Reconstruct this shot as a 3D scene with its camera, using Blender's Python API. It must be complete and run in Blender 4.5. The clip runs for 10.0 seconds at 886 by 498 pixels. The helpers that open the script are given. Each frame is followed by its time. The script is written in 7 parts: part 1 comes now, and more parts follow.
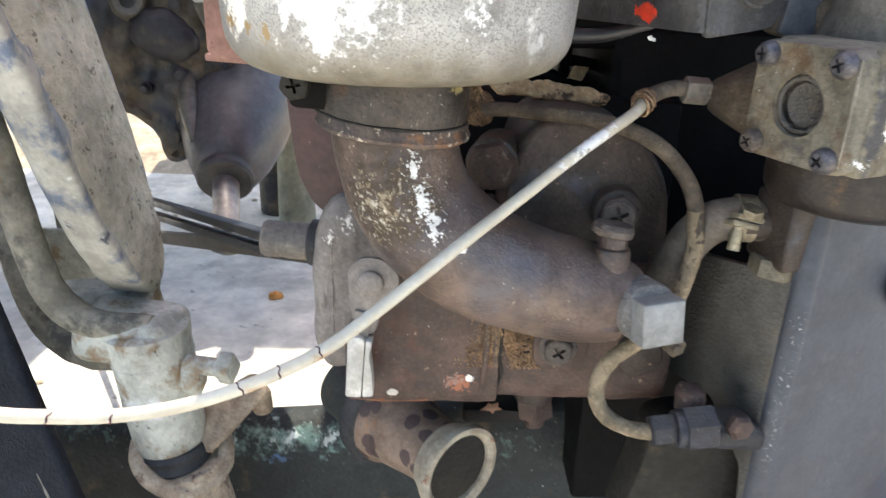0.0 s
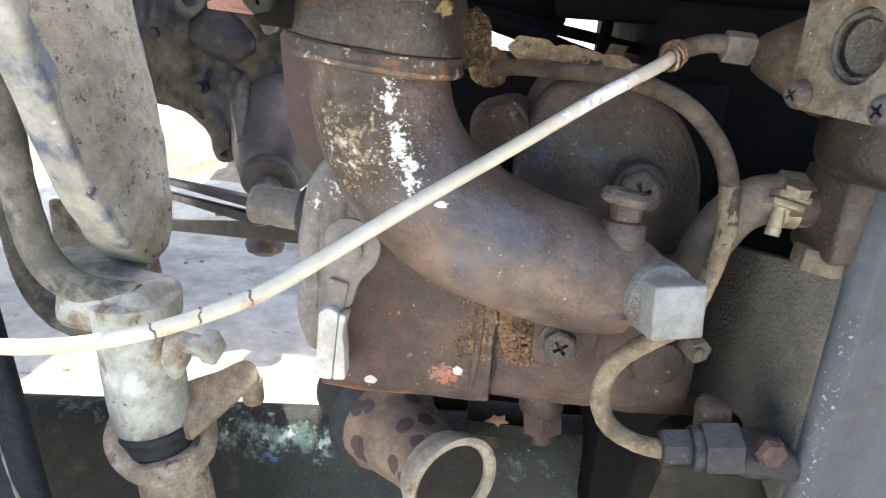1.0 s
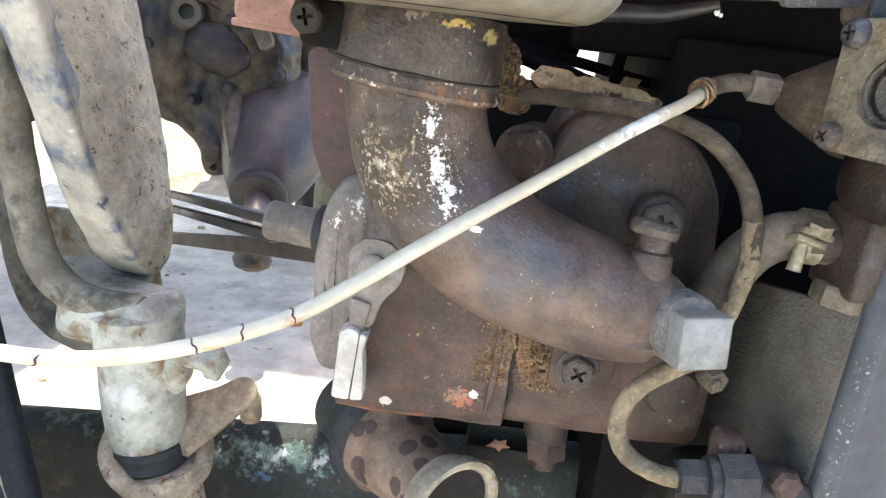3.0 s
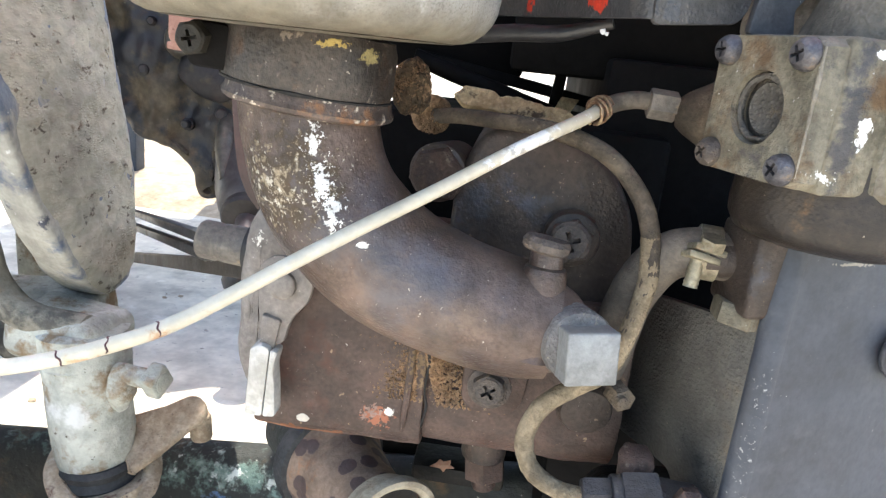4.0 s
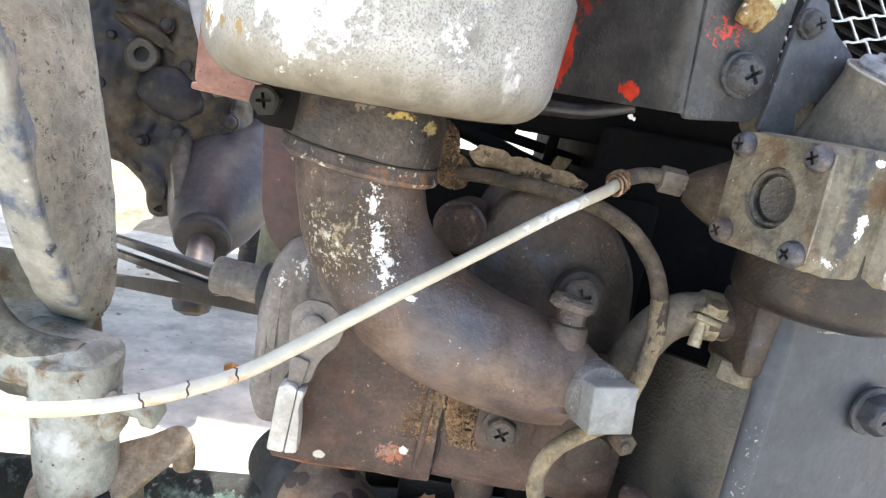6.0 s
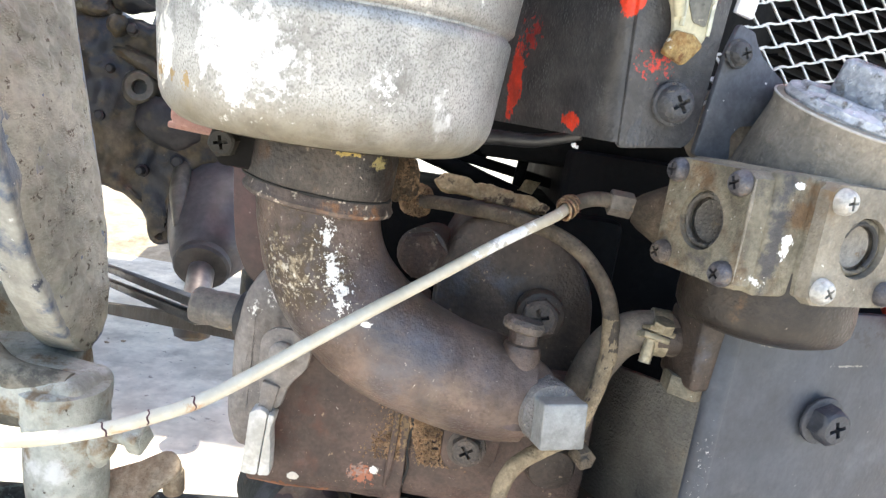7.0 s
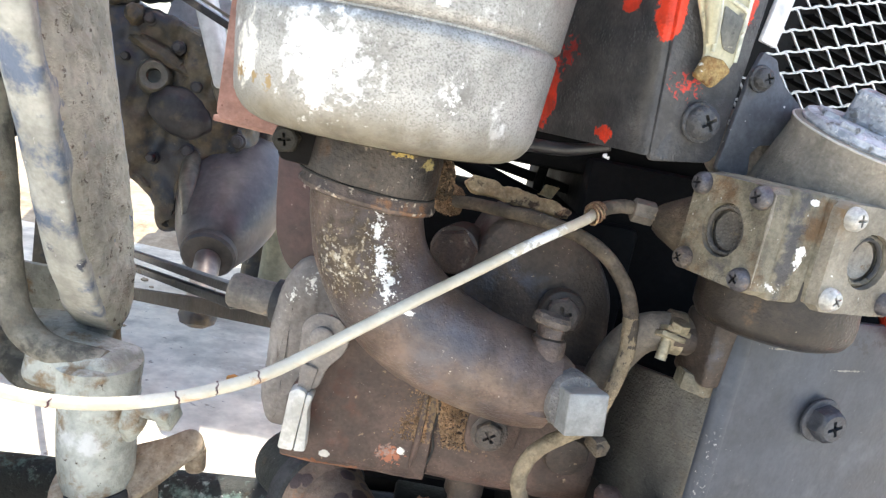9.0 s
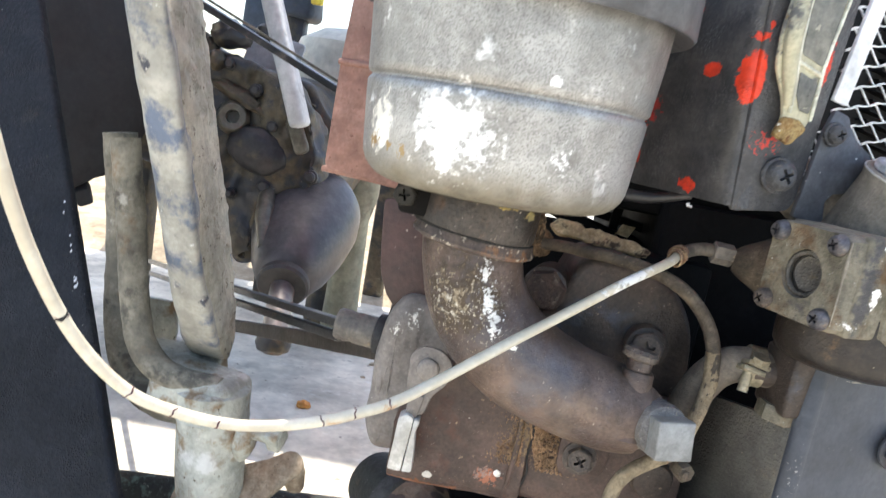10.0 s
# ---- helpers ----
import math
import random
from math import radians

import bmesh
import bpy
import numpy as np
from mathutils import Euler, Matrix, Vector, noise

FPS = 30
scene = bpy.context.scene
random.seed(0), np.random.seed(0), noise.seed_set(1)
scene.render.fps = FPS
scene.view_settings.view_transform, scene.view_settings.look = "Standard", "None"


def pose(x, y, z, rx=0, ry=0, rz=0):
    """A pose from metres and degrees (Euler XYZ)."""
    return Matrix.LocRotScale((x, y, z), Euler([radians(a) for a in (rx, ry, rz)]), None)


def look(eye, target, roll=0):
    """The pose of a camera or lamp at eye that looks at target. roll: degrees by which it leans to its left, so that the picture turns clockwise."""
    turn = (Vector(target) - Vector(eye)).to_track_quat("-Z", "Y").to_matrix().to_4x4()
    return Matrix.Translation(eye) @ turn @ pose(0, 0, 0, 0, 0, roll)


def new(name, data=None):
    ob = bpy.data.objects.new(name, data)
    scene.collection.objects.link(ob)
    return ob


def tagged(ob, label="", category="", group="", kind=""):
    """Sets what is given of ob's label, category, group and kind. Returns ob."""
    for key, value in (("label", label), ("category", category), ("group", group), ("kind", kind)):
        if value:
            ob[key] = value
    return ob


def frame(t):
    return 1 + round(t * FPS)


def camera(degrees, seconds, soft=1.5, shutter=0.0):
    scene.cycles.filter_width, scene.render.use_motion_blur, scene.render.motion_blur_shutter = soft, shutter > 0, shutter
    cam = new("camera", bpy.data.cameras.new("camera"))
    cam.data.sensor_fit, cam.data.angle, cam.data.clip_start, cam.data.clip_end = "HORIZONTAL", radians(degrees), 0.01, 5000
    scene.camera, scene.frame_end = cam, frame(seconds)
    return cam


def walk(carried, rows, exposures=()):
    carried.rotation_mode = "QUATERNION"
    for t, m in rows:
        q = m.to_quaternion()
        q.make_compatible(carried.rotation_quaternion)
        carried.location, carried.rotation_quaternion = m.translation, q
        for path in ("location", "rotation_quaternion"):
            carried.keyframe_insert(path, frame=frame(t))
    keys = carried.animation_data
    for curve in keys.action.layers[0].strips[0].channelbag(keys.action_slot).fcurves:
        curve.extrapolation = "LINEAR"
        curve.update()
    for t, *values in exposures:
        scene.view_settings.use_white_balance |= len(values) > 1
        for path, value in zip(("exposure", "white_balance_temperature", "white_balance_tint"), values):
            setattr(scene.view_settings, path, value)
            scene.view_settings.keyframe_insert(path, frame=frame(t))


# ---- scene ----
cam = camera(63.6, 10.0, soft=1.25, shutter=0.3)
METRES, EYE, TILT, LEAN, TURN = 0.42, 0.75, -22.0, -1.5, 0.0
ROWS = [
    (0.0, 0.0, 0.0, 0.0, 0.0, 0.0, -0.0),
    (0.2, -0.005, 0.0242, -0.0147, 1.3577, 1.3998, 0.0131),
    (0.5, 0.0051, 0.0815, -0.0647, 1.98, 1.2, -3.38),
    (1.0, 0.0727, 0.1053, -0.0663, 4.63, 2.69, -4.47),
    (1.5, 0.1223, 0.1267, -0.0577, 5.89, 2.29, -2.9),
    (2.0, 0.0679, 0.1012, -0.0735, 5.79, 2.98, -5.23),
    (2.2, 0.0408, 0.0994, -0.079, 4.7598, 3.1088, -5.6914),
    (3.3, 0.0233, 0.0979, -0.0649, 1.9369, 5.396, -6.0024),
    (3.5, 0.0679, 0.1073, -0.0616, 1.61, 5.89, -5.7),
    (3.8, 0.1203, 0.1104, -0.0646, 2.6688, 6.2611, -6.5577),
    (4.0, 0.1354, 0.0979, -0.0641, 3.91, 6.34, -6.47),
    (4.5, 0.1486, 0.0835, -0.0557, 4.51, 6.13, -5.32),
    (5.0, 0.0877, 0.0601, -0.0627, 2.3, 6.54, -7.19),
    (5.2, 0.062, 0.052, -0.0636, 1.183, 6.8919, -7.8191),
    (6.3, 0.0299, 0.0281, -0.0552, -2.6404, 9.6658, -8.2984),
    (6.5, 0.0463, 0.0201, -0.0571, -1.54, 9.81, -8.4),
    (6.8, 0.0727, 0.0123, -0.0502, -1.544, 9.9061, -7.2059),
    (7.0, 0.0837, -0.0011, -0.0434, -1.2, 10.25, -6.89),
    (7.5, 0.0758, -0.035, -0.0377, -2.3, 10.71, -6.88),
    (8.0, 0.1016, -0.0515, -0.0412, -0.65, 10.49, -7.28),
    (8.5, 0.104, -0.04, -0.0574, -1.48, 9.81, -8.75),
    (9.0, 0.0322, -0.056, -0.0641, -2.43, 10.39, -9.15),
    (9.2, 0.0193, -0.0704, -0.0613, -2.9047, 10.6245, -8.9075),
    (9.5, -0.0297, -0.0947, -0.0736, -1.48, 10.9, -9.94),
    (9.7, -0.0607, -0.1203, -0.0912, -0.0628, 10.9323, -11.3809),
    (10.0, -0.0308, -0.1509, -0.0729, 1.51, 11.82, -9.73),
]
walk(cam, [(t, pose(0, 0, EYE, TILT, LEAN, TURN) @ pose(METRES * x, METRES * y, METRES * z, 90 + pitch, roll, yaw)) for t, x, y, z, yaw, pitch, roll in ROWS],
     exposures=((0.0, 1.50, 6700.0, 8.0), (0.6, 1.72, 6700.0, 8.0), (1.0, 1.84, 6700.0, 8.0), (7.5, 1.82, 6700.0, 8.0), (9.3, 1.70, 6700.0, 8.0), (10.0, 1.54, 6700.0, 8.0)))


# ---- light: open sky, sun high behind the machine ----
SUN_TO = Vector((-0.04, 0.22, 0.95)).normalized()
world = bpy.data.worlds.new("sky")
scene.world = world
world.use_nodes = True
wn = world.node_tree.nodes
wn.clear()
w_out, w_bg, w_sky = wn.new("ShaderNodeOutputWorld"), wn.new("ShaderNodeBackground"), wn.new("ShaderNodeTexSky")
w_sky.sky_type, w_sky.sun_disc = "NISHITA", False
w_sky.sun_elevation = math.asin(SUN_TO.z)
w_sky.sun_rotation = math.atan2(SUN_TO.x, SUN_TO.y)
w_sky.dust_density = 2.0
w_bg.inputs["Strength"].default_value = 0.15
world.node_tree.links.new(w_sky.outputs[0], w_bg.inputs[0])
world.node_tree.links.new(w_bg.outputs[0], w_out.inputs[0])
sun_data = bpy.data.lights.new("sun", "SUN")
sun_data.energy, sun_data.angle, sun_data.color = 2.6, radians(0.6), (1.0, 0.95, 0.87)
sun = new("sun", sun_data)
sun.matrix_world = look(SUN_TO * 20, (0, 0, 0))


# ---- materials ----
def linked(nt, socket, value):
    if isinstance(value, bpy.types.NodeSocket):
        nt.links.new(value, socket)
    else:
        socket.default_value = value


class Nodes:
    """Small helpers that lay shader nodes."""

    def __init__(self, nt):
        self.nt = nt
        self.co = nt.nodes.new("ShaderNodeTexCoord").outputs["Object"]

    def noise(self, scale, detail=4.0, rough=0.6, co=None, stretch=None):
        co = co or self.co
        if stretch:
            m = self.nt.nodes.new("ShaderNodeMapping")
            m.inputs["Scale"].default_value = stretch
            self.nt.links.new(co, m.inputs["Vector"])
            co = m.outputs[0]
        n = self.nt.nodes.new("ShaderNodeTexNoise")
        n.inputs["Scale"].default_value, n.inputs["Detail"].default_value = scale, detail
        n.inputs["Roughness"].default_value = rough
        self.nt.links.new(co, n.inputs["Vector"])
        return n.outputs["Fac"]

    def cells(self, scale):
        n = self.nt.nodes.new("ShaderNodeTexVoronoi")
        n.inputs["Scale"].default_value = scale
        self.nt.links.new(self.co, n.inputs["Vector"])
        return n.outputs["Distance"]

    def math(self, op, a, b=0.0, c=0.0, clamp=False):
        n = self.nt.nodes.new("ShaderNodeMath")
        n.operation, n.use_clamp = op, clamp
        for s, v in zip(n.inputs, (a, b, c)):
            linked(self.nt, s, v)
        return n.outputs[0]

    def step(self, v, lo, hi):
        n = self.nt.nodes.new("ShaderNodeMapRange")
        n.interpolation_type = "SMOOTHSTEP"
        linked(self.nt, n.inputs[0], v)
        n.inputs[1].default_value, n.inputs[2].default_value = lo, hi
        return n.outputs[0]

    def mix(self, fac, a, b):
        n = self.nt.nodes.new("ShaderNodeMix")
        n.data_type = "RGBA"
        linked(self.nt, n.inputs[0], fac)
        linked(self.nt, n.inputs[6], (*a, 1) if isinstance(a, tuple) else a)
        linked(self.nt, n.inputs[7], (*b, 1) if isinstance(b, tuple) else b)
        return n.outputs[2]

    def near(self, centre, size):
        """1 at the centre of an ellipsoid, 0 on its rim, less beyond."""
        m = self.nt.nodes.new("ShaderNodeMapping")
        m.vector_type = "TEXTURE"
        m.inputs["Location"].default_value, m.inputs["Scale"].default_value = centre, size
        self.nt.links.new(self.co, m.inputs["Vector"])
        n = self.nt.nodes.new("ShaderNodeVectorMath")
        n.operation = "LENGTH"
        self.nt.links.new(m.outputs[0], n.inputs[0])
        return self.math("SUBTRACT", 1.0, n.outputs["Value"])


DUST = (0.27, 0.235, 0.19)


def mat(name, c1, c2, scale=45.0, rough=(0.5, 0.8), metal=0.0, bump=0.25, grain=420.0, layers=(), spots=(), base=(0, 0, 0), coat=0.0, tone=0.3, dust=0.0, spec=0.5, sand=0.0, stretch=None):
    """A worn surface: two colours mixed at two sizes; layers (colour, scale, low, high, roughness, metal) lie over it
    where a noise passes low to high (a minus scale: round blots); spots (colour, centre, size, raggedness, roughness)
    are marks with a place of their own; tone is an uneven depth of colour, dust a film that settled on what faces up
    and paints tops lighter for depth, sand the share of stuck grains, stretch the run of the pattern along x, y, z."""
    m = bpy.data.materials.new(name)
    m.use_nodes = True
    nt = m.node_tree
    bsdf = nt.nodes["Principled BSDF"]
    k = Nodes(nt)
    if stretch:
        mp = nt.nodes.new("ShaderNodeMapping")
        mp.inputs["Scale"].default_value = stretch
        nt.links.new(k.co, mp.inputs["Vector"])
        k.co = mp.outputs[0]
    big, fine = k.noise(scale, 5.0, 0.62), k.noise(grain, 3.0, 0.6)
    both = k.math("ADD", k.math("MULTIPLY", big, 0.7), k.math("MULTIPLY", fine, 0.3))
    colour = k.mix(k.step(both, 0.38, 0.63), c1, c2)
    ro = k.math("MULTIPLY_ADD", k.step(big, 0.3, 0.7), rough[1] - rough[0], rough[0])
    me = k.math("ADD", metal, 0.0)
    height = k.math("ADD", k.math("MULTIPLY", fine, 0.6), k.math("MULTIPLY", big, 0.4))
    for n, (col, sc, lo, hi, r, mt) in enumerate(layers):
        co = None
        if n:
            mp = nt.nodes.new("ShaderNodeMapping")
            mp.inputs["Location"].default_value = (3.1 * n, 1.7 * n, 5.3 * n)
            nt.links.new(k.co, mp.inputs["Vector"])
            co = mp.outputs[0]
        if sc < 0:
            blot = k.math("SUBTRACT", 1.0, k.cells(-sc))
            mask = k.step(k.math("MULTIPLY_ADD", k.noise(-sc * 1.4, 3.0, 0.6, co), 0.35, blot), lo, hi)
        else:
            mask = k.step(k.noise(sc, 6.0, 0.65, co), lo, hi)
        colour = k.mix(mask, colour, col)
        ro = k.math("ADD", k.math("MULTIPLY", ro, k.math("SUBTRACT", 1.0, mask)), k.math("MULTIPLY", mask, r))
        me = k.math("ADD", k.math("MULTIPLY", me, k.math("SUBTRACT", 1.0, mask)), k.math("MULTIPLY", mask, mt))
        height = k.math("ADD", height, k.math("MULTIPLY", mask, 0.25))
    for col, centre, size, ragged, r, *own in spots:
        local = tuple(a - b for a, b in zip(centre, base))
        edge = k.math("MULTIPLY_ADD", k.noise(own[0] if own else 2.4 / max(min(size), 0.002), 5.0, 0.7), 2.4 * ragged, -1.2 * ragged - 0.3 * ragged)
        mask = k.step(k.math("ADD", k.near(local, size), edge), 0.02, own[1] if len(own) > 1 else 0.12)
        colour = k.mix(mask, colour, col)
        ro = k.math("ADD", k.math("MULTIPLY", ro, k.math("SUBTRACT", 1.0, mask)), k.math("MULTIPLY", mask, r))
        me = k.math("MULTIPLY", me, k.math("SUBTRACT", 1.0, mask))
        height = k.math("ADD", height, k.math("MULTIPLY", mask, 0.3))
    if sand:
        grains = k.step(k.math("SUBTRACT", 1.0, k.cells(620.0)), 0.42, 0.85)
        where = k.step(k.noise(38.0, 4.0, 0.65), 0.62 - 0.35 * sand, 0.72)
        grit = k.math("MULTIPLY", grains, where)
        height = k.math("ADD", height, k.math("MULTIPLY", grit, 0.9 * sand))
        shade = nt.nodes.new("ShaderNodeVectorMath")
        shade.operation = "SCALE"
        nt.links.new(colour, shade.inputs[0])
        nt.links.new(k.math("MULTIPLY_ADD", grit, 0.65 * sand, 1 - 0.22 * sand), shade.inputs["Scale"])
        colour = shade.outputs[0]
    if tone:
        mp = nt.nodes.new("ShaderNodeMapping")
        mp.inputs["Location"].default_value = (7.7, 2.9, 4.1)
        nt.links.new(k.co, mp.inputs["Vector"])
        depth = k.math("ADD", k.math("MULTIPLY", k.noise(scale * 0.45, 4.0, 0.6, mp.outputs[0]), 0.6), k.math("MULTIPLY", k.noise(scale * 3.1, 3.0, 0.6, mp.outputs[0]), 0.4))
        vm = nt.nodes.new("ShaderNodeVectorMath")
        vm.operation = "SCALE"
        nt.links.new(colour, vm.inputs[0])
        nt.links.new(k.math("MULTIPLY_ADD", k.step(depth, 0.34, 0.66), 2 * tone, 1 - tone), vm.inputs["Scale"])
        colour = vm.outputs[0]
    # Dust by upward normal; its pale colour also paints lighter tops for depth.
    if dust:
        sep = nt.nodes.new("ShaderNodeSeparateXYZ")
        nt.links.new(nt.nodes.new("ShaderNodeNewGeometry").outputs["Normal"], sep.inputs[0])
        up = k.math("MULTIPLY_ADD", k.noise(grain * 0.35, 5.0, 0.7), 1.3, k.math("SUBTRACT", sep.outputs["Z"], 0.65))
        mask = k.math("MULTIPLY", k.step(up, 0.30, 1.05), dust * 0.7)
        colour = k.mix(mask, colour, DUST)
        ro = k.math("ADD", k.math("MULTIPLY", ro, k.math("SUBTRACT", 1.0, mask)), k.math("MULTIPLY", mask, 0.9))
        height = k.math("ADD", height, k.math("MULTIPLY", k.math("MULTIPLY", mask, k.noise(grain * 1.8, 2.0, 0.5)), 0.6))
    bsdf.inputs["Specular IOR Level"].default_value = spec
    nt.links.new(colour, bsdf.inputs["Base Color"])
    nt.links.new(ro, bsdf.inputs["Roughness"])
    nt.links.new(me, bsdf.inputs["Metallic"])
    bsdf.inputs["Coat Weight"].default_value = coat
    b = nt.nodes.new("ShaderNodeBump")
    b.inputs["Strength"].default_value, b.inputs["Distance"].default_value = bump, 0.0022
    nt.links.new(height, b.inputs["Height"])
    nt.links.new(b.outputs[0], bsdf.inputs["Normal"])
    return m


M = {}
ELBOW_AT = (-0.019, 0.296, 0.60)
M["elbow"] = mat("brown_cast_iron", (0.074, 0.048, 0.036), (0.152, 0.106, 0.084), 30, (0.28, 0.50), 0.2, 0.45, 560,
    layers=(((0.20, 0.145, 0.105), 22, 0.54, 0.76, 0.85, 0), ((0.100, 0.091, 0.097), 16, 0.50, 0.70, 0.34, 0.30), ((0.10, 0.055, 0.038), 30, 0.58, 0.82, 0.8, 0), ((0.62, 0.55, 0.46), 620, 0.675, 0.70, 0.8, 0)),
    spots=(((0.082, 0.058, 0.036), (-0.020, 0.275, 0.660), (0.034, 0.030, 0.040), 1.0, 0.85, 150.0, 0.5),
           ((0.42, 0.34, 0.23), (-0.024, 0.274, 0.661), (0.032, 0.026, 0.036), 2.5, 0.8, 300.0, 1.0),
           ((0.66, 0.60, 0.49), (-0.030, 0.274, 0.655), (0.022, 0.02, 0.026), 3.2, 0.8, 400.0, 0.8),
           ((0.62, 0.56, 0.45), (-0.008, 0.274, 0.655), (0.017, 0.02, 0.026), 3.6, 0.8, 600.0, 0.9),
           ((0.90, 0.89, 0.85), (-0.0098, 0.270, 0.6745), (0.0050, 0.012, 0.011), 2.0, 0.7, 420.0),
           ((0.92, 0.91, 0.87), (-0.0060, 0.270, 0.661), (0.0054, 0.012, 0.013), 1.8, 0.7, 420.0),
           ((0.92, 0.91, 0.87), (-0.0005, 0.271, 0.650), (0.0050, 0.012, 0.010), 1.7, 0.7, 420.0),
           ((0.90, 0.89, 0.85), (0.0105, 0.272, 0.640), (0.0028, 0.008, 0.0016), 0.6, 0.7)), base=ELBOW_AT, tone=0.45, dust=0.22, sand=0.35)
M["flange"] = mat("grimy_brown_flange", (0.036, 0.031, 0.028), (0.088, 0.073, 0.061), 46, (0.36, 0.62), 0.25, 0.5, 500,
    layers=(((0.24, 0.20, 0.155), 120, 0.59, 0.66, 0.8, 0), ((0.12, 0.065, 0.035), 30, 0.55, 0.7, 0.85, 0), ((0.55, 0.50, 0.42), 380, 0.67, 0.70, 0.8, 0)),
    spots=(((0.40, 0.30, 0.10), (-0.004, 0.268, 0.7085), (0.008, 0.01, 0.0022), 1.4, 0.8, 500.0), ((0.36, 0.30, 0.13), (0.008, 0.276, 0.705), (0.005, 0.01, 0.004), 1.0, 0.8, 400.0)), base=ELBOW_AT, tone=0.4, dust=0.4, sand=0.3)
M["band"] = mat("rust_edged_band", (0.058, 0.043, 0.037), (0.125, 0.094, 0.076), 70, (0.42, 0.7), 0.15, 0.4, 600,
    layers=(((0.20, 0.10, 0.05), 75, 0.55, 0.68, 0.9, 0), ((0.56, 0.48, 0.38), 170, 0.60, 0.66, 0.8, 0)), tone=0.4, dust=0.3)
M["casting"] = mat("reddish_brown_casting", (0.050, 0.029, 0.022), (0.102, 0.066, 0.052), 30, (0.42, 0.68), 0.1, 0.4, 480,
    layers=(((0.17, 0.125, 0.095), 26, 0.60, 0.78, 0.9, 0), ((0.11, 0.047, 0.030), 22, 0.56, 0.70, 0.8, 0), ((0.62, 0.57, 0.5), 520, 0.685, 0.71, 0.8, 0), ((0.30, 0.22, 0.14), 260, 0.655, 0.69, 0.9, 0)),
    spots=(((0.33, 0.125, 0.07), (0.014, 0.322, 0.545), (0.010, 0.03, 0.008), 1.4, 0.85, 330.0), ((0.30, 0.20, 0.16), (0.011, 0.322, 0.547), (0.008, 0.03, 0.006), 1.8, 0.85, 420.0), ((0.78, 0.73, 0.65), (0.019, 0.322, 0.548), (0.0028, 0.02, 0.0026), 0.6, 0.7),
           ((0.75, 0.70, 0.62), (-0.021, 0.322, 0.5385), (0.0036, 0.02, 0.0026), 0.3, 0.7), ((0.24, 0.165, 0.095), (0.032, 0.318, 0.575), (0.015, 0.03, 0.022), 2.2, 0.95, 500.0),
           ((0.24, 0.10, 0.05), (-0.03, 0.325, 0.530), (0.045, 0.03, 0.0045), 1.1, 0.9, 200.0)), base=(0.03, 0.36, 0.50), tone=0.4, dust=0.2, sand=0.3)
M["lobe"] = mat("grey_brown_cover", (0.150, 0.131, 0.117), (0.26, 0.232, 0.208), 36, (0.5, 0.72), 0.1, 0.35, 420,
    layers=(((0.085, 0.07, 0.06), 28, 0.55, 0.7, 0.7, 0), ((0.6, 0.56, 0.5), 480, 0.68, 0.71, 0.8, 0)),
    spots=(((0.8, 0.77, 0.7), (-0.047, 0.352, 0.621), (0.006, 0.02, 0.009), 2.2, 0.7, 420.0), ((0.8, 0.77, 0.7), (-0.057, 0.352, 0.612), (0.004, 0.02, 0.006), 1.8, 0.7, 500.0)), base=(-0.045, 0.38, 0.53), tone=0.3, dust=0.4, sand=0.2)
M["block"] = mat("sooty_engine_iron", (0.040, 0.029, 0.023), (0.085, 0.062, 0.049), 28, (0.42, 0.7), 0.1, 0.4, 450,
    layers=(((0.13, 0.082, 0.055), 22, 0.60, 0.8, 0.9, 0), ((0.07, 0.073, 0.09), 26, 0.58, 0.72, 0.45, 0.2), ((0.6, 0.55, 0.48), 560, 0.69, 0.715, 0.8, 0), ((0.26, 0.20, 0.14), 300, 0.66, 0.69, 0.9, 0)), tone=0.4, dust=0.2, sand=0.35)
# Grimy black, used as well to colour in shade on the neck bolt.
M["grime_shade"] = mat("olive_black_grime_shade", (0.012, 0.011, 0.009), (0.028, 0.025, 0.019), 30, (0.5, 0.8), 0.0, 0.6, 300,
    layers=(((0.07, 0.054, 0.035), 40, 0.60, 0.74, 0.9, 0),), tone=0.35, spec=0.3)
# Near-black colour stands in for deep shade between the engine parts.
M["void"] = mat("deep_shade_black", (0.004, 0.0038, 0.0038), (0.009, 0.0082, 0.008), 20, (0.6, 0.85), 0.0, 0.3, 200, spec=0.12)
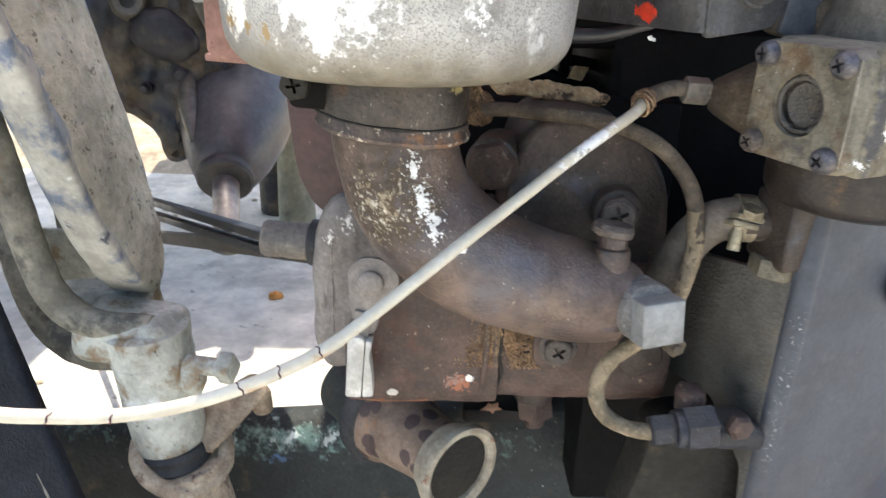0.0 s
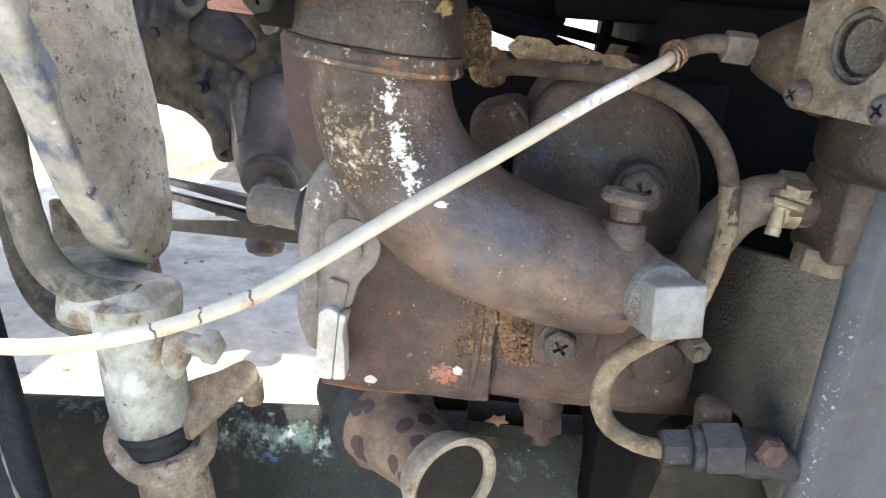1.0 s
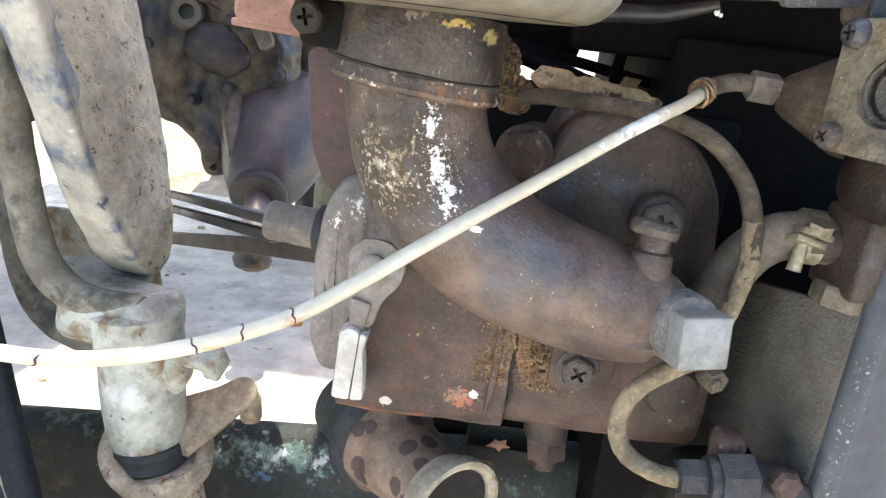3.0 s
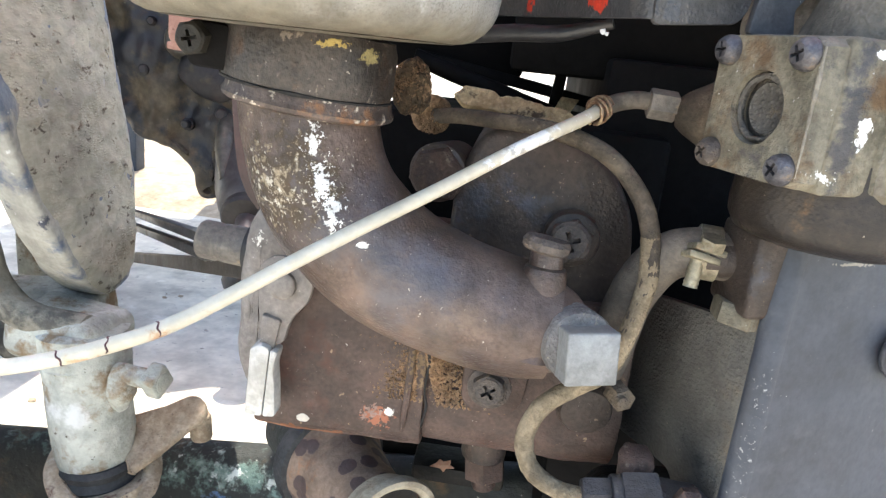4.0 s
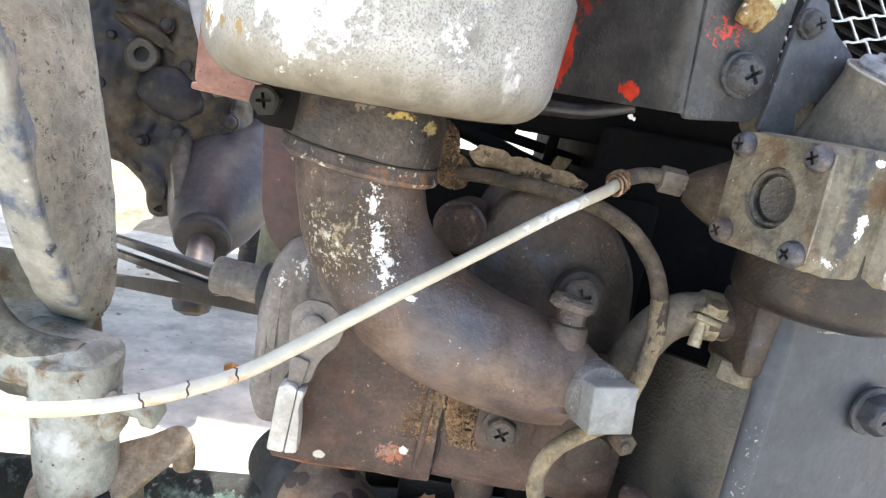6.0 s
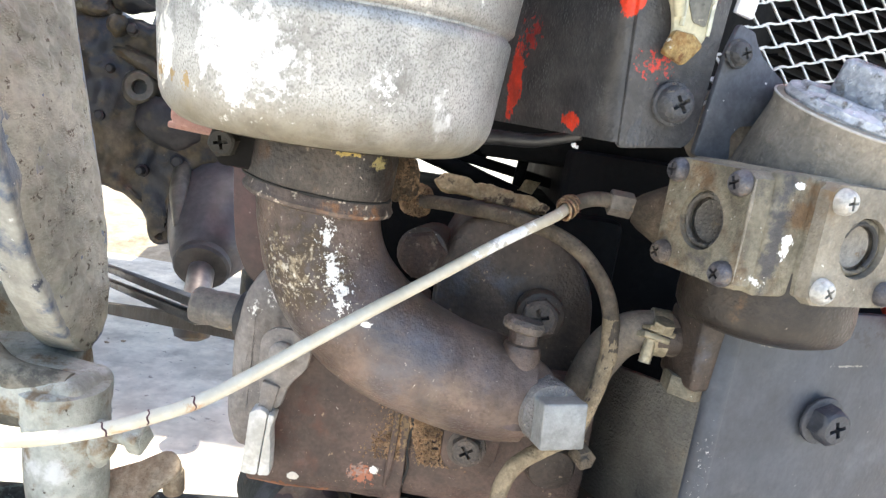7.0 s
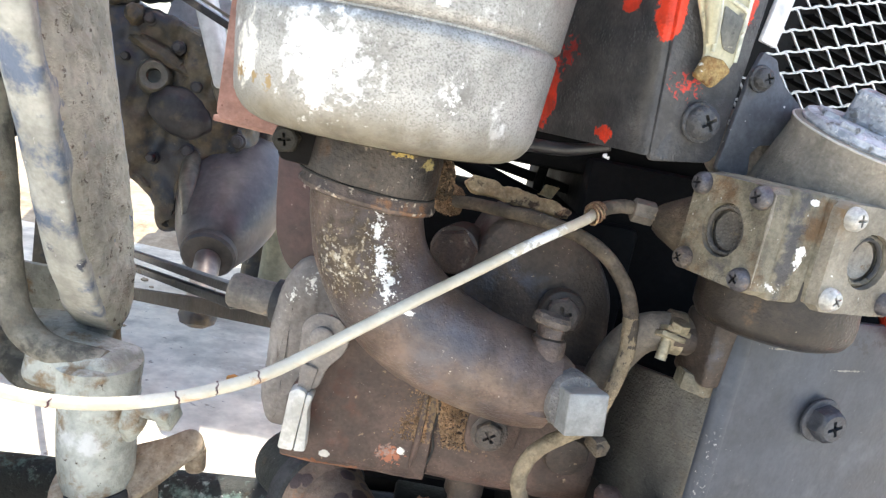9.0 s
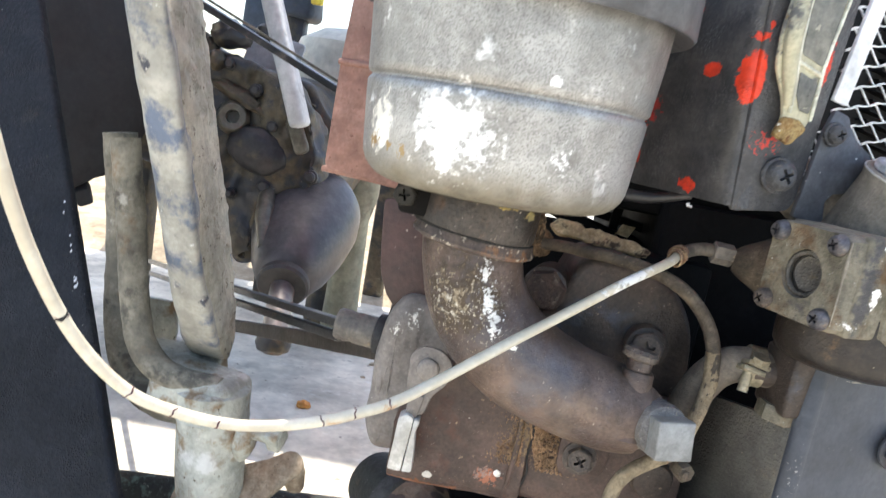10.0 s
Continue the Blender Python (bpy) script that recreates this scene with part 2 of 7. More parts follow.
M["can"] = mat("tarnished_silver_paint", (0.30, 0.292, 0.272), (0.46, 0.452, 0.43), 22, (0.33, 0.48), 0.6, 0.16, 480,
    layers=(((0.215, 0.208, 0.195), 1300, 0.47, 0.64, 0.6, 0.3), ((0.225, 0.215, 0.195), 34, 0.56, 0.70, 0.55, 0.3), ((0.80, 0.80, 0.78), 60, 0.60, 0.70, 0.4, 0.2), ((0.12, 0.11, 0.10), 700, 0.66, 0.72, 0.7, 0)),
    # First two: brown stain plus painted dark reflection; third greys under the seam.
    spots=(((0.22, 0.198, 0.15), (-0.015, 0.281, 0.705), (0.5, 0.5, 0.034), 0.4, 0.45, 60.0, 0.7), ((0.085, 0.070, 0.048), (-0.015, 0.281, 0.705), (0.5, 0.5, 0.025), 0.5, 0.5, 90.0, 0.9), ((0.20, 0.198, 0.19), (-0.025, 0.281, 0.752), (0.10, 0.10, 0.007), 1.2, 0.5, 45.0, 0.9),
           # The soft second white widens the flaked paint with a painted glow.
           ((0.90, 0.89, 0.86), (-0.037, 0.216, 0.740), (0.024, 0.03, 0.027), 1.0, 0.45, 110.0, 0.30), ((0.88, 0.88, 0.86), (-0.026, 0.214, 0.737), (0.026, 0.03, 0.024), 1.6, 0.45, 420.0, 0.9), ((0.74, 0.71, 0.62), (-0.066, 0.240, 0.737), (0.009, 0.03, 0.018), 0.9, 0.5, 150.0, 0.3), ((0.88, 0.87, 0.84), (0.012, 0.214, 0.735), (0.007, 0.03, 0.016), 2.0, 0.45, 420.0, 0.5),
           # The wide dark spot paints the lid's shade on the upper right.
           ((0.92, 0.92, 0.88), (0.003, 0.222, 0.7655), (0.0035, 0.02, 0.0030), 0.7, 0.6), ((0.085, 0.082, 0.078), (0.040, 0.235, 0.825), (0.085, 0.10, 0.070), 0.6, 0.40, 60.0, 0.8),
           ((0.30, 0.20, 0.09), (-0.069, 0.243, 0.730), (0.004, 0.02, 0.005), 1.5, 0.8, 400.0), ((0.30, 0.21, 0.10), (-0.054, 0.230, 0.727), (0.003, 0.02, 0.005), 1.5, 0.8, 400.0), ((0.30, 0.21, 0.10), (-0.061, 0.235, 0.729), (0.002, 0.02, 0.003), 1.3, 0.8, 400.0)), base=(-0.015, 0.281, 0.711), tone=0.25)
M["lid"] = mat("black_painted_lid", (0.065, 0.067, 0.074), (0.11, 0.112, 0.122), 40, (0.35, 0.5), 0.1, 0.2, 400)
M["pink"] = mat("faded_red_primer", (0.30, 0.155, 0.120), (0.40, 0.235, 0.19), 40, (0.65, 0.85), 0.0, 0.3, 500,
    layers=(((0.20, 0.10, 0.075), 300, 0.62, 0.68, 0.9, 0), ((0.30, 0.16, 0.12), 28, 0.55, 0.7, 0.85, 0)))
M["maroon"] = mat("dark_maroon_paint", (0.045, 0.022, 0.020), (0.075, 0.038, 0.034), 40, (0.45, 0.65), 0.0, 0.35, 300,
    layers=(((0.30, 0.25, 0.21), 120, 0.66, 0.70, 0.85, 0),))
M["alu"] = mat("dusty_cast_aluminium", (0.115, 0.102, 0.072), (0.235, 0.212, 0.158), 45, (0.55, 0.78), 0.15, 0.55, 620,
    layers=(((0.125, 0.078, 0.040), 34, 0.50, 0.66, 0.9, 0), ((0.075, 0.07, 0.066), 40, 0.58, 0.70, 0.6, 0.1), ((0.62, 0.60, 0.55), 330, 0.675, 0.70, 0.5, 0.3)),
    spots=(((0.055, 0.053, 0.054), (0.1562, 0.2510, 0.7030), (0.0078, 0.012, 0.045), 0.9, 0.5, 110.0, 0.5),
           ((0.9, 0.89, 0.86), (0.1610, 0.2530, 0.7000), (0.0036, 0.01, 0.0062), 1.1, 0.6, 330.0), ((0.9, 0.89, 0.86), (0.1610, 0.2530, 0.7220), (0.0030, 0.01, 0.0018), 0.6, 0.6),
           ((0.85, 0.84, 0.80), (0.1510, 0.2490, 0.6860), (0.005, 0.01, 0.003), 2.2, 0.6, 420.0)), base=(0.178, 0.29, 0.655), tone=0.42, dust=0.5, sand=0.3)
M["alu_clean"] = mat("worn_aluminium_plate", (0.20, 0.175, 0.135), (0.31, 0.28, 0.225), 45, (0.42, 0.6), 0.25, 0.45, 620,
    layers=(((0.17, 0.115, 0.065), 30, 0.55, 0.7, 0.85, 0), ((0.68, 0.67, 0.63), 220, 0.665, 0.69, 0.45, 0.3), ((0.09, 0.085, 0.08), 60, 0.62, 0.70, 0.6, 0)), tone=0.3, dust=0.4, sand=0.3)
M["dial"] = mat("grimy_shaded_dial", (0.075, 0.068, 0.060), (0.13, 0.12, 0.105), 90, (0.5, 0.7), 0.15, 0.4, 700,
    layers=(((0.20, 0.16, 0.11), 110, 0.57, 0.68, 0.9, 0),), sand=0.9)
M["dial_pale"] = mat("dull_sunk_dial", (0.19, 0.175, 0.15), (0.27, 0.255, 0.225), 90, (0.45, 0.65), 0.25, 0.4, 700,
    layers=(((0.17, 0.12, 0.075), 110, 0.57, 0.68, 0.9, 0),))
M["bowl"] = mat("dark_grimy_bowl", (0.020, 0.016, 0.014), (0.046, 0.035, 0.026), 40, (0.32, 0.55), 0.1, 0.3, 520,
    layers=(((0.19, 0.115, 0.06), 60, 0.62, 0.78, 0.9, 0), ((0.55, 0.48, 0.38), 420, 0.68, 0.71, 0.8, 0)), tone=0.4, dust=0.15, sand=0.5)
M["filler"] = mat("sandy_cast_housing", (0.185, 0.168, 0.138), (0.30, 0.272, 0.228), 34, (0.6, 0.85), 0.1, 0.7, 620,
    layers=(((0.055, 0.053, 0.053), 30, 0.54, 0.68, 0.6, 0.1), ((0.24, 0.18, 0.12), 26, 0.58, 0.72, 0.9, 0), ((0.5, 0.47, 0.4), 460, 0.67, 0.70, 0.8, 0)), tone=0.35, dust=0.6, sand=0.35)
M["cap"] = mat("scraped_white_cap", (0.24, 0.265, 0.30), (0.52, 0.545, 0.58), 70, (0.35, 0.6), 0.3, 0.8, 420,
    layers=(((0.16, 0.158, 0.155), 160, 0.54, 0.66, 0.7, 0.1), ((0.85, 0.86, 0.88), 300, 0.60, 0.68, 0.5, 0)), tone=0.2)
M["screw"] = mat("dull_steel_screw", (0.085, 0.082, 0.090), (0.155, 0.148, 0.156), 150, (0.4, 0.6), 0.6, 0.3, 900,
    layers=(((0.24, 0.18, 0.125), 120, 0.56, 0.68, 0.9, 0),))
M["screw_brown"] = mat("grimy_brown_bolt", (0.085, 0.070, 0.060), (0.150, 0.122, 0.102), 150, (0.55, 0.75), 0.2, 0.5, 700,
    layers=(((0.20, 0.145, 0.10), 120, 0.58, 0.7, 0.9, 0),), sand=0.7)
M["screw_zinc"] = mat("bright_zinc_screw", (0.42, 0.41, 0.38), (0.62, 0.60, 0.56), 150, (0.45, 0.65), 0.35, 0.45, 700,
    layers=(((0.33, 0.26, 0.17), 140, 0.60, 0.7, 0.8, 0),))
M["slot"] = mat("dirt_filled_slot", (0.015, 0.014, 0.013), (0.03, 0.027, 0.024), 200, (0.8, 0.95))
M["plug"] = mat("grey_steel_plug", (0.20, 0.205, 0.205), (0.27, 0.275, 0.27), 60, (0.45, 0.62), 0.35, 0.2, 700,
    layers=(((0.42, 0.42, 0.40), 700, 0.70, 0.74, 0.6, 0.3), ((0.14, 0.135, 0.13), 40, 0.6, 0.75, 0.6, 0.2)), dust=0.5)
M["plug_dull"] = mat("sandy_grey_collar", (0.155, 0.145, 0.135), (0.24, 0.225, 0.21), 60, (0.6, 0.8), 0.15, 0.6, 600,
    layers=(((0.33, 0.29, 0.23), 500, 0.60, 0.68, 0.9, 0),), sand=0.9)
SHROUD_AT = (0.10, 0.29, 0.72)
RED = (0.78, 0.055, 0.02)
M["shroud"] = mat("chipped_black_over_red_paint", (0.048, 0.048, 0.052), (0.095, 0.092, 0.090), 45, (0.30, 0.55), 0.05, 0.4, 450,
    layers=(((0.085, 0.076, 0.066), 22, 0.58, 0.78, 0.85, 0), ((0.12, 0.10, 0.08), 420, 0.66, 0.70, 0.9, 0)),
    # First spot paints the light caught by the rounded fold, over its dust.
    spots=(((0.105, 0.098, 0.088), (0.0935, 0.285, 0.79), (0.0045, 0.05, 0.12), 0.5, 0.7, 60.0, 0.9), ((0.16, 0.135, 0.10), (0.088, 0.29, 0.842), (0.030, 0.08, 0.030), 1.0, 0.8, 70.0, 0.9),
           (RED, (0.0945, 0.279, 0.787), (0.0068, 0.03, 0.0145), 0.35, 0.45), (RED, (0.081, 0.295, 0.790), (0.0036, 0.03, 0.0045), 0.4, 0.45),
           (RED, (0.083, 0.305, 0.7325), (0.0045, 0.03, 0.0050), 0.9, 0.5, 260.0), ((0.62, 0.06, 0.045), (0.110, 0.282, 0.7585), (0.010, 0.03, 0.0075), 2.4, 0.55, 330.0),
           (RED, (0.0595, 0.335, 0.746), (0.0040, 0.05, 0.024), 0.7, 0.5, 200.0), ((0.50, 0.035, 0.025), (0.063, 0.335, 0.768), (0.005, 0.05, 0.011), 1.6, 0.5, 300.0),
           (RED, (0.130, 0.291, 0.803), (0.004, 0.03, 0.02), 0.9, 0.5), (RED, (0.1060, 0.284, 0.8100), (0.0026, 0.03, 0.0085), 0.7, 0.5, 300.0), (RED, (0.0945, 0.280, 0.8050), (0.0060, 0.03, 0.0030), 1.2, 0.5, 300.0), (RED, (0.0975, 0.280, 0.8110), (0.0022, 0.03, 0.0026), 0.7, 0.5, 300.0), (RED, (0.072, 0.300, 0.820), (0.003, 0.03, 0.006), 0.9, 0.5, 300.0)), base=SHROUD_AT, tone=0.35, dust=0.5, sand=0.6)
M["bracket"] = mat("slate_painted_bracket", (0.066, 0.071, 0.082), (0.105, 0.112, 0.126), 50, (0.45, 0.62), 0.1, 0.25, 500,
    layers=(((0.78, 0.77, 0.74), 190, 0.665, 0.69, 0.7, 0), ((0.17, 0.15, 0.13), 26, 0.6, 0.75, 0.85, 0)))
M["bracket_bolt"] = mat("grimy_slate_bolt", (0.060, 0.062, 0.068), (0.105, 0.105, 0.108), 120, (0.5, 0.75), 0.1, 0.6, 600,
    layers=(((0.20, 0.17, 0.125), 140, 0.60, 0.70, 0.9, 0),), tone=0.3, sand=0.8)
M["slate_bolt"] = mat("blue_black_bolt", (0.030, 0.033, 0.042), (0.060, 0.064, 0.076), 90, (0.4, 0.6), 0.1, 0.35, 600,
    layers=(((0.16, 0.15, 0.13), 160, 0.62, 0.70, 0.85, 0),), tone=0.3)
M["panel"] = mat("blue_grey_painted_panel", (0.041, 0.046, 0.058), (0.060, 0.067, 0.082), 24, (0.38, 0.56), 0.0, 0.18, 380,
    layers=(((0.105, 0.112, 0.126), 18, 0.55, 0.75, 0.6, 0), ((0.042, 0.055, 0.064), 30, 0.58, 0.72, 0.5, 0), ((0.6, 0.6, 0.58), 520, 0.705, 0.725, 0.7, 0)),
    spots=(((0.42, 0.42, 0.41), (0.164, 0.281, 0.597), (0.0050, 0.012, 0.016), 2.6, 0.7, 520.0, 0.7), ((0.40, 0.40, 0.39), (0.165, 0.281, 0.572), (0.0050, 0.012, 0.018), 2.8, 0.7, 460.0, 0.7), ((0.36, 0.36, 0.35), (0.164, 0.281, 0.54), (0.0045, 0.012, 0.04), 3.0, 0.7, 460.0, 0.7),
           ((0.045, 0.045, 0.05), (0.235, 0.312, 0.655), (0.035, 0.03, 0.009), 3.0, 0.6, 200.0), ((0.05, 0.052, 0.06), (0.2205, 0.309, 0.613), (0.020, 0.02, 0.020), 1.2, 0.6, 90.0, 0.8),
           ((0.32, 0.30, 0.26), (0.19, 0.295, 0.650), (0.012, 0.02, 0.0010), 1.2, 0.8, 500.0), ((0.25, 0.24, 0.22), (0.235, 0.312, 0.640), (0.016, 0.02, 0.0008), 1.2, 0.8, 500.0)), base=(0.2, 0.31, 0.45), tone=0.22)
M["panel_side"] = mat("dusty_dark_steel", (0.078, 0.073, 0.064), (0.120, 0.112, 0.096), 26, (0.6, 0.85), 0.05, 0.75, 520,
    layers=(((0.16, 0.13, 0.095), 24, 0.56, 0.75, 0.95, 0), ((0.055, 0.052, 0.048), 60, 0.60, 0.72, 0.8, 0), ((0.30, 0.26, 0.20), 560, 0.665, 0.70, 0.9, 0)), tone=0.3, sand=0.35)
M["tube"] = mat("yellowed_plastic_tube", (0.55, 0.49, 0.375), (0.66, 0.61, 0.49), 40, (0.28, 0.42), 0.0, 0.1, 300,
    layers=(((0.56, 0.46, 0.31), 30, 0.60, 0.80, 0.5, 0), ((0.74, 0.71, 0.64), 26, 0.60, 0.80, 0.35, 0)),
    spots=(((0.50, 0.33, 0.20), (-0.041, 0.2222, 0.6175), (0.009, 0.01, 0.004), 1.6, 0.5, 260.0, 0.6), ((0.52, 0.36, 0.22), (-0.060, 0.215, 0.610), (0.012, 0.01, 0.004), 1.4, 0.5, 260.0, 0.6), ((0.52, 0.36, 0.22), (-0.028, 0.230, 0.6245), (0.006, 0.01, 0.003), 1.4, 0.5, 300.0, 0.6),
           ((0.42, 0.40, 0.36), (0.062, 0.296, 0.678), (0.034, 0.03, 0.03), 1.7, 0.5, 130.0, 0.6), ((0.82, 0.81, 0.77), (0.066, 0.299, 0.680), (0.030, 0.03, 0.03), 1.9, 0.4, 170.0, 0.5)), base=(-0.02, 0.23, 0.60), tone=0.1)
M["tube_mark"] = mat("dark_red_crack", (0.06, 0.02, 0.025), (0.12, 0.045, 0.045), 300, (0.5, 0.7))
M["rubber"] = mat("muddy_brown_hose", (0.066, 0.051, 0.037), (0.135, 0.106, 0.074), 70, (0.7, 0.9), 0.0, 0.6, 600,
    layers=(((0.07, 0.058, 0.045), 50, 0.57, 0.7, 0.8, 0), ((0.34, 0.28, 0.195), 260, 0.66, 0.70, 0.9, 0)), tone=0.4, dust=0.15, sand=0.5)
M["hose_mud"] = mat("tan_mud_film", (0.185, 0.142, 0.088), (0.33, 0.26, 0.168), 90, (0.85, 0.95), 0.0, 0.6, 600,
    layers=(((0.12, 0.09, 0.06), 70, 0.60, 0.70, 0.9, 0),), tone=0.3, sand=0.5)
M["rubber_dark"] = mat("dark_grey_hose", (0.09, 0.077, 0.062), (0.15, 0.125, 0.098), 70, (0.65, 0.85), 0.0, 0.4, 600)
M["wire"] = mat("copper_binding_wire", (0.20, 0.10, 0.065), (0.44, 0.33, 0.20), 400, (0.4, 0.6), 0.5, 0.1, 900)
M["rust_red"] = mat("rust_red_bolt", (0.060, 0.036, 0.028), (0.105, 0.066, 0.050), 150, (0.6, 0.85), 0.1, 0.6, 700,
    layers=(((0.20, 0.16, 0.12), 160, 0.56, 0.68, 0.9, 0),), tone=0.35, sand=0.5)
M["fitting"] = mat("greasy_dark_fitting", (0.021, 0.022, 0.028), (0.046, 0.047, 0.057), 80, (0.4, 0.65), 0.25, 0.45, 600,
    layers=(((0.19, 0.145, 0.10), 60, 0.60, 0.72, 0.9, 0), ((0.5, 0.46, 0.4), 460, 0.68, 0.71, 0.8, 0)), tone=0.35, dust=0.35, sand=0.4)
M["brass"] = mat("dirty_brass", (0.27, 0.235, 0.165), (0.40, 0.355, 0.255), 120, (0.4, 0.6), 0.55, 0.3, 700,
    layers=(((0.24, 0.18, 0.10), 100, 0.58, 0.7, 0.85, 0),))
M["latch"] = mat("passivated_zinc_latch", (0.40, 0.38, 0.27), (0.55, 0.51, 0.36), 55, (0.4, 0.6), 0.35, 0.3, 500,
    layers=(((0.15, 0.145, 0.13), 38, 0.53, 0.60, 0.7, 0), ((0.33, 0.20, 0.06), 50, 0.60, 0.70, 0.85, 0)))
M["latch_rust"] = mat("rusty_yellow_zinc", (0.20, 0.105, 0.030), (0.44, 0.33, 0.14), 110, (0.6, 0.8), 0.2, 0.5, 600,
    layers=(((0.12, 0.055, 0.02), 70, 0.52, 0.64, 0.9, 0), ((0.72, 0.70, 0.60), 130, 0.63, 0.68, 0.6, 0.2)))
M["latch_grey"] = mat("dull_grey_zinc", (0.13, 0.13, 0.115), (0.22, 0.215, 0.185), 60, (0.45, 0.7), 0.25, 0.4, 500,
    layers=(((0.42, 0.40, 0.32), 170, 0.60, 0.68, 0.6, 0.2), ((0.06, 0.055, 0.045), 90, 0.60, 0.70, 0.8, 0)), tone=0.3)
M["latch_pale"] = mat("worn_pale_zinc_edge", (0.58, 0.57, 0.44), (0.74, 0.73, 0.62), 120, (0.4, 0.6), 0.3, 0.3, 600,
    layers=(((0.33, 0.24, 0.09), 120, 0.60, 0.70, 0.85, 0),))
M["strip"] = mat("chipped_white_strip", (0.66, 0.68, 0.72), (0.80, 0.81, 0.83), 40, (0.4, 0.6), 0.0, 0.2, 400,
    layers=(((0.10, 0.10, 0.11), 60, 0.64, 0.68, 0.6, 0),))
M["mesh"] = mat("galvanised_expanded_mesh", (0.60, 0.595, 0.57), (0.80, 0.795, 0.77), 60, (0.4, 0.6), 0.45, 0.2, 700)
M["core"] = mat("black_radiator_core", (0.004, 0.004, 0.005), (0.009, 0.009, 0.010), 60, (0.5, 0.7), spec=0.2)
M["red_hood"] = mat("red_bonnet_paint", (0.62, 0.05, 0.025), (0.72, 0.075, 0.035), 20, (0.3, 0.45), 0.0, 0.1, 300,
    layers=(((0.22, 0.03, 0.02), 24, 0.6, 0.8, 0.7, 0),), coat=0.2)
M["mud"] = mat("dry_mud_clod", (0.075, 0.047, 0.027), (0.19, 0.128, 0.072), 130, (0.9, 1.0), 0.0, 1.0, 600,
    layers=(((0.30, 0.21, 0.125), 330, 0.62, 0.68, 0.95, 0),), tone=0.4, sand=0.9)
M["crust"] = mat("tan_mud_grains", (0.19, 0.113, 0.060), (0.38, 0.245, 0.14), 130, (0.9, 1.0), 0.0, 0.9, 700, tone=0.45)
M["bark"] = mat("dry_bark_stick", (0.40, 0.275, 0.14), (0.66, 0.50, 0.285), 90, (0.85, 0.95), 0.0, 0.8, 500,
    layers=(((0.12, 0.08, 0.05), 90, 0.55, 0.65, 0.95, 0),))
LEG_AT = (-0.215, 0.43, 0.53)
M["leg_mud"] = mat("mud_caked_paint", (0.42, 0.400, 0.305), (0.58, 0.555, 0.440), 20, (0.8, 0.95), 0.0, 1.0, 260,
    layers=(((0.30, 0.265, 0.185), 30, 0.55, 0.74, 0.95, 0), ((0.64, 0.62, 0.52), 20, 0.56, 0.72, 0.9, 0), ((0.16, 0.130, 0.092), 120, 0.61, 0.66, 0.9, 0), ((0.22, 0.15, 0.09), 46, 0.62, 0.72, 0.9, 0), ((0.10, 0.09, 0.085), 34, 0.66, 0.72, 0.8, 0)), tone=0.32, sand=0.5, stretch=(0.6, 0.33, 1.0))
M["leg_edge"] = mat("mud_smeared_blue_grey_paint", (0.31, 0.30, 0.26), (0.43, 0.42, 0.375), 20, (0.6, 0.85), 0.0, 0.6, 300,
    layers=(((0.105, 0.135, 0.195), 24, 0.47, 0.59, 0.5, 0), ((0.50, 0.47, 0.41), 22, 0.57, 0.72, 0.9, 0), ((0.055, 0.062, 0.085), 46, 0.62, 0.69, 0.55, 0), ((0.62, 0.62, 0.60), 180, 0.66, 0.70, 0.8, 0)), tone=0.28)
M["pale"] = mat("weathered_pale_casting", (0.37, 0.370, 0.315), (0.50, 0.500, 0.430), 34, (0.65, 0.9), 0.05, 0.8, 330,
    layers=(((0.25, 0.175, 0.10), 40, 0.50, 0.66, 0.9, 0), ((0.60, 0.59, 0.55), 32, 0.57, 0.68, 0.8, 0), ((0.22, 0.215, 0.20), 26, 0.58, 0.72, 0.8, 0), ((0.10, 0.075, 0.055), 190, 0.655, 0.69, 0.85, 0)), tone=0.25)
M["pipe_mud"] = mat("mud_splashed_pipe", (0.145, 0.130, 0.098), (0.245, 0.222, 0.172), 30, (0.75, 0.92), 0.0, 0.6, 320,
    layers=(((0.085, 0.078, 0.062), 34, 0.53, 0.66, 0.85, 0), ((0.40, 0.375, 0.32), 36, 0.62, 0.72, 0.9, 0), ((0.17, 0.115, 0.065), 24, 0.60, 0.74, 0.9, 0)), tone=0.3)
M["jaw"] = mat("scraped_whitish_crimp", (0.44, 0.43, 0.40), (0.60, 0.59, 0.56), 60, (0.45, 0.65), 0.3, 0.4, 500,
    layers=(((0.24, 0.20, 0.15), 60, 0.60, 0.72, 0.8, 0), ((0.80, 0.79, 0.76), 90, 0.60, 0.68, 0.5, 0.2)), tone=0.2)
M["rust"] = mat("pale_rusted_steel", (0.28, 0.205, 0.135), (0.46, 0.375, 0.275), 45, (0.75, 0.95), 0.05, 0.8, 420,
    layers=(((0.11, 0.052, 0.036), 45, 0.57, 0.68, 0.9, 0), ((0.50, 0.45, 0.37), 40, 0.60, 0.72, 0.9, 0), ((0.08, 0.055, 0.04), 220, 0.65, 0.69, 0.9, 0)), tone=0.3)
M["cup"] = mat("blotched_rusty_tube", (0.175, 0.118, 0.080), (0.265, 0.190, 0.138), 45, (0.7, 0.9), 0.05, 0.4, 420,
    layers=(((0.30, 0.125, 0.05), 26, 0.56, 0.68, 0.9, 0), ((0.075, 0.048, 0.042), -58, 0.80, 0.85, 0.65, 0)), tone=0.25)
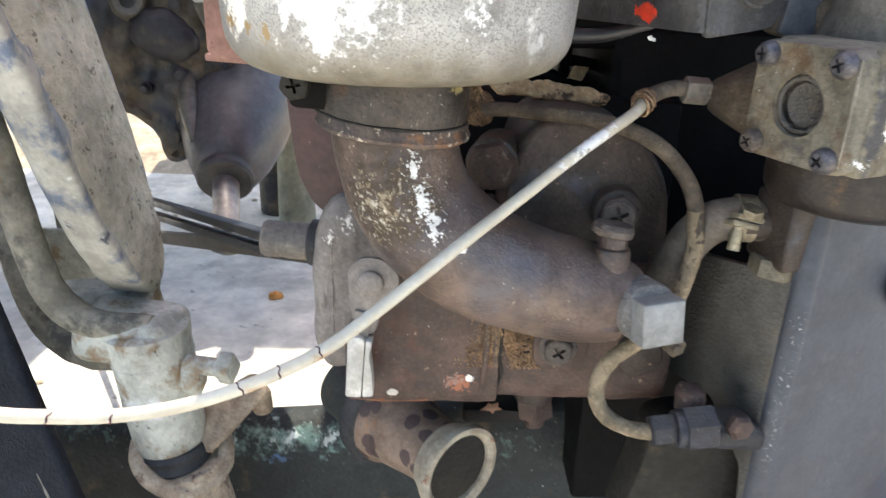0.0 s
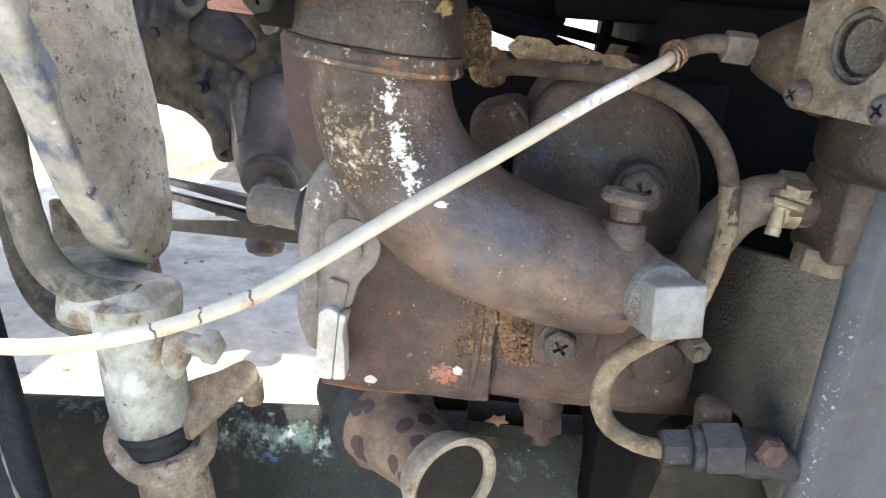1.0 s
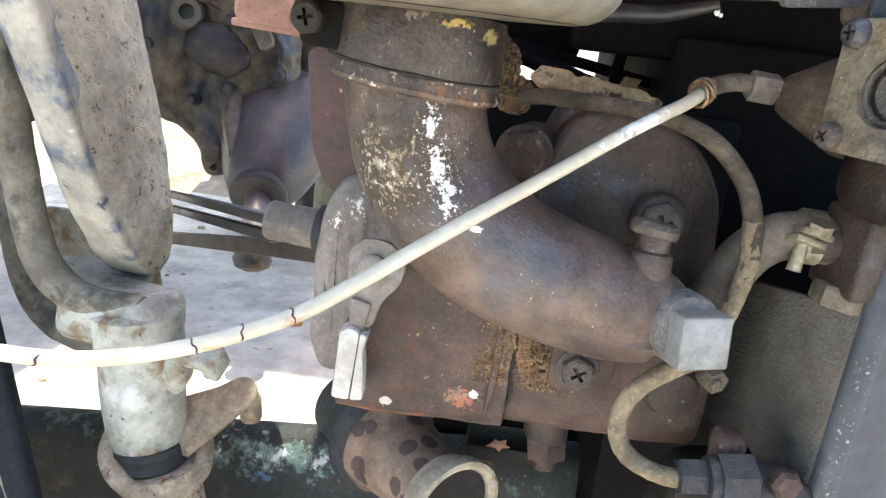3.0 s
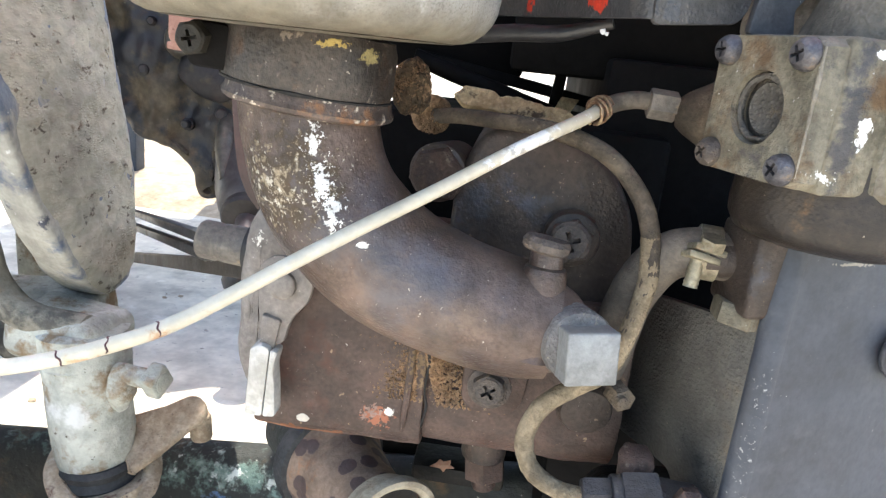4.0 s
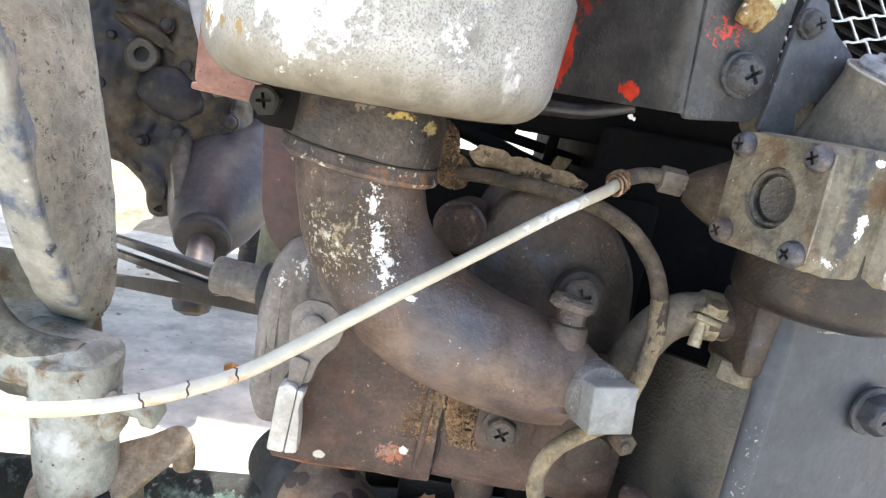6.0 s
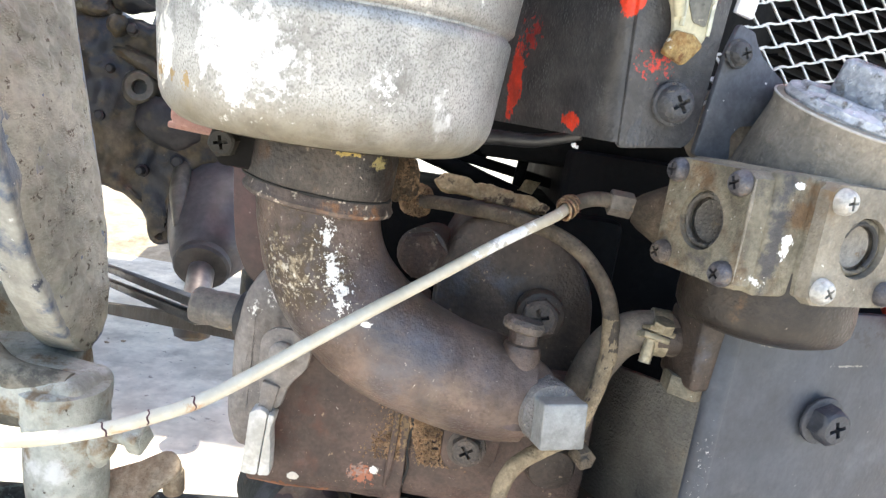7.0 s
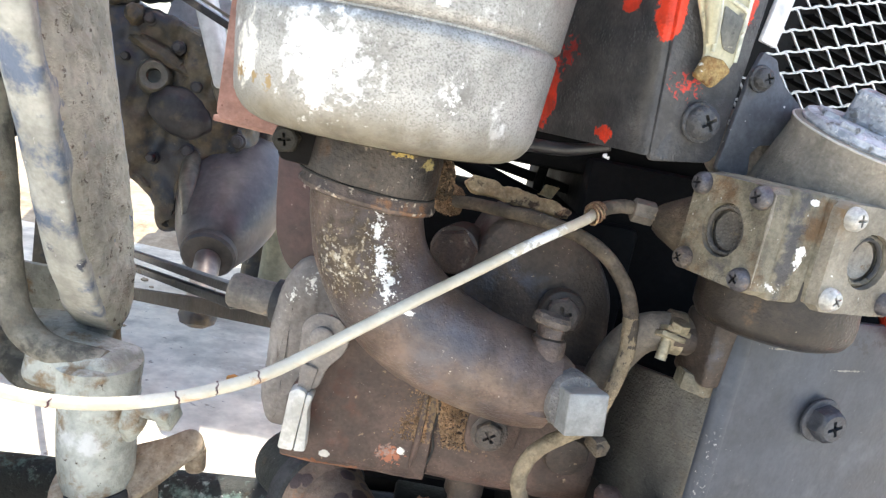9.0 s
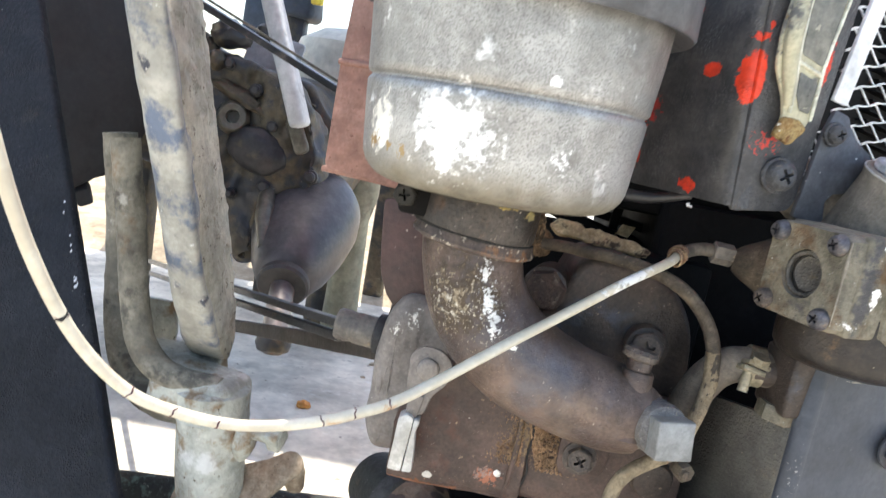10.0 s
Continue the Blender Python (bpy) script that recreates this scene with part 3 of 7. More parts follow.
M["cup_rim"] = mat("ochre_rim", (0.30, 0.25, 0.18), (0.42, 0.37, 0.28), 70, (0.75, 0.9), 0.0, 0.5, 500,
    layers=(((0.24, 0.10, 0.05), 60, 0.60, 0.68, 0.9, 0),))
M["black_rubber"] = mat("black_rubber_ring", (0.022, 0.022, 0.023), (0.05, 0.05, 0.05), 60, (0.6, 0.8), 0.0, 0.4, 500,
    layers=(((0.22, 0.20, 0.16), 55, 0.62, 0.72, 0.9, 0),))
M["beam"] = mat("peeling_green_beam", (0.017, 0.021, 0.020), (0.038, 0.041, 0.037), 24, (0.5, 0.8), 0.0, 0.7, 260,
    layers=(((0.15, 0.11, 0.07), 24, 0.58, 0.74, 0.95, 0), ((0.45, 0.46, 0.41), 190, 0.67, 0.71, 0.85, 0)),
    spots=(((0.17, 0.25, 0.215), (-0.11, 0.485, 0.388), (0.32, 0.06, 0.024), 1.7, 0.85, 60.0, 0.7), ((0.34, 0.42, 0.38), (-0.10, 0.485, 0.390), (0.22, 0.06, 0.016), 2.2, 0.85, 70.0, 0.9), ((0.62, 0.66, 0.62), (-0.09, 0.485, 0.392), (0.12, 0.06, 0.010), 2.6, 0.85, 90.0, 0.7), ((0.08, 0.15, 0.28), (-0.125, 0.48, 0.374), (0.018, 0.05, 0.008), 1.8, 0.7, 120.0, 0.7)), base=(-0.1, 0.54, 0.25), tone=0.3)
M["post"] = mat("charcoal_painted_post", (0.012, 0.0135, 0.0175), (0.023, 0.025, 0.030), 20, (0.55, 0.8), 0.0, 1.0, 300,
    layers=(((0.60, 0.60, 0.57), 260, 0.72, 0.735, 0.8, 0), ((0.055, 0.052, 0.046), 14, 0.58, 0.75, 0.85, 0), ((0.055, 0.075, 0.045), 16, 0.64, 0.72, 0.7, 0)),
    spots=(((0.30, 0.34, 0.28), (-0.372, 0.463, 0.68), (0.0028, 0.03, 0.030), 1.2, 0.8, 200.0, 0.5),), tone=0.3, spec=0.22, sand=0.5)
M["blackbar"] = mat("black_rubber_bar", (0.022, 0.022, 0.024), (0.040, 0.039, 0.040), 40, (0.28, 0.45), 0.0, 0.3, 400,
    layers=(((0.20, 0.17, 0.14), 26, 0.60, 0.75, 0.9, 0),))
M["bar_brown"] = mat("dusty_brown_bar", (0.032, 0.026, 0.021), (0.065, 0.054, 0.044), 30, (0.6, 0.85), 0.05, 0.4, 300,
    layers=(((0.20, 0.17, 0.13), 34, 0.60, 0.72, 0.9, 0),), tone=0.3)
M["bush"] = mat("dusty_steel_bush", (0.13, 0.118, 0.105), (0.22, 0.195, 0.165), 70, (0.55, 0.8), 0.25, 0.5, 500,
    layers=(((0.32, 0.25, 0.17), 60, 0.58, 0.68, 0.9, 0), ((0.06, 0.058, 0.055), 50, 0.60, 0.7, 0.6, 0)))
M["gear"] = mat("dark_oily_gearcase", (0.058, 0.044, 0.026), (0.115, 0.090, 0.056), 16, (0.4, 0.7), 0.05, 0.5, 110,
    layers=(((0.20, 0.175, 0.125), 19, 0.60, 0.72, 0.85, 0), ((0.026, 0.026, 0.030), 15, 0.45, 0.58, 0.45, 0), ((0.24, 0.22, 0.18), 60, 0.66, 0.72, 0.8, 0)), tone=0.4)
M["gear_pale"] = mat("greasy_worn_lug", (0.09, 0.08, 0.062), (0.17, 0.152, 0.12), 22, (0.3, 0.5), 0.2, 0.25, 90,
    layers=(((0.22, 0.20, 0.16), 12, 0.58, 0.75, 0.8, 0), ((0.03, 0.028, 0.028), 10, 0.58, 0.72, 0.5, 0)))
M["shaft_steel"] = mat("worn_pinkish_steel", (0.20, 0.175, 0.165), (0.30, 0.265, 0.25), 20, (0.35, 0.55), 0.4, 0.2, 120,
    layers=(((0.10, 0.08, 0.065), 24, 0.60, 0.74, 0.7, 0),))
M["cone"] = mat("greasy_slate_cone", (0.060, 0.053, 0.054), (0.105, 0.095, 0.095), 10, (0.34, 0.55), 0.1, 0.25, 90,
    layers=(((0.19, 0.165, 0.13), 14, 0.58, 0.75, 0.7, 0), ((0.035, 0.032, 0.034), 12, 0.56, 0.70, 0.35, 0.1)), tone=0.3)
M["oily"] = mat("black_oil_film", (0.022, 0.021, 0.024), (0.048, 0.044, 0.044), 24, (0.42, 0.66), 0.1, 0.3, 120,
    layers=(((0.10, 0.085, 0.06), 22, 0.58, 0.72, 0.8, 0),), tone=0.3)
M["column"] = mat("pale_green_grey_paint", (0.22, 0.21, 0.14), (0.32, 0.30, 0.21), 10, (0.5, 0.75), 0.0, 0.3, 80,
    layers=(((0.12, 0.10, 0.07), 14, 0.55, 0.7, 0.85, 0),), tone=0.3)
M["dark_blue"] = mat("dark_blue_machine_paint", (0.020, 0.035, 0.060), (0.045, 0.062, 0.09), 10, (0.45, 0.7), 0.0, 0.2, 60,
    layers=(((0.10, 0.09, 0.07), 9, 0.56, 0.70, 0.85, 0),), tone=0.3)
M["grey_arm"] = mat("pale_grey_arm", (0.36, 0.37, 0.375), (0.50, 0.51, 0.51), 12, (0.5, 0.7), 0.0, 0.2, 100,
    layers=(((0.17, 0.16, 0.15), 14, 0.58, 0.7, 0.8, 0),))
M["cream"] = mat("cream_metal_drum", (0.50, 0.47, 0.38), (0.60, 0.57, 0.47), 8, (0.4, 0.6), 0.0, 0.2, 60)
M["tyre"] = mat("black_tyre_rubber", (0.012, 0.012, 0.013), (0.022, 0.021, 0.021), 14, (0.6, 0.85), 0.0, 0.4, 120,
    layers=(((0.04, 0.036, 0.03), 10, 0.60, 0.75, 0.95, 0),))
M["orange"] = mat("orange_pebble", (0.55, 0.22, 0.05), (0.7, 0.36, 0.10), 90, (0.7, 0.9))
M["leaf"] = mat("dry_leaf", (0.34, 0.16, 0.09), (0.48, 0.29, 0.18), 120, (0.7, 0.9))
M["yellow"] = mat("yellow_paint", (0.60, 0.46, 0.05), (0.72, 0.57, 0.08), 30, (0.5, 0.7))
M["ground"] = mat("stained_concrete_and_sand", (0.57, 0.520, 0.430), (0.70, 0.650, 0.550), 5.5, (0.8, 0.95), 0.0, 0.6, 70,
    layers=(((0.48, 0.435, 0.365), 9, 0.54, 0.70, 0.95, 0), ((0.30, 0.265, 0.22), 42, 0.63, 0.70, 0.95, 0), ((0.72, 0.68, 0.60), 17, 0.58, 0.7, 0.9, 0), ((0.16, 0.145, 0.13), 90, 0.68, 0.72, 0.95, 0)))
M["sand"] = mat("dry_tan_sand", (0.33, 0.262, 0.180), (0.43, 0.352, 0.255), 12, (0.9, 1.0), 0.0, 0.9, 120,
    layers=(((0.25, 0.185, 0.12), 14, 0.58, 0.70, 0.95, 0),))


# ---- shapes ----
def axes(origin, z, up=(0, 0, 1)):
    """A frame at origin whose z points along z and whose y leans to up."""
    z = Vector(z).normalized()
    x = Vector(up).cross(z)
    if x.length < 1e-4:
        x = Vector((1, 0, 0))
    x.normalize()
    y = z.cross(x)
    m = Matrix((x, y, z)).transposed().to_4x4()
    m.translation = Vector(origin)
    return m


def box(sx, sy, sz, bevel=0.0, segs=2):
    bm = bmesh.new()
    bmesh.ops.create_cube(bm, size=1.0)
    bmesh.ops.scale(bm, vec=(sx, sy, sz), verts=bm.verts)
    if bevel:
        bmesh.ops.bevel(bm, geom=bm.edges[:], offset=bevel, segments=segs, profile=0.5, affect="EDGES")
    return bm


def lathe(profile, segs=32, sides=None):
    """Turns (radius, height) pairs round z; the ends are closed."""
    bm = bmesh.new()
    rings = []
    for r, z in profile:
        rings.append([bm.verts.new((r * math.cos(2 * math.pi * i / segs), r * math.sin(2 * math.pi * i / segs), z)) for i in range(segs)])
    for a, b in zip(rings, rings[1:]):
        for i in range(segs):
            bm.faces.new((a[i], a[(i + 1) % segs], b[(i + 1) % segs], b[i]))
    bm.faces.new(rings[0][::-1])
    bm.faces.new(rings[-1])
    return bm


def rod(r, length, bevel=0.0, segs=24):
    b = bevel
    if b:
        return lathe([(r - b, 0), (r - 0.3 * b, 0.3 * b), (r, b), (r, length - b), (r - 0.3 * b, length - 0.3 * b), (r - b, length)], segs)
    return lathe([(r, 0), (r, length)], segs)


def prism(outline, depth, bevel=0.0, segs=2):
    """An outline in x, y, raised along z by depth."""
    bm = bmesh.new()
    face = bm.faces.new([bm.verts.new((x, y, 0)) for x, y in outline])
    if face.normal.z < 0 or face.calc_area() == 0:
        face.normal_update()
    if face.normal.z > 0:
        face.normal_flip()
    up = bmesh.ops.extrude_face_region(bm, geom=[face])
    bmesh.ops.translate(bm, vec=(0, 0, depth), verts=[v for v in up["geom"] if isinstance(v, bmesh.types.BMVert)])
    bmesh.ops.recalc_face_normals(bm, faces=bm.faces[:])
    if bevel:
        bmesh.ops.bevel(bm, geom=[e for e in bm.edges if e.calc_face_angle(0) > 0.5], offset=bevel, segments=segs, profile=0.5, affect="EDGES")
    return bm


def rounded(points, radius, n=5):
    """An outline whose corners are rounded."""
    out = []
    for i, p in enumerate(points):
        p, a, b = Vector(p), Vector(points[i - 1]), Vector(points[(i + 1) % len(points)])
        da, db = (a - p), (b - p)
        r = min(radius, 0.45 * da.length, 0.45 * db.length)
        s, e = p + da.normalized() * r, p + db.normalized() * r
        for k in range(n + 1):
            t = k / n
            q = s * (1 - t) ** 2 + p * 2 * t * (1 - t) + e * t * t
            out.append((q.x, q.y))
    return out


def spline(points, steps=8):
    """A smooth line through points."""
    pts = [Vector(p) for p in points]
    pts = [2 * pts[0] - pts[1], *pts, 2 * pts[-1] - pts[-2]]
    out = []
    for i in range(1, len(pts) - 2):
        p0, p1, p2, p3 = pts[i - 1:i + 3]
        for k in range(steps):
            t = k / steps
            out.append(0.5 * (2 * p1 + (p2 - p0) * t + (2 * p0 - 5 * p1 + 4 * p2 - p3) * t * t + (3 * p1 - p0 - 3 * p2 + p3) * t ** 3))
    return out + [pts[-2]]


def tube(points, radii, segs=20, steps=8, wobble=0.0):
    """A round bar swept along a smooth line, its radius going through radii."""
    line = spline(points, steps)
    bm = bmesh.new()
    side = None
    rings = []
    for i, p in enumerate(line):
        way = (line[min(i + 1, len(line) - 1)] - line[max(i - 1, 0)]).normalized()
        if side is None:
            side = way.orthogonal().normalized()
        side = (side - way * side.dot(way)).normalized()
        other = way.cross(side)
        f = i / (len(line) - 1) * (len(radii) - 1)
        a = min(int(f), len(radii) - 2) if len(radii) > 1 else 0
        r = radii[0] if len(radii) == 1 else radii[a] + (radii[a + 1] - radii[a]) * (f - a)
        ring = []
        for k in range(segs):
            u = 2 * math.pi * k / segs
            d = side * math.cos(u) + other * math.sin(u)
            rr = r * (1 + wobble * noise.noise((p + d * r) * 90))
            ring.append(bm.verts.new(p + d * rr))
        rings.append(ring)
    for a, b in zip(rings, rings[1:]):
        for k in range(segs):
            bm.faces.new((a[k], a[(k + 1) % segs], b[(k + 1) % segs], b[k]))
    bm.faces.new(rings[0][::-1])
    bm.faces.new(rings[-1])
    return bm


def clod(size, rough=0.35, seed=0.0, detail=3):
    bm = bmesh.new()
    bmesh.ops.create_icosphere(bm, subdivisions=detail, radius=1.0)
    for v in bm.verts:
        n = noise.noise(v.co * 1.7 + Vector((seed, 0, 0))) + 0.5 * noise.noise(v.co * 5 + Vector((0, seed, 0)))
        v.co = Vector((v.co.x * size[0], v.co.y * size[1], v.co.z * size[2])) * (1 + rough * n)
    return bm


def roughen(bm, amount, scale=60.0):
    bm.normal_update()
    for v in bm.verts:
        v.co += v.normal * amount * noise.noise(v.co * scale)
    return bm


def dense(bm, length, rounds=6):
    """Splits long edges, so that relief shows on flat faces."""
    for _ in range(rounds):
        bmesh.ops.triangulate(bm, faces=[f for f in bm.faces if len(f.verts) > 3])
        far = [e for e in bm.edges if e.calc_length() > length]
        if not far:
            break
        bmesh.ops.subdivide_edges(bm, edges=far, cuts=1, use_grid_fill=False)
    bmesh.ops.triangulate(bm, faces=[f for f in bm.faces if len(f.verts) > 3])
    return bm


def joined(*bms):
    out = bmesh.new()
    for b in bms:
        me = bpy.data.meshes.new("piece")
        b.to_mesh(me)
        b.free()
        out.from_mesh(me)
        bpy.data.meshes.remove(me)
    return out


def moved(bm, m):
    bm.transform(m)
    return bm


def to_mesh(name, bm, material, angle=38.0):
    me = bpy.data.meshes.new(name)
    bmesh.ops.recalc_face_normals(bm, faces=bm.faces[:])
    bm.to_mesh(me)
    bm.free()
    me.polygons.foreach_set("use_smooth", [True] * len(me.polygons))
    me.set_sharp_from_angle(angle=radians(angle))
    me.materials.append(material)
    return me


def thing(name, base, label, category, group="", kind=""):
    ob = new(name)
    ob.empty_display_size = 0.01
    ob.location = base
    return tagged(ob, label, category, group, kind)


def base_of(parent):
    while parent.parent:
        parent = parent.parent
    return Vector(parent.location)


def part(name, bm, material, parent, label="", angle=38.0):
    """A mesh, given in world metres, as a part of a thing or of a part."""
    bm.transform(Matrix.Translation(-base_of(parent)))
    ob = new(name, to_mesh(name, bm, material, angle))
    ob.parent = parent
    return tagged(ob, label)


def single(name, bm, material, base, label, category, group="", kind="", angle=38.0):
    """A thing of one mesh."""
    bm.transform(Matrix.Translation(-Vector(base)))
    ob = new(name, to_mesh(name, bm, material, angle))
    ob.location = base
    return tagged(ob, label, category, group, kind)


def cross_head(r, h, hexagon):
    """A screw head with a cross recess, seen along +z: round dome or hexagon with a domed top."""
    bm = bmesh.new()
    n = 24

    def ring(rad, z, hexed=0.0):
        out = []
        for i in range(n):
            a = 2 * math.pi * i / n
            k = math.cos(math.pi / 6) / math.cos((a % (math.pi / 3)) - math.pi / 6)
            rr = rad * (1 + (k - 1) * hexed)
            out.append(bm.verts.new((rr * math.cos(a), rr * math.sin(a), z)))
        return out

    if hexagon:
        rings = [ring(r * 1.1, 0, 1), ring(r * 1.1, h * 0.68, 1), ring(r * 0.99, h * 0.86, 0.35), ring(r * 0.8, h, 0), ring(r * 0.62, h, 0)]
    else:
        rings = [ring(r, 0), ring(r, h * 0.25), ring(r * 0.93, h * 0.6), ring(r * 0.76, h * 0.87), ring(r * 0.6, h)]
    for a, b in zip(rings, rings[1:]):
        for i in range(n):
            bm.faces.new((a[i], a[(i + 1) % n], b[(i + 1) % n], b[i]))
    w, l = r * 0.11, r * 0.5
    outline = [(l, -w), (l, w), (w, w), (w, l), (-w, l), (-w, w), (-l, w), (-l, -w), (-w, -w), (-w, -l), (w, -l), (w, -w)]
    top = [bm.verts.new((x, y, h * 1.01)) for x, y in outline]
    edges = [bm.edges.new((top[i], top[(i + 1) % 12])) for i in range(12)]
    rim = [bm.edges.get((rings[-1][i], rings[-1][(i + 1) % n])) for i in range(n)]
    bmesh.ops.bridge_loops(bm, edges=edges + rim)
    low = [bm.verts.new((x * 0.8, y * 0.8, h * 0.45)) for x, y in outline]
    for i in range(12):
        bm.faces.new((top[i], top[(i + 1) % 12], low[(i + 1) % 12], low[i]))
    bm.faces.new(low)
    bm.faces.new(rings[0][::-1])
    return bm


HEADS = {}


def screw(parent, place, way, r, h, material, hexagon=False, washer=0.0, turn=0.0, name="screw", label=""):
    """A cross-headed screw on a parent, its head standing out along way; alike heads share one mesh."""
    key = (r, h, hexagon, material.name)
    if key not in HEADS:
        HEADS[key] = to_mesh("screw", cross_head(r, h, hexagon), material, 32)
    lift = 0.0
    base = base_of(parent)
    m = axes(Vector(place) - base, way) @ pose(0, 0, 0, 0, 0, turn)
    ob = new(name, HEADS[key])
    ob.parent = parent
    tagged(ob, label)
    if washer:
        lift = 0.0022
        wk = (washer, material.name)
        if wk not in HEADS:
            HEADS[wk] = to_mesh("washer", rod(washer, 0.0022, 0.0006, 28), material)
        wo = new("washer", HEADS[wk])
        wo.parent = ob
        wo.matrix_basis = Matrix.Translation((0, 0, -lift))
    ob.matrix_basis = m @ Matrix.Translation((0, 0, lift))
    return ob


FRONT = (0, -1, 0)
N_L, N_R = Vector((-0.92, -0.39, 0)).normalized(), Vector((0.39, -0.92, 0)).normalized()


# ---- ground ----
GROUND = 0.15
bm = bmesh.new()
bmesh.ops.create_grid(bm, x_segments=80, y_segments=80, size=1.0)
for v in bm.verts:
    x, y = v.co.x, v.co.y
    v.co.x, v.co.y = 60 * x * abs(x) ** 1.5, 60 * y * abs(y) ** 1.5 + 0.8
    v.co.z = 0.006 * noise.noise(v.co * 1.3) if abs(v.co.x) < 6 and abs(v.co.y) < 6 else 0
single("ground", moved(bm, Matrix.Translation((0, 0, GROUND))), M["ground"], (0, 0, GROUND), "grey stained concrete yard slab in the sun", "ground", kind="structure")
bm = bmesh.new()
bmesh.ops.create_grid(bm, x_segments=50, y_segments=36, size=1.0)
for v in bm.verts:
    x, y = v.co.x, v.co.y
    edge = max(0.0, 1.0 - max(abs(x), abs(y)) ** 3)
    v.co = Vector((1.9 * x - 0.9, 1.6 * y + 3.55, -0.02 + 0.06 * min(1, edge * 2.5) + edge * (0.03 * noise.noise((x * 6, y * 6, 0)) + 0.012 * noise.noise((x * 22, y * 22, 3)))))
single("sand_heap", moved(bm, Matrix.Translation((0, 0, GROUND))), M["sand"], (-0.9, 3.55, GROUND), "low spread of dry tan sand on the concrete", "sand", kind="stuff")

# ---- air cleaner ----
CAN = Vector((-0.015, 0.281, 0.711))
cleaner = thing("air_cleaner", CAN, "round dented silver air cleaner bowl with dark overhanging lid", "air cleaner")
prof = [(0.030, 0.0), (0.050, 0.0008)]
for k in range(7):
    a = math.pi / 2 * k / 6
    prof.append((0.0495 + 0.0150 * math.sin(a), 0.0160 - 0.0150 * math.cos(a)))
prof += [(0.0656, 0.030), (0.0666, 0.0420), (0.0667, 0.0452), (0.0660, 0.0464), (0.0650, 0.0472), (0.0650, 0.0480), (0.0662, 0.0488), (0.0672, 0.0500), (0.0674, 0.0530), (0.0690, 0.070), (0.0706, 0.095), (0.070, 0.1)]
bowl = lathe(prof, 96)
for v in bowl.verts:
    out = Vector((v.co.x, v.co.y, 0))
    v.co += out * 0.012 * noise.noise(v.co * 22)
part("bowl", moved(bowl, Matrix.Translation(CAN)), M["can"], cleaner, "tarnished silver bowl with flaking white patches and painted-in shade")
part("lid", moved(lathe([(0.060, 0.092), (0.076, 0.084), (0.0785, 0.0835), (0.0795, 0.085), (0.0790, 0.112), (0.074, 0.124), (0.05, 0.130)], 72), Matrix.Translation(CAN)), M["lid"], cleaner, "black overhanging lid")

# ---- intake elbow ----
TILT_NECK = pose(0, 0, 0, 0, 5.5, 0)
elbow = thing("intake_elbow", ELBOW_AT, "brown cast intake elbow with white flaked paint and square plug", "pipe elbow")
neck = Matrix.Translation((-0.0195, 0.296, 0.0)) @ TILT_NECK
NZ = 0.690
collar = [(0.0300, 0.0), (0.0312, 0.0008), (0.0316, 0.003), (0.0316, 0.0175), (0.0305, 0.0205), (0.030, 0.022)]
part("collar", roughen(moved(lathe(collar, 56), Matrix.Translation((-0.0200, 0.296, NZ + 0.0008)) @ TILT_NECK), 0.0006, 80), M["flange"], elbow, "grimy clamped collar")
band = [(0.0262, 0.0022), (0.0298, 0.0026), (0.0318, 0.0036), (0.0322, 0.0050), (0.0312, 0.0066), (0.0309, 0.0092), (0.0306, 0.0098)]
part("band", roughen(moved(lathe(band, 56), Matrix.Translation((-0.0194, 0.296, NZ - 0.0090)) @ TILT_NECK), 0.0005, 120), M["band"], elbow, "rust-edged steel band")
line = [(-0.0198, 0.296, 0.690), (-0.0168, 0.296, 0.672), (-0.0115, 0.296, 0.656), (-0.0005, 0.2962, 0.6405), (0.017, 0.2970, 0.6265), (0.042, 0.298, 0.6160), (0.068, 0.2990, 0.6100), (0.084, 0.2995, 0.6085)]
pipe = tube(line, [0.0262, 0.0262, 0.0262, 0.0265, 0.0262, 0.0250, 0.0240, 0.0215], 44, 10, 0.012)
part("joint_gap", roughen(moved(lathe([(0.0300, -0.0005), (0.0319, 0.0), (0.0319, 0.0007), (0.0300, 0.0012)], 56), Matrix.Translation((-0.0199, 0.296, NZ + 0.0006)) @ TILT_NECK), 0.0006, 130), M["slot"], elbow, "dark split between collar and band")
part("pipe", pipe, M["elbow"], elbow, angle=60)
part("pipe_end", moved(clod((0.017, 0.019, 0.0185), 0.04, 2.0), Matrix.Translation((0.0815, 0.2985, 0.6085))), M["elbow"], elbow, angle=60)
P_WAY = Vector((0.28, -0.94, 0.10)).normalized()
P_AT = Vector((0.0975, 0.2680, 0.6095))
part("plug_collar", roughen(moved(lathe([(0.0135, -0.034), (0.0140, -0.022), (0.0141, -0.0125), (0.0134, -0.0102), (0.0090, -0.0096)], 40), axes(P_AT + Vector((-0.001, 0, 0.0012)), P_WAY)), 0.0006, 200), M["plug_dull"], elbow, "sand-rough round collar")
plug = part("plug", moved(box(0.0200, 0.0200, 0.012, 0.0010, 3), axes(P_AT - P_WAY * 0.006, P_WAY) @ pose(0, 0, 0, 0, 0, 2)), M["plug"], elbow, "smooth grey square plug head")
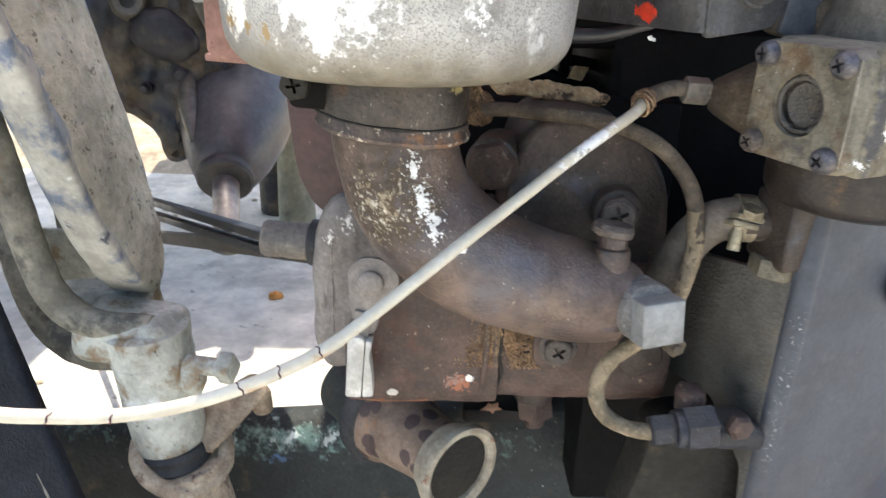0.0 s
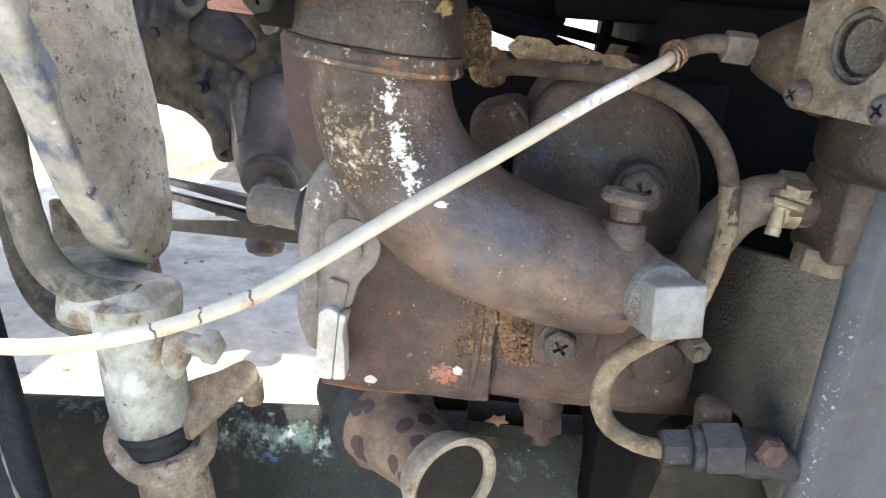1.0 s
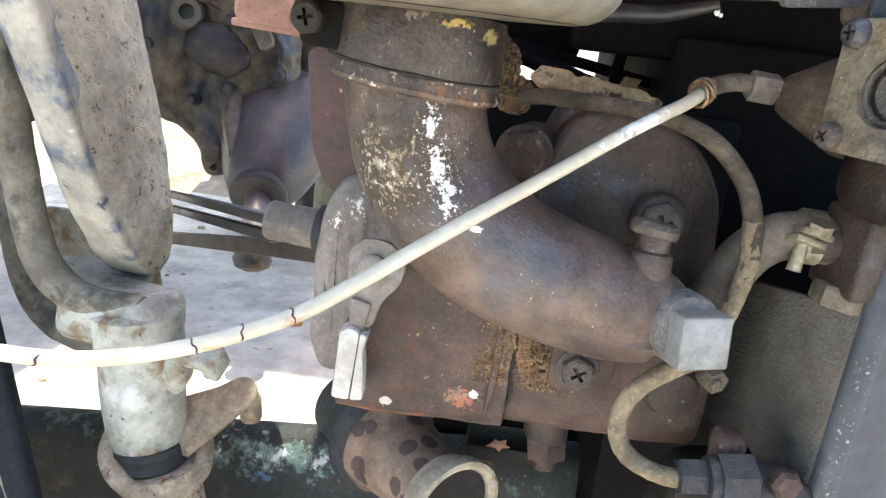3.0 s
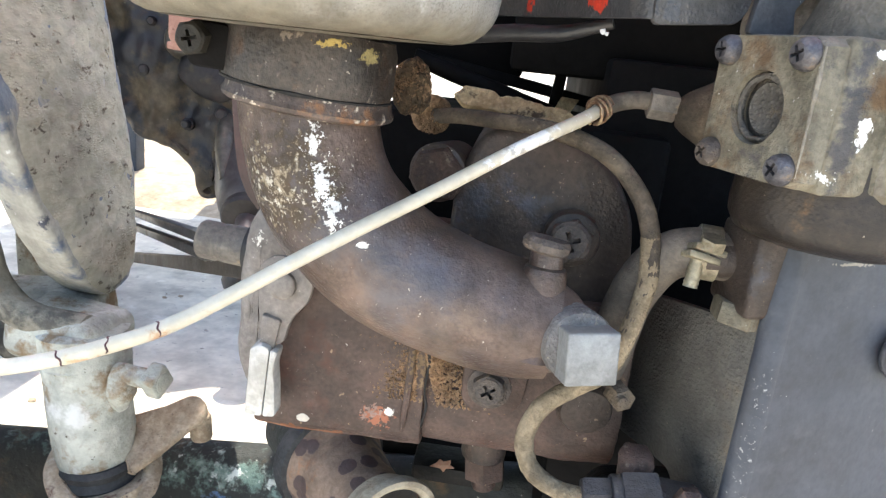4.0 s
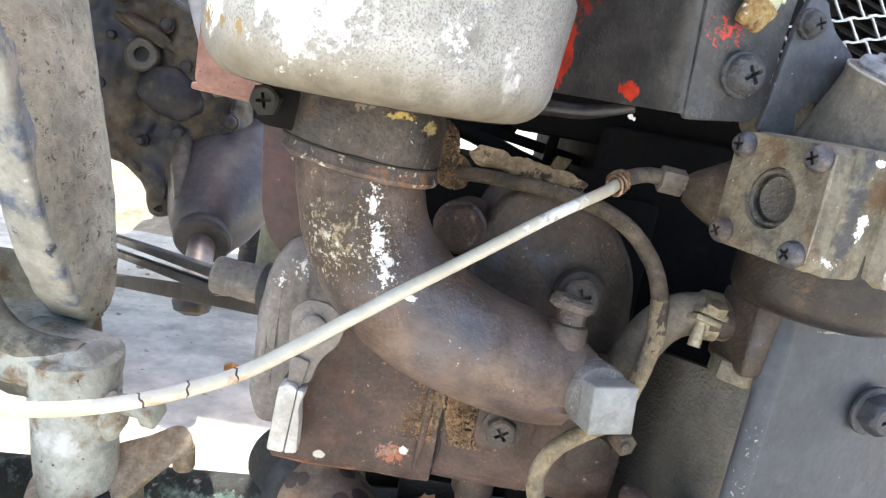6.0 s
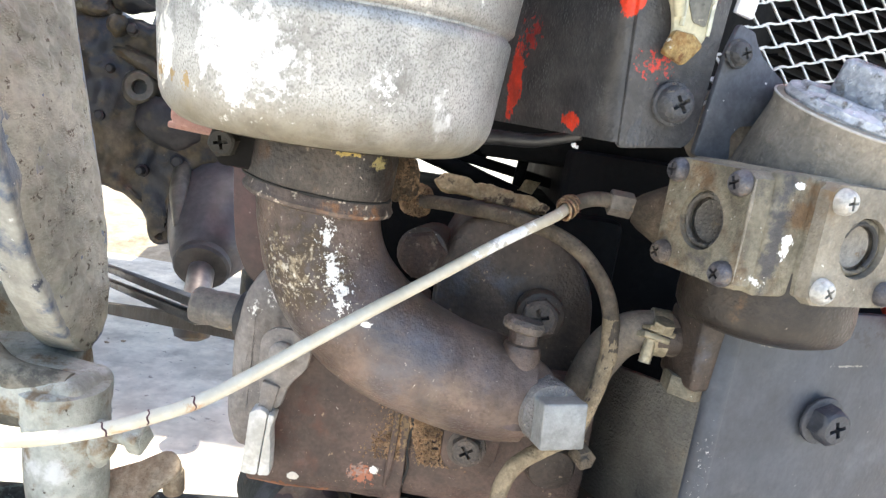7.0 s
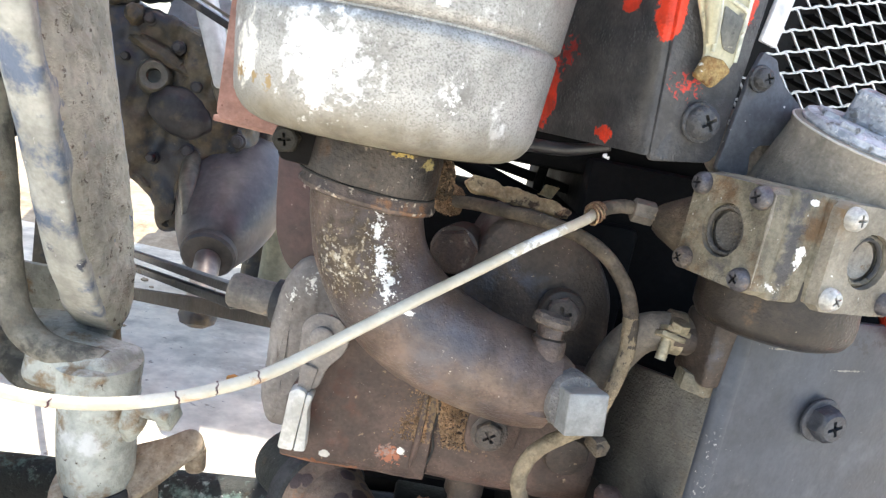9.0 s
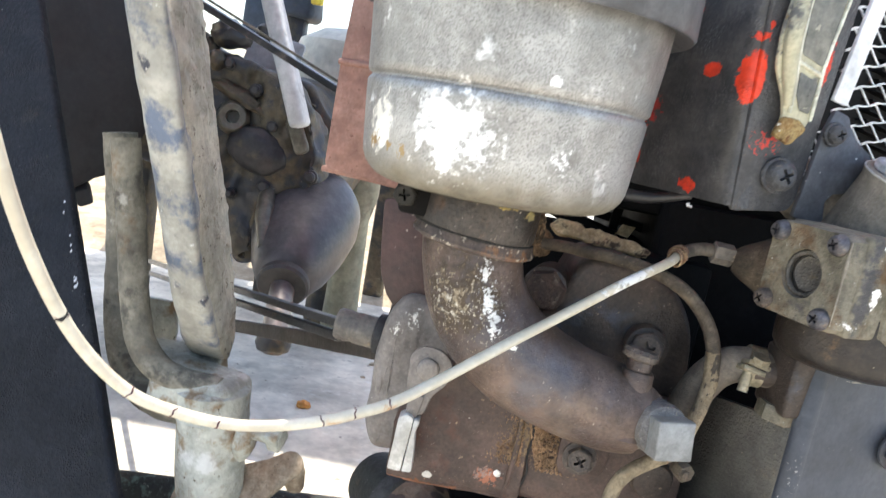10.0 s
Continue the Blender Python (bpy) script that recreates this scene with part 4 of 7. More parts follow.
part("stub", roughen(moved(lathe([(0.0150, -0.012), (0.0122, -0.004), (0.0098, 0.003), (0.0090, 0.008), (0.0086, 0.0205), (0.0080, 0.0222), (0.0066, 0.0230), (0.0066, 0.0300), (0.006, 0.031)], 36), Matrix.Translation((0.0770, 0.2920, 0.6120)) @ pose(0, 0, 0, -4, 2, 0)), 0.0004, 150), M["elbow"], elbow)
part("wing", roughen(moved(lathe([(0.0070, -0.0026), (0.0090, -0.0016), (0.0094, 0.0010), (0.0080, 0.0030), (0.004, 0.0036)], 36), Matrix.Translation((0.0765, 0.2905, 0.6435)) @ pose(0, 0, 0, -6, 8, 0)), 0.0005, 250), M["screw_brown"], elbow, "flattened cap on the stub")
lug = [(-0.0125, -0.008), (0.012, -0.009), (0.016, 0.006), (-0.0125, 0.008)]
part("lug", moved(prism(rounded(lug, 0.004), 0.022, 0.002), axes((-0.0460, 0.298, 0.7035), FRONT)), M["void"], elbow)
# Bolt coloured near black for the shade under the can.
screw(elbow, (-0.0548, 0.277, 0.7050), (-0.08, -0.99, -0.05), 0.0057, 0.0052, M["grime_shade"], True, turn=12, name="bolt")

# sheets beside the air cleaner
shield = thing("heat_shield", (-0.09, 0.40, 0.69), "faded pink-red primed sheet bracket folded beside the air cleaner", "bracket")
side = [(-0.129, 0.697), (-0.128, 0.768), (-0.125, 0.815), (-0.085, 0.835), (-0.060, 0.80), (-0.062, 0.692)]
part("sheet", moved(prism(rounded(side, 0.006), 0.004, 0.001), Matrix.Translation((0, 0.41, 0)) @ pose(0, 0, 0, 90, 0, 0)), M["pink"], shield)
part("lower_flange", moved(box(0.070, 0.020, 0.004, 0.0012), Matrix.Translation((-0.097, 0.420, 0.6945)) @ pose(0, 0, 0, 0, 3, 0)), M["pink"], shield)
part("rib", moved(rod(0.0020, 0.066, 0.0005, 10), axes((-0.129, 0.4055, 0.768), (1, 0, 0.03))), M["pink"], shield)
hang = [(-0.079, 0.690), (-0.0765, 0.660), (-0.074, 0.642), (-0.068, 0.628), (-0.060, 0.620), (-0.030, 0.625), (-0.020, 0.690)]
single("hanging_plate", moved(prism(rounded(hang, 0.005), 0.005, 0.0012), Matrix.Translation((0, 0.372, 0)) @ pose(0, 0, 0, 90, 0, 0)), M["maroon"], (-0.05, 0.37, 0.62), "dark maroon painted plate with chipped pale edge behind the pipe", "plate")

# ---- cylinder head behind the elbow ----
head = thing("cylinder_head", (0.08, 0.36, 0.50), "sooty dark brown engine casting with bolts and hexagon cap", "engine casting")
outline = [(0.034, 0.555), (0.036, 0.655), (0.046, 0.679), (0.075, 0.681), (0.103, 0.670), (0.117, 0.648), (0.121, 0.610), (0.124, 0.545)]
part("housing", moved(prism(rounded(outline, 0.016, 6), 0.075, 0.004, 3), Matrix.Translation((0, 0.420, 0)) @ pose(0, 0, 0, 90, 0, 0)), M["block"], head)
part("hex_cap", roughen(dense(moved(lathe([(0.0128, 0), (0.0132, 0.009), (0.0116, 0.0122), (0.0060, 0.0130)], 6), axes((0.0290, 0.354, 0.6550), (-0.25, -0.97, 0.05)) @ pose(0, 0, 0, 0, 0, 14)), 0.003), 0.0013, 130), M["rust_red"], head, "sooty hexagon cap")
part("cap_neck", moved(rod(0.0135, 0.03, 0.001), axes((0.033, 0.377, 0.6545), (-0.2, -0.97, 0.05))), M["block"], head)
part("bolt_boss", moved(rod(0.0125, 0.012, 0.002), axes((0.0905, 0.348, 0.6355), FRONT)), M["block"], head)
screw(head, (0.0900, 0.3365, 0.6355), (-0.12, -0.98, 0.1), 0.0092, 0.0075, M["screw_brown"], True, turn=20, name="bolt")
part("drip", moved(clod((0.0022, 0.002, 0.006), 0.3, 4.0, 2), Matrix.Translation((0.0270, 0.338, 0.634))), M["mud"], head, "tan crust")

# engine mass that closes the view behind, its black put in as shade
engine = thing("engine_body", (0.2, 0.6, GROUND), "plain engine mass coloured near black as deep shade", "engine")
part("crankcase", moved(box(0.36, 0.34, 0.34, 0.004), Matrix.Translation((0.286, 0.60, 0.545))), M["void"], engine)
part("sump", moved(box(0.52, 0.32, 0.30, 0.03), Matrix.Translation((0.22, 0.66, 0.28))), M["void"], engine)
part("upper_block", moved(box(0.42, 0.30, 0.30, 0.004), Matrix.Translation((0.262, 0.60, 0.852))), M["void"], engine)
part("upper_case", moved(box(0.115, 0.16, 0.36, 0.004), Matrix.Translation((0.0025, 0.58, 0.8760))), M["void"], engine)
# Unseen bonnet slab, added to block sun and sky and lower the bounce.
part("bonnet_blocker", moved(box(1.35, 0.64, 0.10, 0.04, 4), Matrix.Translation((0.555, 0.66, 1.14))), M["red_hood"], engine, "unseen red bonnet slab added to shade the engine")
# Unseen sheet on stays, added to keep sun off the leg and knuckle.
part("sun_block_sheet", moved(box(0.46, 0.46, 0.012, 0.004), Matrix.Translation((-0.40, 0.76, 1.60))), M["red_hood"], engine, "unseen red sheet added to shade leg and steering")
for x in (-0.19, -0.60):
    part("sun_block_stay", tube([(x, 0.97, 1.60), (0.5 * x, 0.96, 1.40), (0.05, 0.90, 1.18)], [0.012], 12, 6), M["void"], engine)
# Prop for the added bonnet slab.
part("bonnet_rest", moved(box(0.30, 0.20, 0.12, 0.01), Matrix.Translation((0.32, 0.62, 1.05))), M["void"], engine)
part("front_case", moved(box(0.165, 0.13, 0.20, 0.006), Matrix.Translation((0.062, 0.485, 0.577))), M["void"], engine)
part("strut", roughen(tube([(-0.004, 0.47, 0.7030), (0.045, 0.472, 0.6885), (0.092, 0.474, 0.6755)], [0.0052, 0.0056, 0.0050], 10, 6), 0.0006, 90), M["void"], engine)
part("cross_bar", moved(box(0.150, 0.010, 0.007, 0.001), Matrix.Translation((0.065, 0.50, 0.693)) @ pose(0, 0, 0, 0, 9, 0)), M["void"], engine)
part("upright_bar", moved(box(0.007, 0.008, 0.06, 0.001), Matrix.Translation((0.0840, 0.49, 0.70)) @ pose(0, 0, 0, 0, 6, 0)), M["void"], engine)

# ---- lower casting ----
CAST_AT = (0.03, 0.36, 0.50)
pump = thing("water_pump_casting", CAST_AT, "reddish brown water pump casting with crusted mud and split gasket", "engine casting")


def bulge(x0, x1, y0, y1, z0, z1, r, n=7):
    """A bar along x with a well rounded front."""
    o = rounded([(y0, z0), (y0, z1), (y1, z1), (y1, z0)], r, n)
    bm = prism(o, x1 - x0, 0.0015, 2)
    bm.transform(Matrix(((0, 0, 1, x0), (1, 0, 0, 0), (0, 1, 0, 0), (0, 0, 0, 1))))
    return bm


front = dense(bulge(-0.0455, 0.0345, 0.3205, 0.42, 0.5275, 0.622, 0.015), 0.0035)
for v in front.verts:  # the near corner leans back under the clip
    v.co.x += min(1.0, max(0.0, (0.02 - v.co.x) / 0.06)) * max(0.0, v.co.z - 0.566) * 0.62
part("front_half", roughen(roughen(front, 0.0012, 45), 0.0004, 260), M["casting"], pump)
part("rear_half", roughen(roughen(dense(bulge(0.0338, 0.1235, 0.3225, 0.42, 0.5285, 0.606, 0.021), 0.0035), 0.0012, 45), 0.0004, 260), M["casting"], pump)
part("crack", tube([(0.0350, 0.3222, 0.598), (0.0338, 0.3208, 0.585), (0.0352, 0.3206, 0.575), (0.0342, 0.3206, 0.562), (0.0358, 0.3207, 0.552), (0.0330, 0.3226, 0.541), (0.0290, 0.3258, 0.534)], [0.0006, 0.0009, 0.0005, 0.0009, 0.0006], 6, 5, 0.5), M["slot"], pump, "jagged split in the gasket")
part("bead", moved(tube([(0.0265, 0.3205, 0.592), (0.0272, 0.3192, 0.570), (0.0262, 0.3200, 0.548), (0.0248, 0.3235, 0.5335)], [0.0014, 0.0018, 0.0016, 0.001], 8, 5), Matrix()), M["casting"], pump)
part("bolt_lug", moved(prism(rounded([(-0.013, -0.014), (0.014, -0.014), (0.017, 0.012), (0.004, 0.020), (-0.013, 0.014)], 0.011, 6), 0.008, 0.0018), axes((0.0635, 0.3265, 0.569), FRONT)), M["casting"], pump)
screw(pump, (0.0630, 0.3185, 0.5690), (-0.05, -0.99, 0.08), 0.0071, 0.0055, M["screw_brown"], True, 0.0098, 35, name="bolt")
part("round_boss", roughen(moved(lathe([(0.0128, 0), (0.0130, 0.016), (0.0112, 0.020), (0.007, 0.021)], 22), axes((0.1045, 0.338, 0.5655), (0.1, -0.98, -0.12))), 0.0007, 100), M["block"], pump)
part("small_nut", moved(rod(0.0056, 0.009, 0.001, 6), axes((0.1155, 0.312, 0.5790), (0.35, -0.93, -0.1)) @ pose(0, 0, 0, 0, 0, 15)), M["rubber"], pump, "tan crusted hexagon nut")
part("small_stud", moved(rod(0.0028, 0.006, 0.001, 12), axes((0.1155, 0.306, 0.5790), (0.35, -0.93, -0.1))), M["rubber"], pump)
part("under_bolt", moved(joined(moved(rod(0.0125, 0.020, 0.001, 6), axes((0.0660, 0.400, 0.488), (0.12, 0, -1))), moved(rod(0.007, 0.010, 0.001, 12), axes((0.0675, 0.400, 0.470), (0.12, 0, -1)))), Matrix.Translation((0, 0, 0.004))), M["casting"], pump, "hexagon bolt below the casting")
part("under_boss", moved(rod(0.013, 0.05, 0.002, 20), axes((0.066, 0.40, 0.535), (0, 0, -1))), M["block"], pump)
mud = bmesh.new()
random.seed(4)
grain_v = [(0, 0, 1), (0.95, 0, 0.1), (0.1, 0.95, -0.1), (-0.95, 0.1, 0), (0, -0.95, 0.1), (0.1, 0, -1)]
grain_f = [(0, 1, 2), (0, 2, 3), (0, 3, 4), (0, 4, 1), (5, 2, 1), (5, 3, 2), (5, 4, 3), (5, 1, 4)]
for i in range(3400):
    u, v = random.gauss(0.002, 0.0085), random.random() ** 0.8
    r = random.uniform(0.0003, 0.0010)
    at = Vector((0.0285 + u + (1 - v) * 0.012 * (1 if u > 0 else 0.2), 0.3202 + 0.0008 * random.random(), 0.5545 + 0.039 * v))
    vs = [mud.verts.new(at + r * random.uniform(0.7, 1.2) * Vector(q)) for q in grain_v]
    for f in grain_f:
        mud.faces.new([vs[k] for k in f])
tagged(part("mud_crust", mud, M["crust"], pump, "crumbly tan mud crust"), kind="stuff")

lobe_o = [(-0.0685, 0.548), (-0.0685, 0.585), (-0.0635, 0.618), (-0.055, 0.634), (-0.036, 0.634), (-0.012, 0.615), (-0.012, 0.540), (-0.062, 0.528)]
lobe = thing("timing_cover", (-0.045, 0.38, 0.53), "grey-brown rounded timing cover with white paint flecks", "engine cover")
part("shell", roughen(roughen(dense(moved(prism(rounded(lobe_o, 0.018, 6), 0.066, 0.009, 5), Matrix.Translation((0, 0.420, 0)) @ pose(0, 0, 0, 90, 0, 0)), 0.004), 0.0022, 38), 0.0004, 240), M["lobe"], lobe)

part("back_flange", roughen(moved(prism(rounded([(x - 0.004 * (1 if x < -0.04 else 0), z + (0.003 if z > 0.58 else -0.002)) for x, z in lobe_o], 0.018, 6), 0.010, 0.0025, 3), Matrix.Translation((0, 0.424, 0)) @ pose(0, 0, 0, 90, 0, 0)), 0.0006, 60), M["block"], lobe, "dark joint flange behind the cover")
part("rib", roughen(tube([(-0.0595, 0.358, 0.60), (-0.0615, 0.357, 0.575), (-0.0605, 0.3575, 0.55)], [0.002, 0.003, 0.002], 10, 5), 0.0003, 90), M["lobe"], lobe)
clip = thing("cable_clip", (-0.034, 0.31, 0.545), "worn grey strap clip with whitish crimped end on a bolt", "clip")
strap = [(-0.0065, -0.0265), (0.0015, -0.0265), (0.0040, -0.014), (0.0105, -0.006), (0.0118, 0.004), (0.006, 0.0112), (-0.004, 0.0118), (-0.0095, 0.006), (-0.0090, -0.010)]
part("strap", moved(prism(rounded([(1.2 * a, 1.06 * b) for a, b in strap], 0.006, 5), 0.0030, 0.0008), axes((-0.0305, 0.3145, 0.6060), (-0.1, -0.99, 0.05))), M["lobe"], clip)
part("bolt", moved(lathe([(0.0062, 0), (0.0062, 0.0026), (0.0052, 0.0036), (0.003, 0.004)], 28), axes((-0.0305, 0.3118, 0.6060), (-0.1, -0.99, 0.05))), M["lobe"], clip)
for o in ([(-0.0458, 0.5450), (-0.0364, 0.5446), (-0.0344, 0.5660), (-0.0334, 0.5775), (-0.0385, 0.5795), (-0.0438, 0.5770), (-0.0446, 0.5600)], [(-0.0361, 0.5446), (-0.0290, 0.5455), (-0.0298, 0.5600), (-0.0312, 0.5680), (-0.0292, 0.5765), (-0.0331, 0.5775), (-0.0341, 0.5660)]):
    o = [(-0.0368 + 0.84 * (a + 0.0374), b) for a, b in o]
    part("jaw", roughen(moved(prism(rounded(o, 0.0015, 4), 0.0095, 0.0007, 2), Matrix.Translation((0, 0.3150, 0)) @ pose(0, 0, 0, 90, 0, 0)), 0.0003, 160), M["jaw"], clip, "whitish crimped metal jaw")
part("neck", roughen(moved(prism(rounded([(-0.0395, 0.574), (-0.0330, 0.574), (-0.0300, 0.590), (-0.0385, 0.592)], 0.001, 3), 0.004, 0.0008), Matrix.Translation((0, 0.3130, 0)) @ pose(0, 0, 0, 90, 0, 0)), 0.0003, 160), M["lobe"], clip)

# ---- shaft at the side of the timing cover ----
shaft = thing("control_shaft", (-0.09, 0.388, 0.58), "dusty steel bush with black rubber seal on a short shaft", "shaft")
S_AT, S_WAY = Vector((-0.0555, 0.384, 0.5960)), Vector((-0.985, 0.06, 0.05))
part("seal", moved(lathe([(0.012, 0), (0.0138, 0.001), (0.0142, 0.006), (0.0128, 0.010), (0.0138, 0.012), (0.0134, 0.0165), (0.0105, 0.018)], 32), axes(S_AT, S_WAY)), M["black_rubber"], shaft, "black ribbed rubber seal")
part("bush", moved(lathe([(0.0100, 0.016), (0.0108, 0.017), (0.0106, 0.030), (0.0101, 0.033), (0.0106, 0.036), (0.0106, 0.043), (0.0096, 0.0445), (0.006, 0.0447)], 32), axes(S_AT, S_WAY)), M["bush"], shaft)
rods = thing("linkage_bars", (-0.17, 0.47, 0.54), "pair of black flat linkage bars with pale joints", "linkage")
for dz, w in ((0.0050, 0.0062), (-0.0045, 0.0062)):
    a, b = Vector((-0.098, 0.394, 0.591 + dz)), Vector((-0.58, 1.10, 0.402 + 2.2 * dz))
    part("bar", moved(box(0.008, w, (b - a).length, 0.001), axes((a + b) / 2, b - a)), M["blackbar"], rods, "glossy black bar")
a, b = Vector((-0.062, 0.430, 0.5695)), Vector((-0.44, 0.938, 0.384))
part("lower_bar", moved(box(0.010, 0.014, (b - a).length, 0.002), axes((a + b) / 2, b - a)), M["bar_brown"], rods, "dusty dark brown flat bar")

# ---- clear tube across the front ----
tube_line = [(0.093, 0.3245, 0.6945), (0.085, 0.312, 0.690), (0.062, 0.296, 0.678), (0.035, 0.277, 0.6622), (0.014, 0.2605, 0.6507), (-0.005, 0.2450, 0.640), (-0.023, 0.2330, 0.629), (-0.039, 0.2230, 0.6200),
             (-0.0555, 0.2165, 0.6135), (-0.070, 0.2120, 0.6090), (-0.088, 0.2070, 0.6055), (-0.1065, 0.2020, 0.6050), (-0.1235, 0.1930, 0.6105), (-0.137, 0.180, 0.6215), (-0.150, 0.166, 0.643), (-0.158, 0.150, 0.674), (-0.163, 0.135, 0.712), (-0.166, 0.12, 0.76), (-0.168, 0.10, 0.83)]
fuel = thing("fuel_tube", (-0.02, 0.23, 0.60), "thin yellowed plastic fuel tube with dark crack rings, sagging", "tube")
part("tube", tube(tube_line, [0.0026, 0.0025, 0.0024, 0.0025], 20, 10), M["tube"], fuel, angle=60)
path = spline(tube_line, 10)
for place in ((-0.0400, 0.2225, 0.6196), (-0.0545, 0.217, 0.6138), (-0.0670, 0.213, 0.6098), (-0.1075, 0.2018, 0.605), (-0.1240, 0.1926, 0.6107), (-0.1375, 0.1795, 0.622), (-0.1535, 0.160, 0.6540)):
    i = min(range(1, len(path) - 1), key=lambda j: (path[j] - Vector(place)).length)
    way = path[i + 1] - path[i - 1]
    tilt = pose(0, 0, 0, 20 * math.sin(i * 2.3), 18 * math.cos(i * 1.7), 0)
    loop = [(0.00246 * math.cos(u), 0.00246 * math.sin(u), 0.0007 * math.sin(3 * u + i) * math.sin(u * 1.5 + i)) for u in [k * math.pi / 8 for k in range(15)]]
    part("crack_ring", moved(tube(loop, [0.00016, 0.00036, 0.00024, 0.00042, 0.00016], 6, 3), axes(path[i], way) @ tilt @ pose(0, 0, 0, 0, 0, 40 * i)), M["tube_mark"], fuel)
i = min(range(1, len(path) - 1), key=lambda j: (path[j] - Vector((-0.1535, 0.160, 0.654))).length)
part("split", roughen(moved(lathe([(0.0022, -0.0010), (0.00262, -0.0005), (0.00265, 0.0003), (0.0022, 0.0010)], 18), axes(path[i], path[i + 1] - path[i - 1]) @ pose(0, 0, 0, 14, 0, 0)), 0.0005, 700), M["slot"], fuel, "dark open split across the tube")
for i, r in ((4, 0.0046), (5, 0.0050), (6, 0.0049), (7, 0.0044)):
    a = Vector((0.0935, 0.325, 0.6948)).lerp(Vector((0.085, 0.312, 0.690)), (i - 3) / 7)
    part("binding", moved(tube([(r * math.cos(u), r * math.sin(u), 0.0003 * u) for u in [k * math.pi / 4 for k in range(9)]], [0.0007], 8, 3), axes(a, (0.55, 0.75, 0.3)) @ pose(0, 0, 0, 12 * (i - 5), 9 * (i % 2), 40 * i)), M["wire"], fuel, "copper wire binding")
part("nipple", tube([(0.090, 0.3200, 0.6930), (0.098, 0.3270, 0.6965), (0.106, 0.3300, 0.6985), (0.113, 0.3310, 0.6985)], [0.0036], 16, 6), M["rubber_dark"], fuel, "dark grey rubber end piece")
part("union_nut", moved(rod(0.0062, 0.0115, 0.0008, 6), axes((0.1115, 0.3305, 0.6980), (1, 0.04, -0.06)) @ pose(0, 0, 0, 0, 0, 20)), M["bush"], fuel, "dull hexagon union nut")
part("union_thread", moved(lathe([(0.0042, 0), (0.0045, 0.0005), (0.0042, 0.001), (0.0045, 0.0015), (0.0042, 0.002), (0.0045, 0.0025), (0.0042, 0.003), (0.0042, 0.011)], 16), axes((0.1225, 0.331, 0.6975), (1, 0.02, -0.1))), M["fitting"], fuel)

# ---- brown rubber hose loop ----
hose = thing("return_hose", (0.10, 0.30, 0.54), "muddy brown rubber return hose in a wide loop", "hose")
hose_line = [(0.022, 0.368, 0.6795), (0.034, 0.358, 0.6815), (0.051, 0.346, 0.6825), (0.075, 0.330, 0.6825), (0.096, 0.318, 0.6770), (0.1105, 0.311, 0.6640), (0.1175, 0.307, 0.6480), (0.1190, 0.305, 0.6300), (0.1150, 0.3035, 0.6080), (0.1085, 0.3025, 0.5910), (0.0965, 0.301, 0.5820), (0.0855, 0.300, 0.5725), (0.0800, 0.299, 0.5580), (0.0845, 0.296, 0.5450), (0.0960, 0.291, 0.5405), (0.1080, 0.2865, 0.5415)]
part("hose", tube(hose_line, [0.0036, 0.0036, 0.0037, 0.0038, 0.0038, 0.0037, 0.0037, 0.0036], 20, 10, 0.05), M["rubber"], hose, angle=60)
part("mud_coat", roughen(tube(hose_line[6:], [0.0039, 0.0040, 0.0040], 18, 10, 0.05), 0.0004, 420), M["hose_mud"], hose, "dry tan mud on the lower bend", angle=60)
part("end_plug", roughen(moved(lathe([(0.0070, 0), (0.0086, 0.003), (0.0088, 0.010), (0.0078, 0.0125), (0.004, 0.013)], 28), axes((0.0210, 0.380, 0.6790), (-0.15, -0.98, 0.05))), 0.001, 140), M["crust"], hose, "mud-rimmed round hose fitting")
ring = tube([(0.0074 * math.cos(a), 0.0074 * math.sin(a), 0) for a in [math.pi * (0.35 + k / 8) for k in range(9)]], [0.0020, 0.0028, 0.0025, 0.0030, 0.0018], 10, 4, 0.5)
part("mud_ring", moved(roughen(ring, 0.0008, 400), axes((0.0200, 0.3665, 0.6795), (-0.15, -0.98, 0.05))), M["crust"], hose, "dried mud on the fitting")

fit_ = thing("brake_union", (0.13, 0.287, 0.52), "greasy dark hydraulic union with two hexagons", "pipe fitting")
F_WAY = Vector((0.98, 0.06, 0.10))
for x, r, l, name in ((0.1050, 0.0078, 0.0120, "small_nut"), (0.1165, 0.0092, 0.0050, "collar"), (0.1205, 0.0112, 0.0150, "large_nut")):
    part(name, moved(rod(r, l, 0.0012, 6 if "nut" in name else 24), axes((x, 0.2865, 0.5425 + (x - 0.105) * 0.1), F_WAY) @ pose(0, 0, 0, 0, 0, 24)), M["fitting"], fit_)
part("block", roughen(moved(box(0.034, 0.022, 0.014, 0.005, 3), Matrix.Translation((0.150, 0.296, 0.5385)) @ pose(0, 0, 0, 0, 10, 12)), 0.0008, 90), M["fitting"], fit_)
part("banjo_bolt", roughen(moved(lathe([(0.0066, 0), (0.0066, 0.004), (0.0048, 0.006)], 6), axes((0.1455, 0.284, 0.5490), (0.1, -0.98, 0.1))), 0.0007, 220), M["rust_red"], fit_, "rust-red worn hexagon bolt")
part("bleeder", roughen(moved(lathe([(0.0070, 0), (0.0076, 0.005), (0.0070, 0.009), (0.0052, 0.0118), (0.003, 0.0125)], 20), axes((0.1275, 0.300, 0.5470), (-0.05, 0.1, 1))), 0.0020, 190), M["rust_red"], fit_, "crusted bleeder cap")
low = thing("lower_bracket", (0.15, 0.32, 0.44), "dark grimy mounting bracket under the union", "bracket")
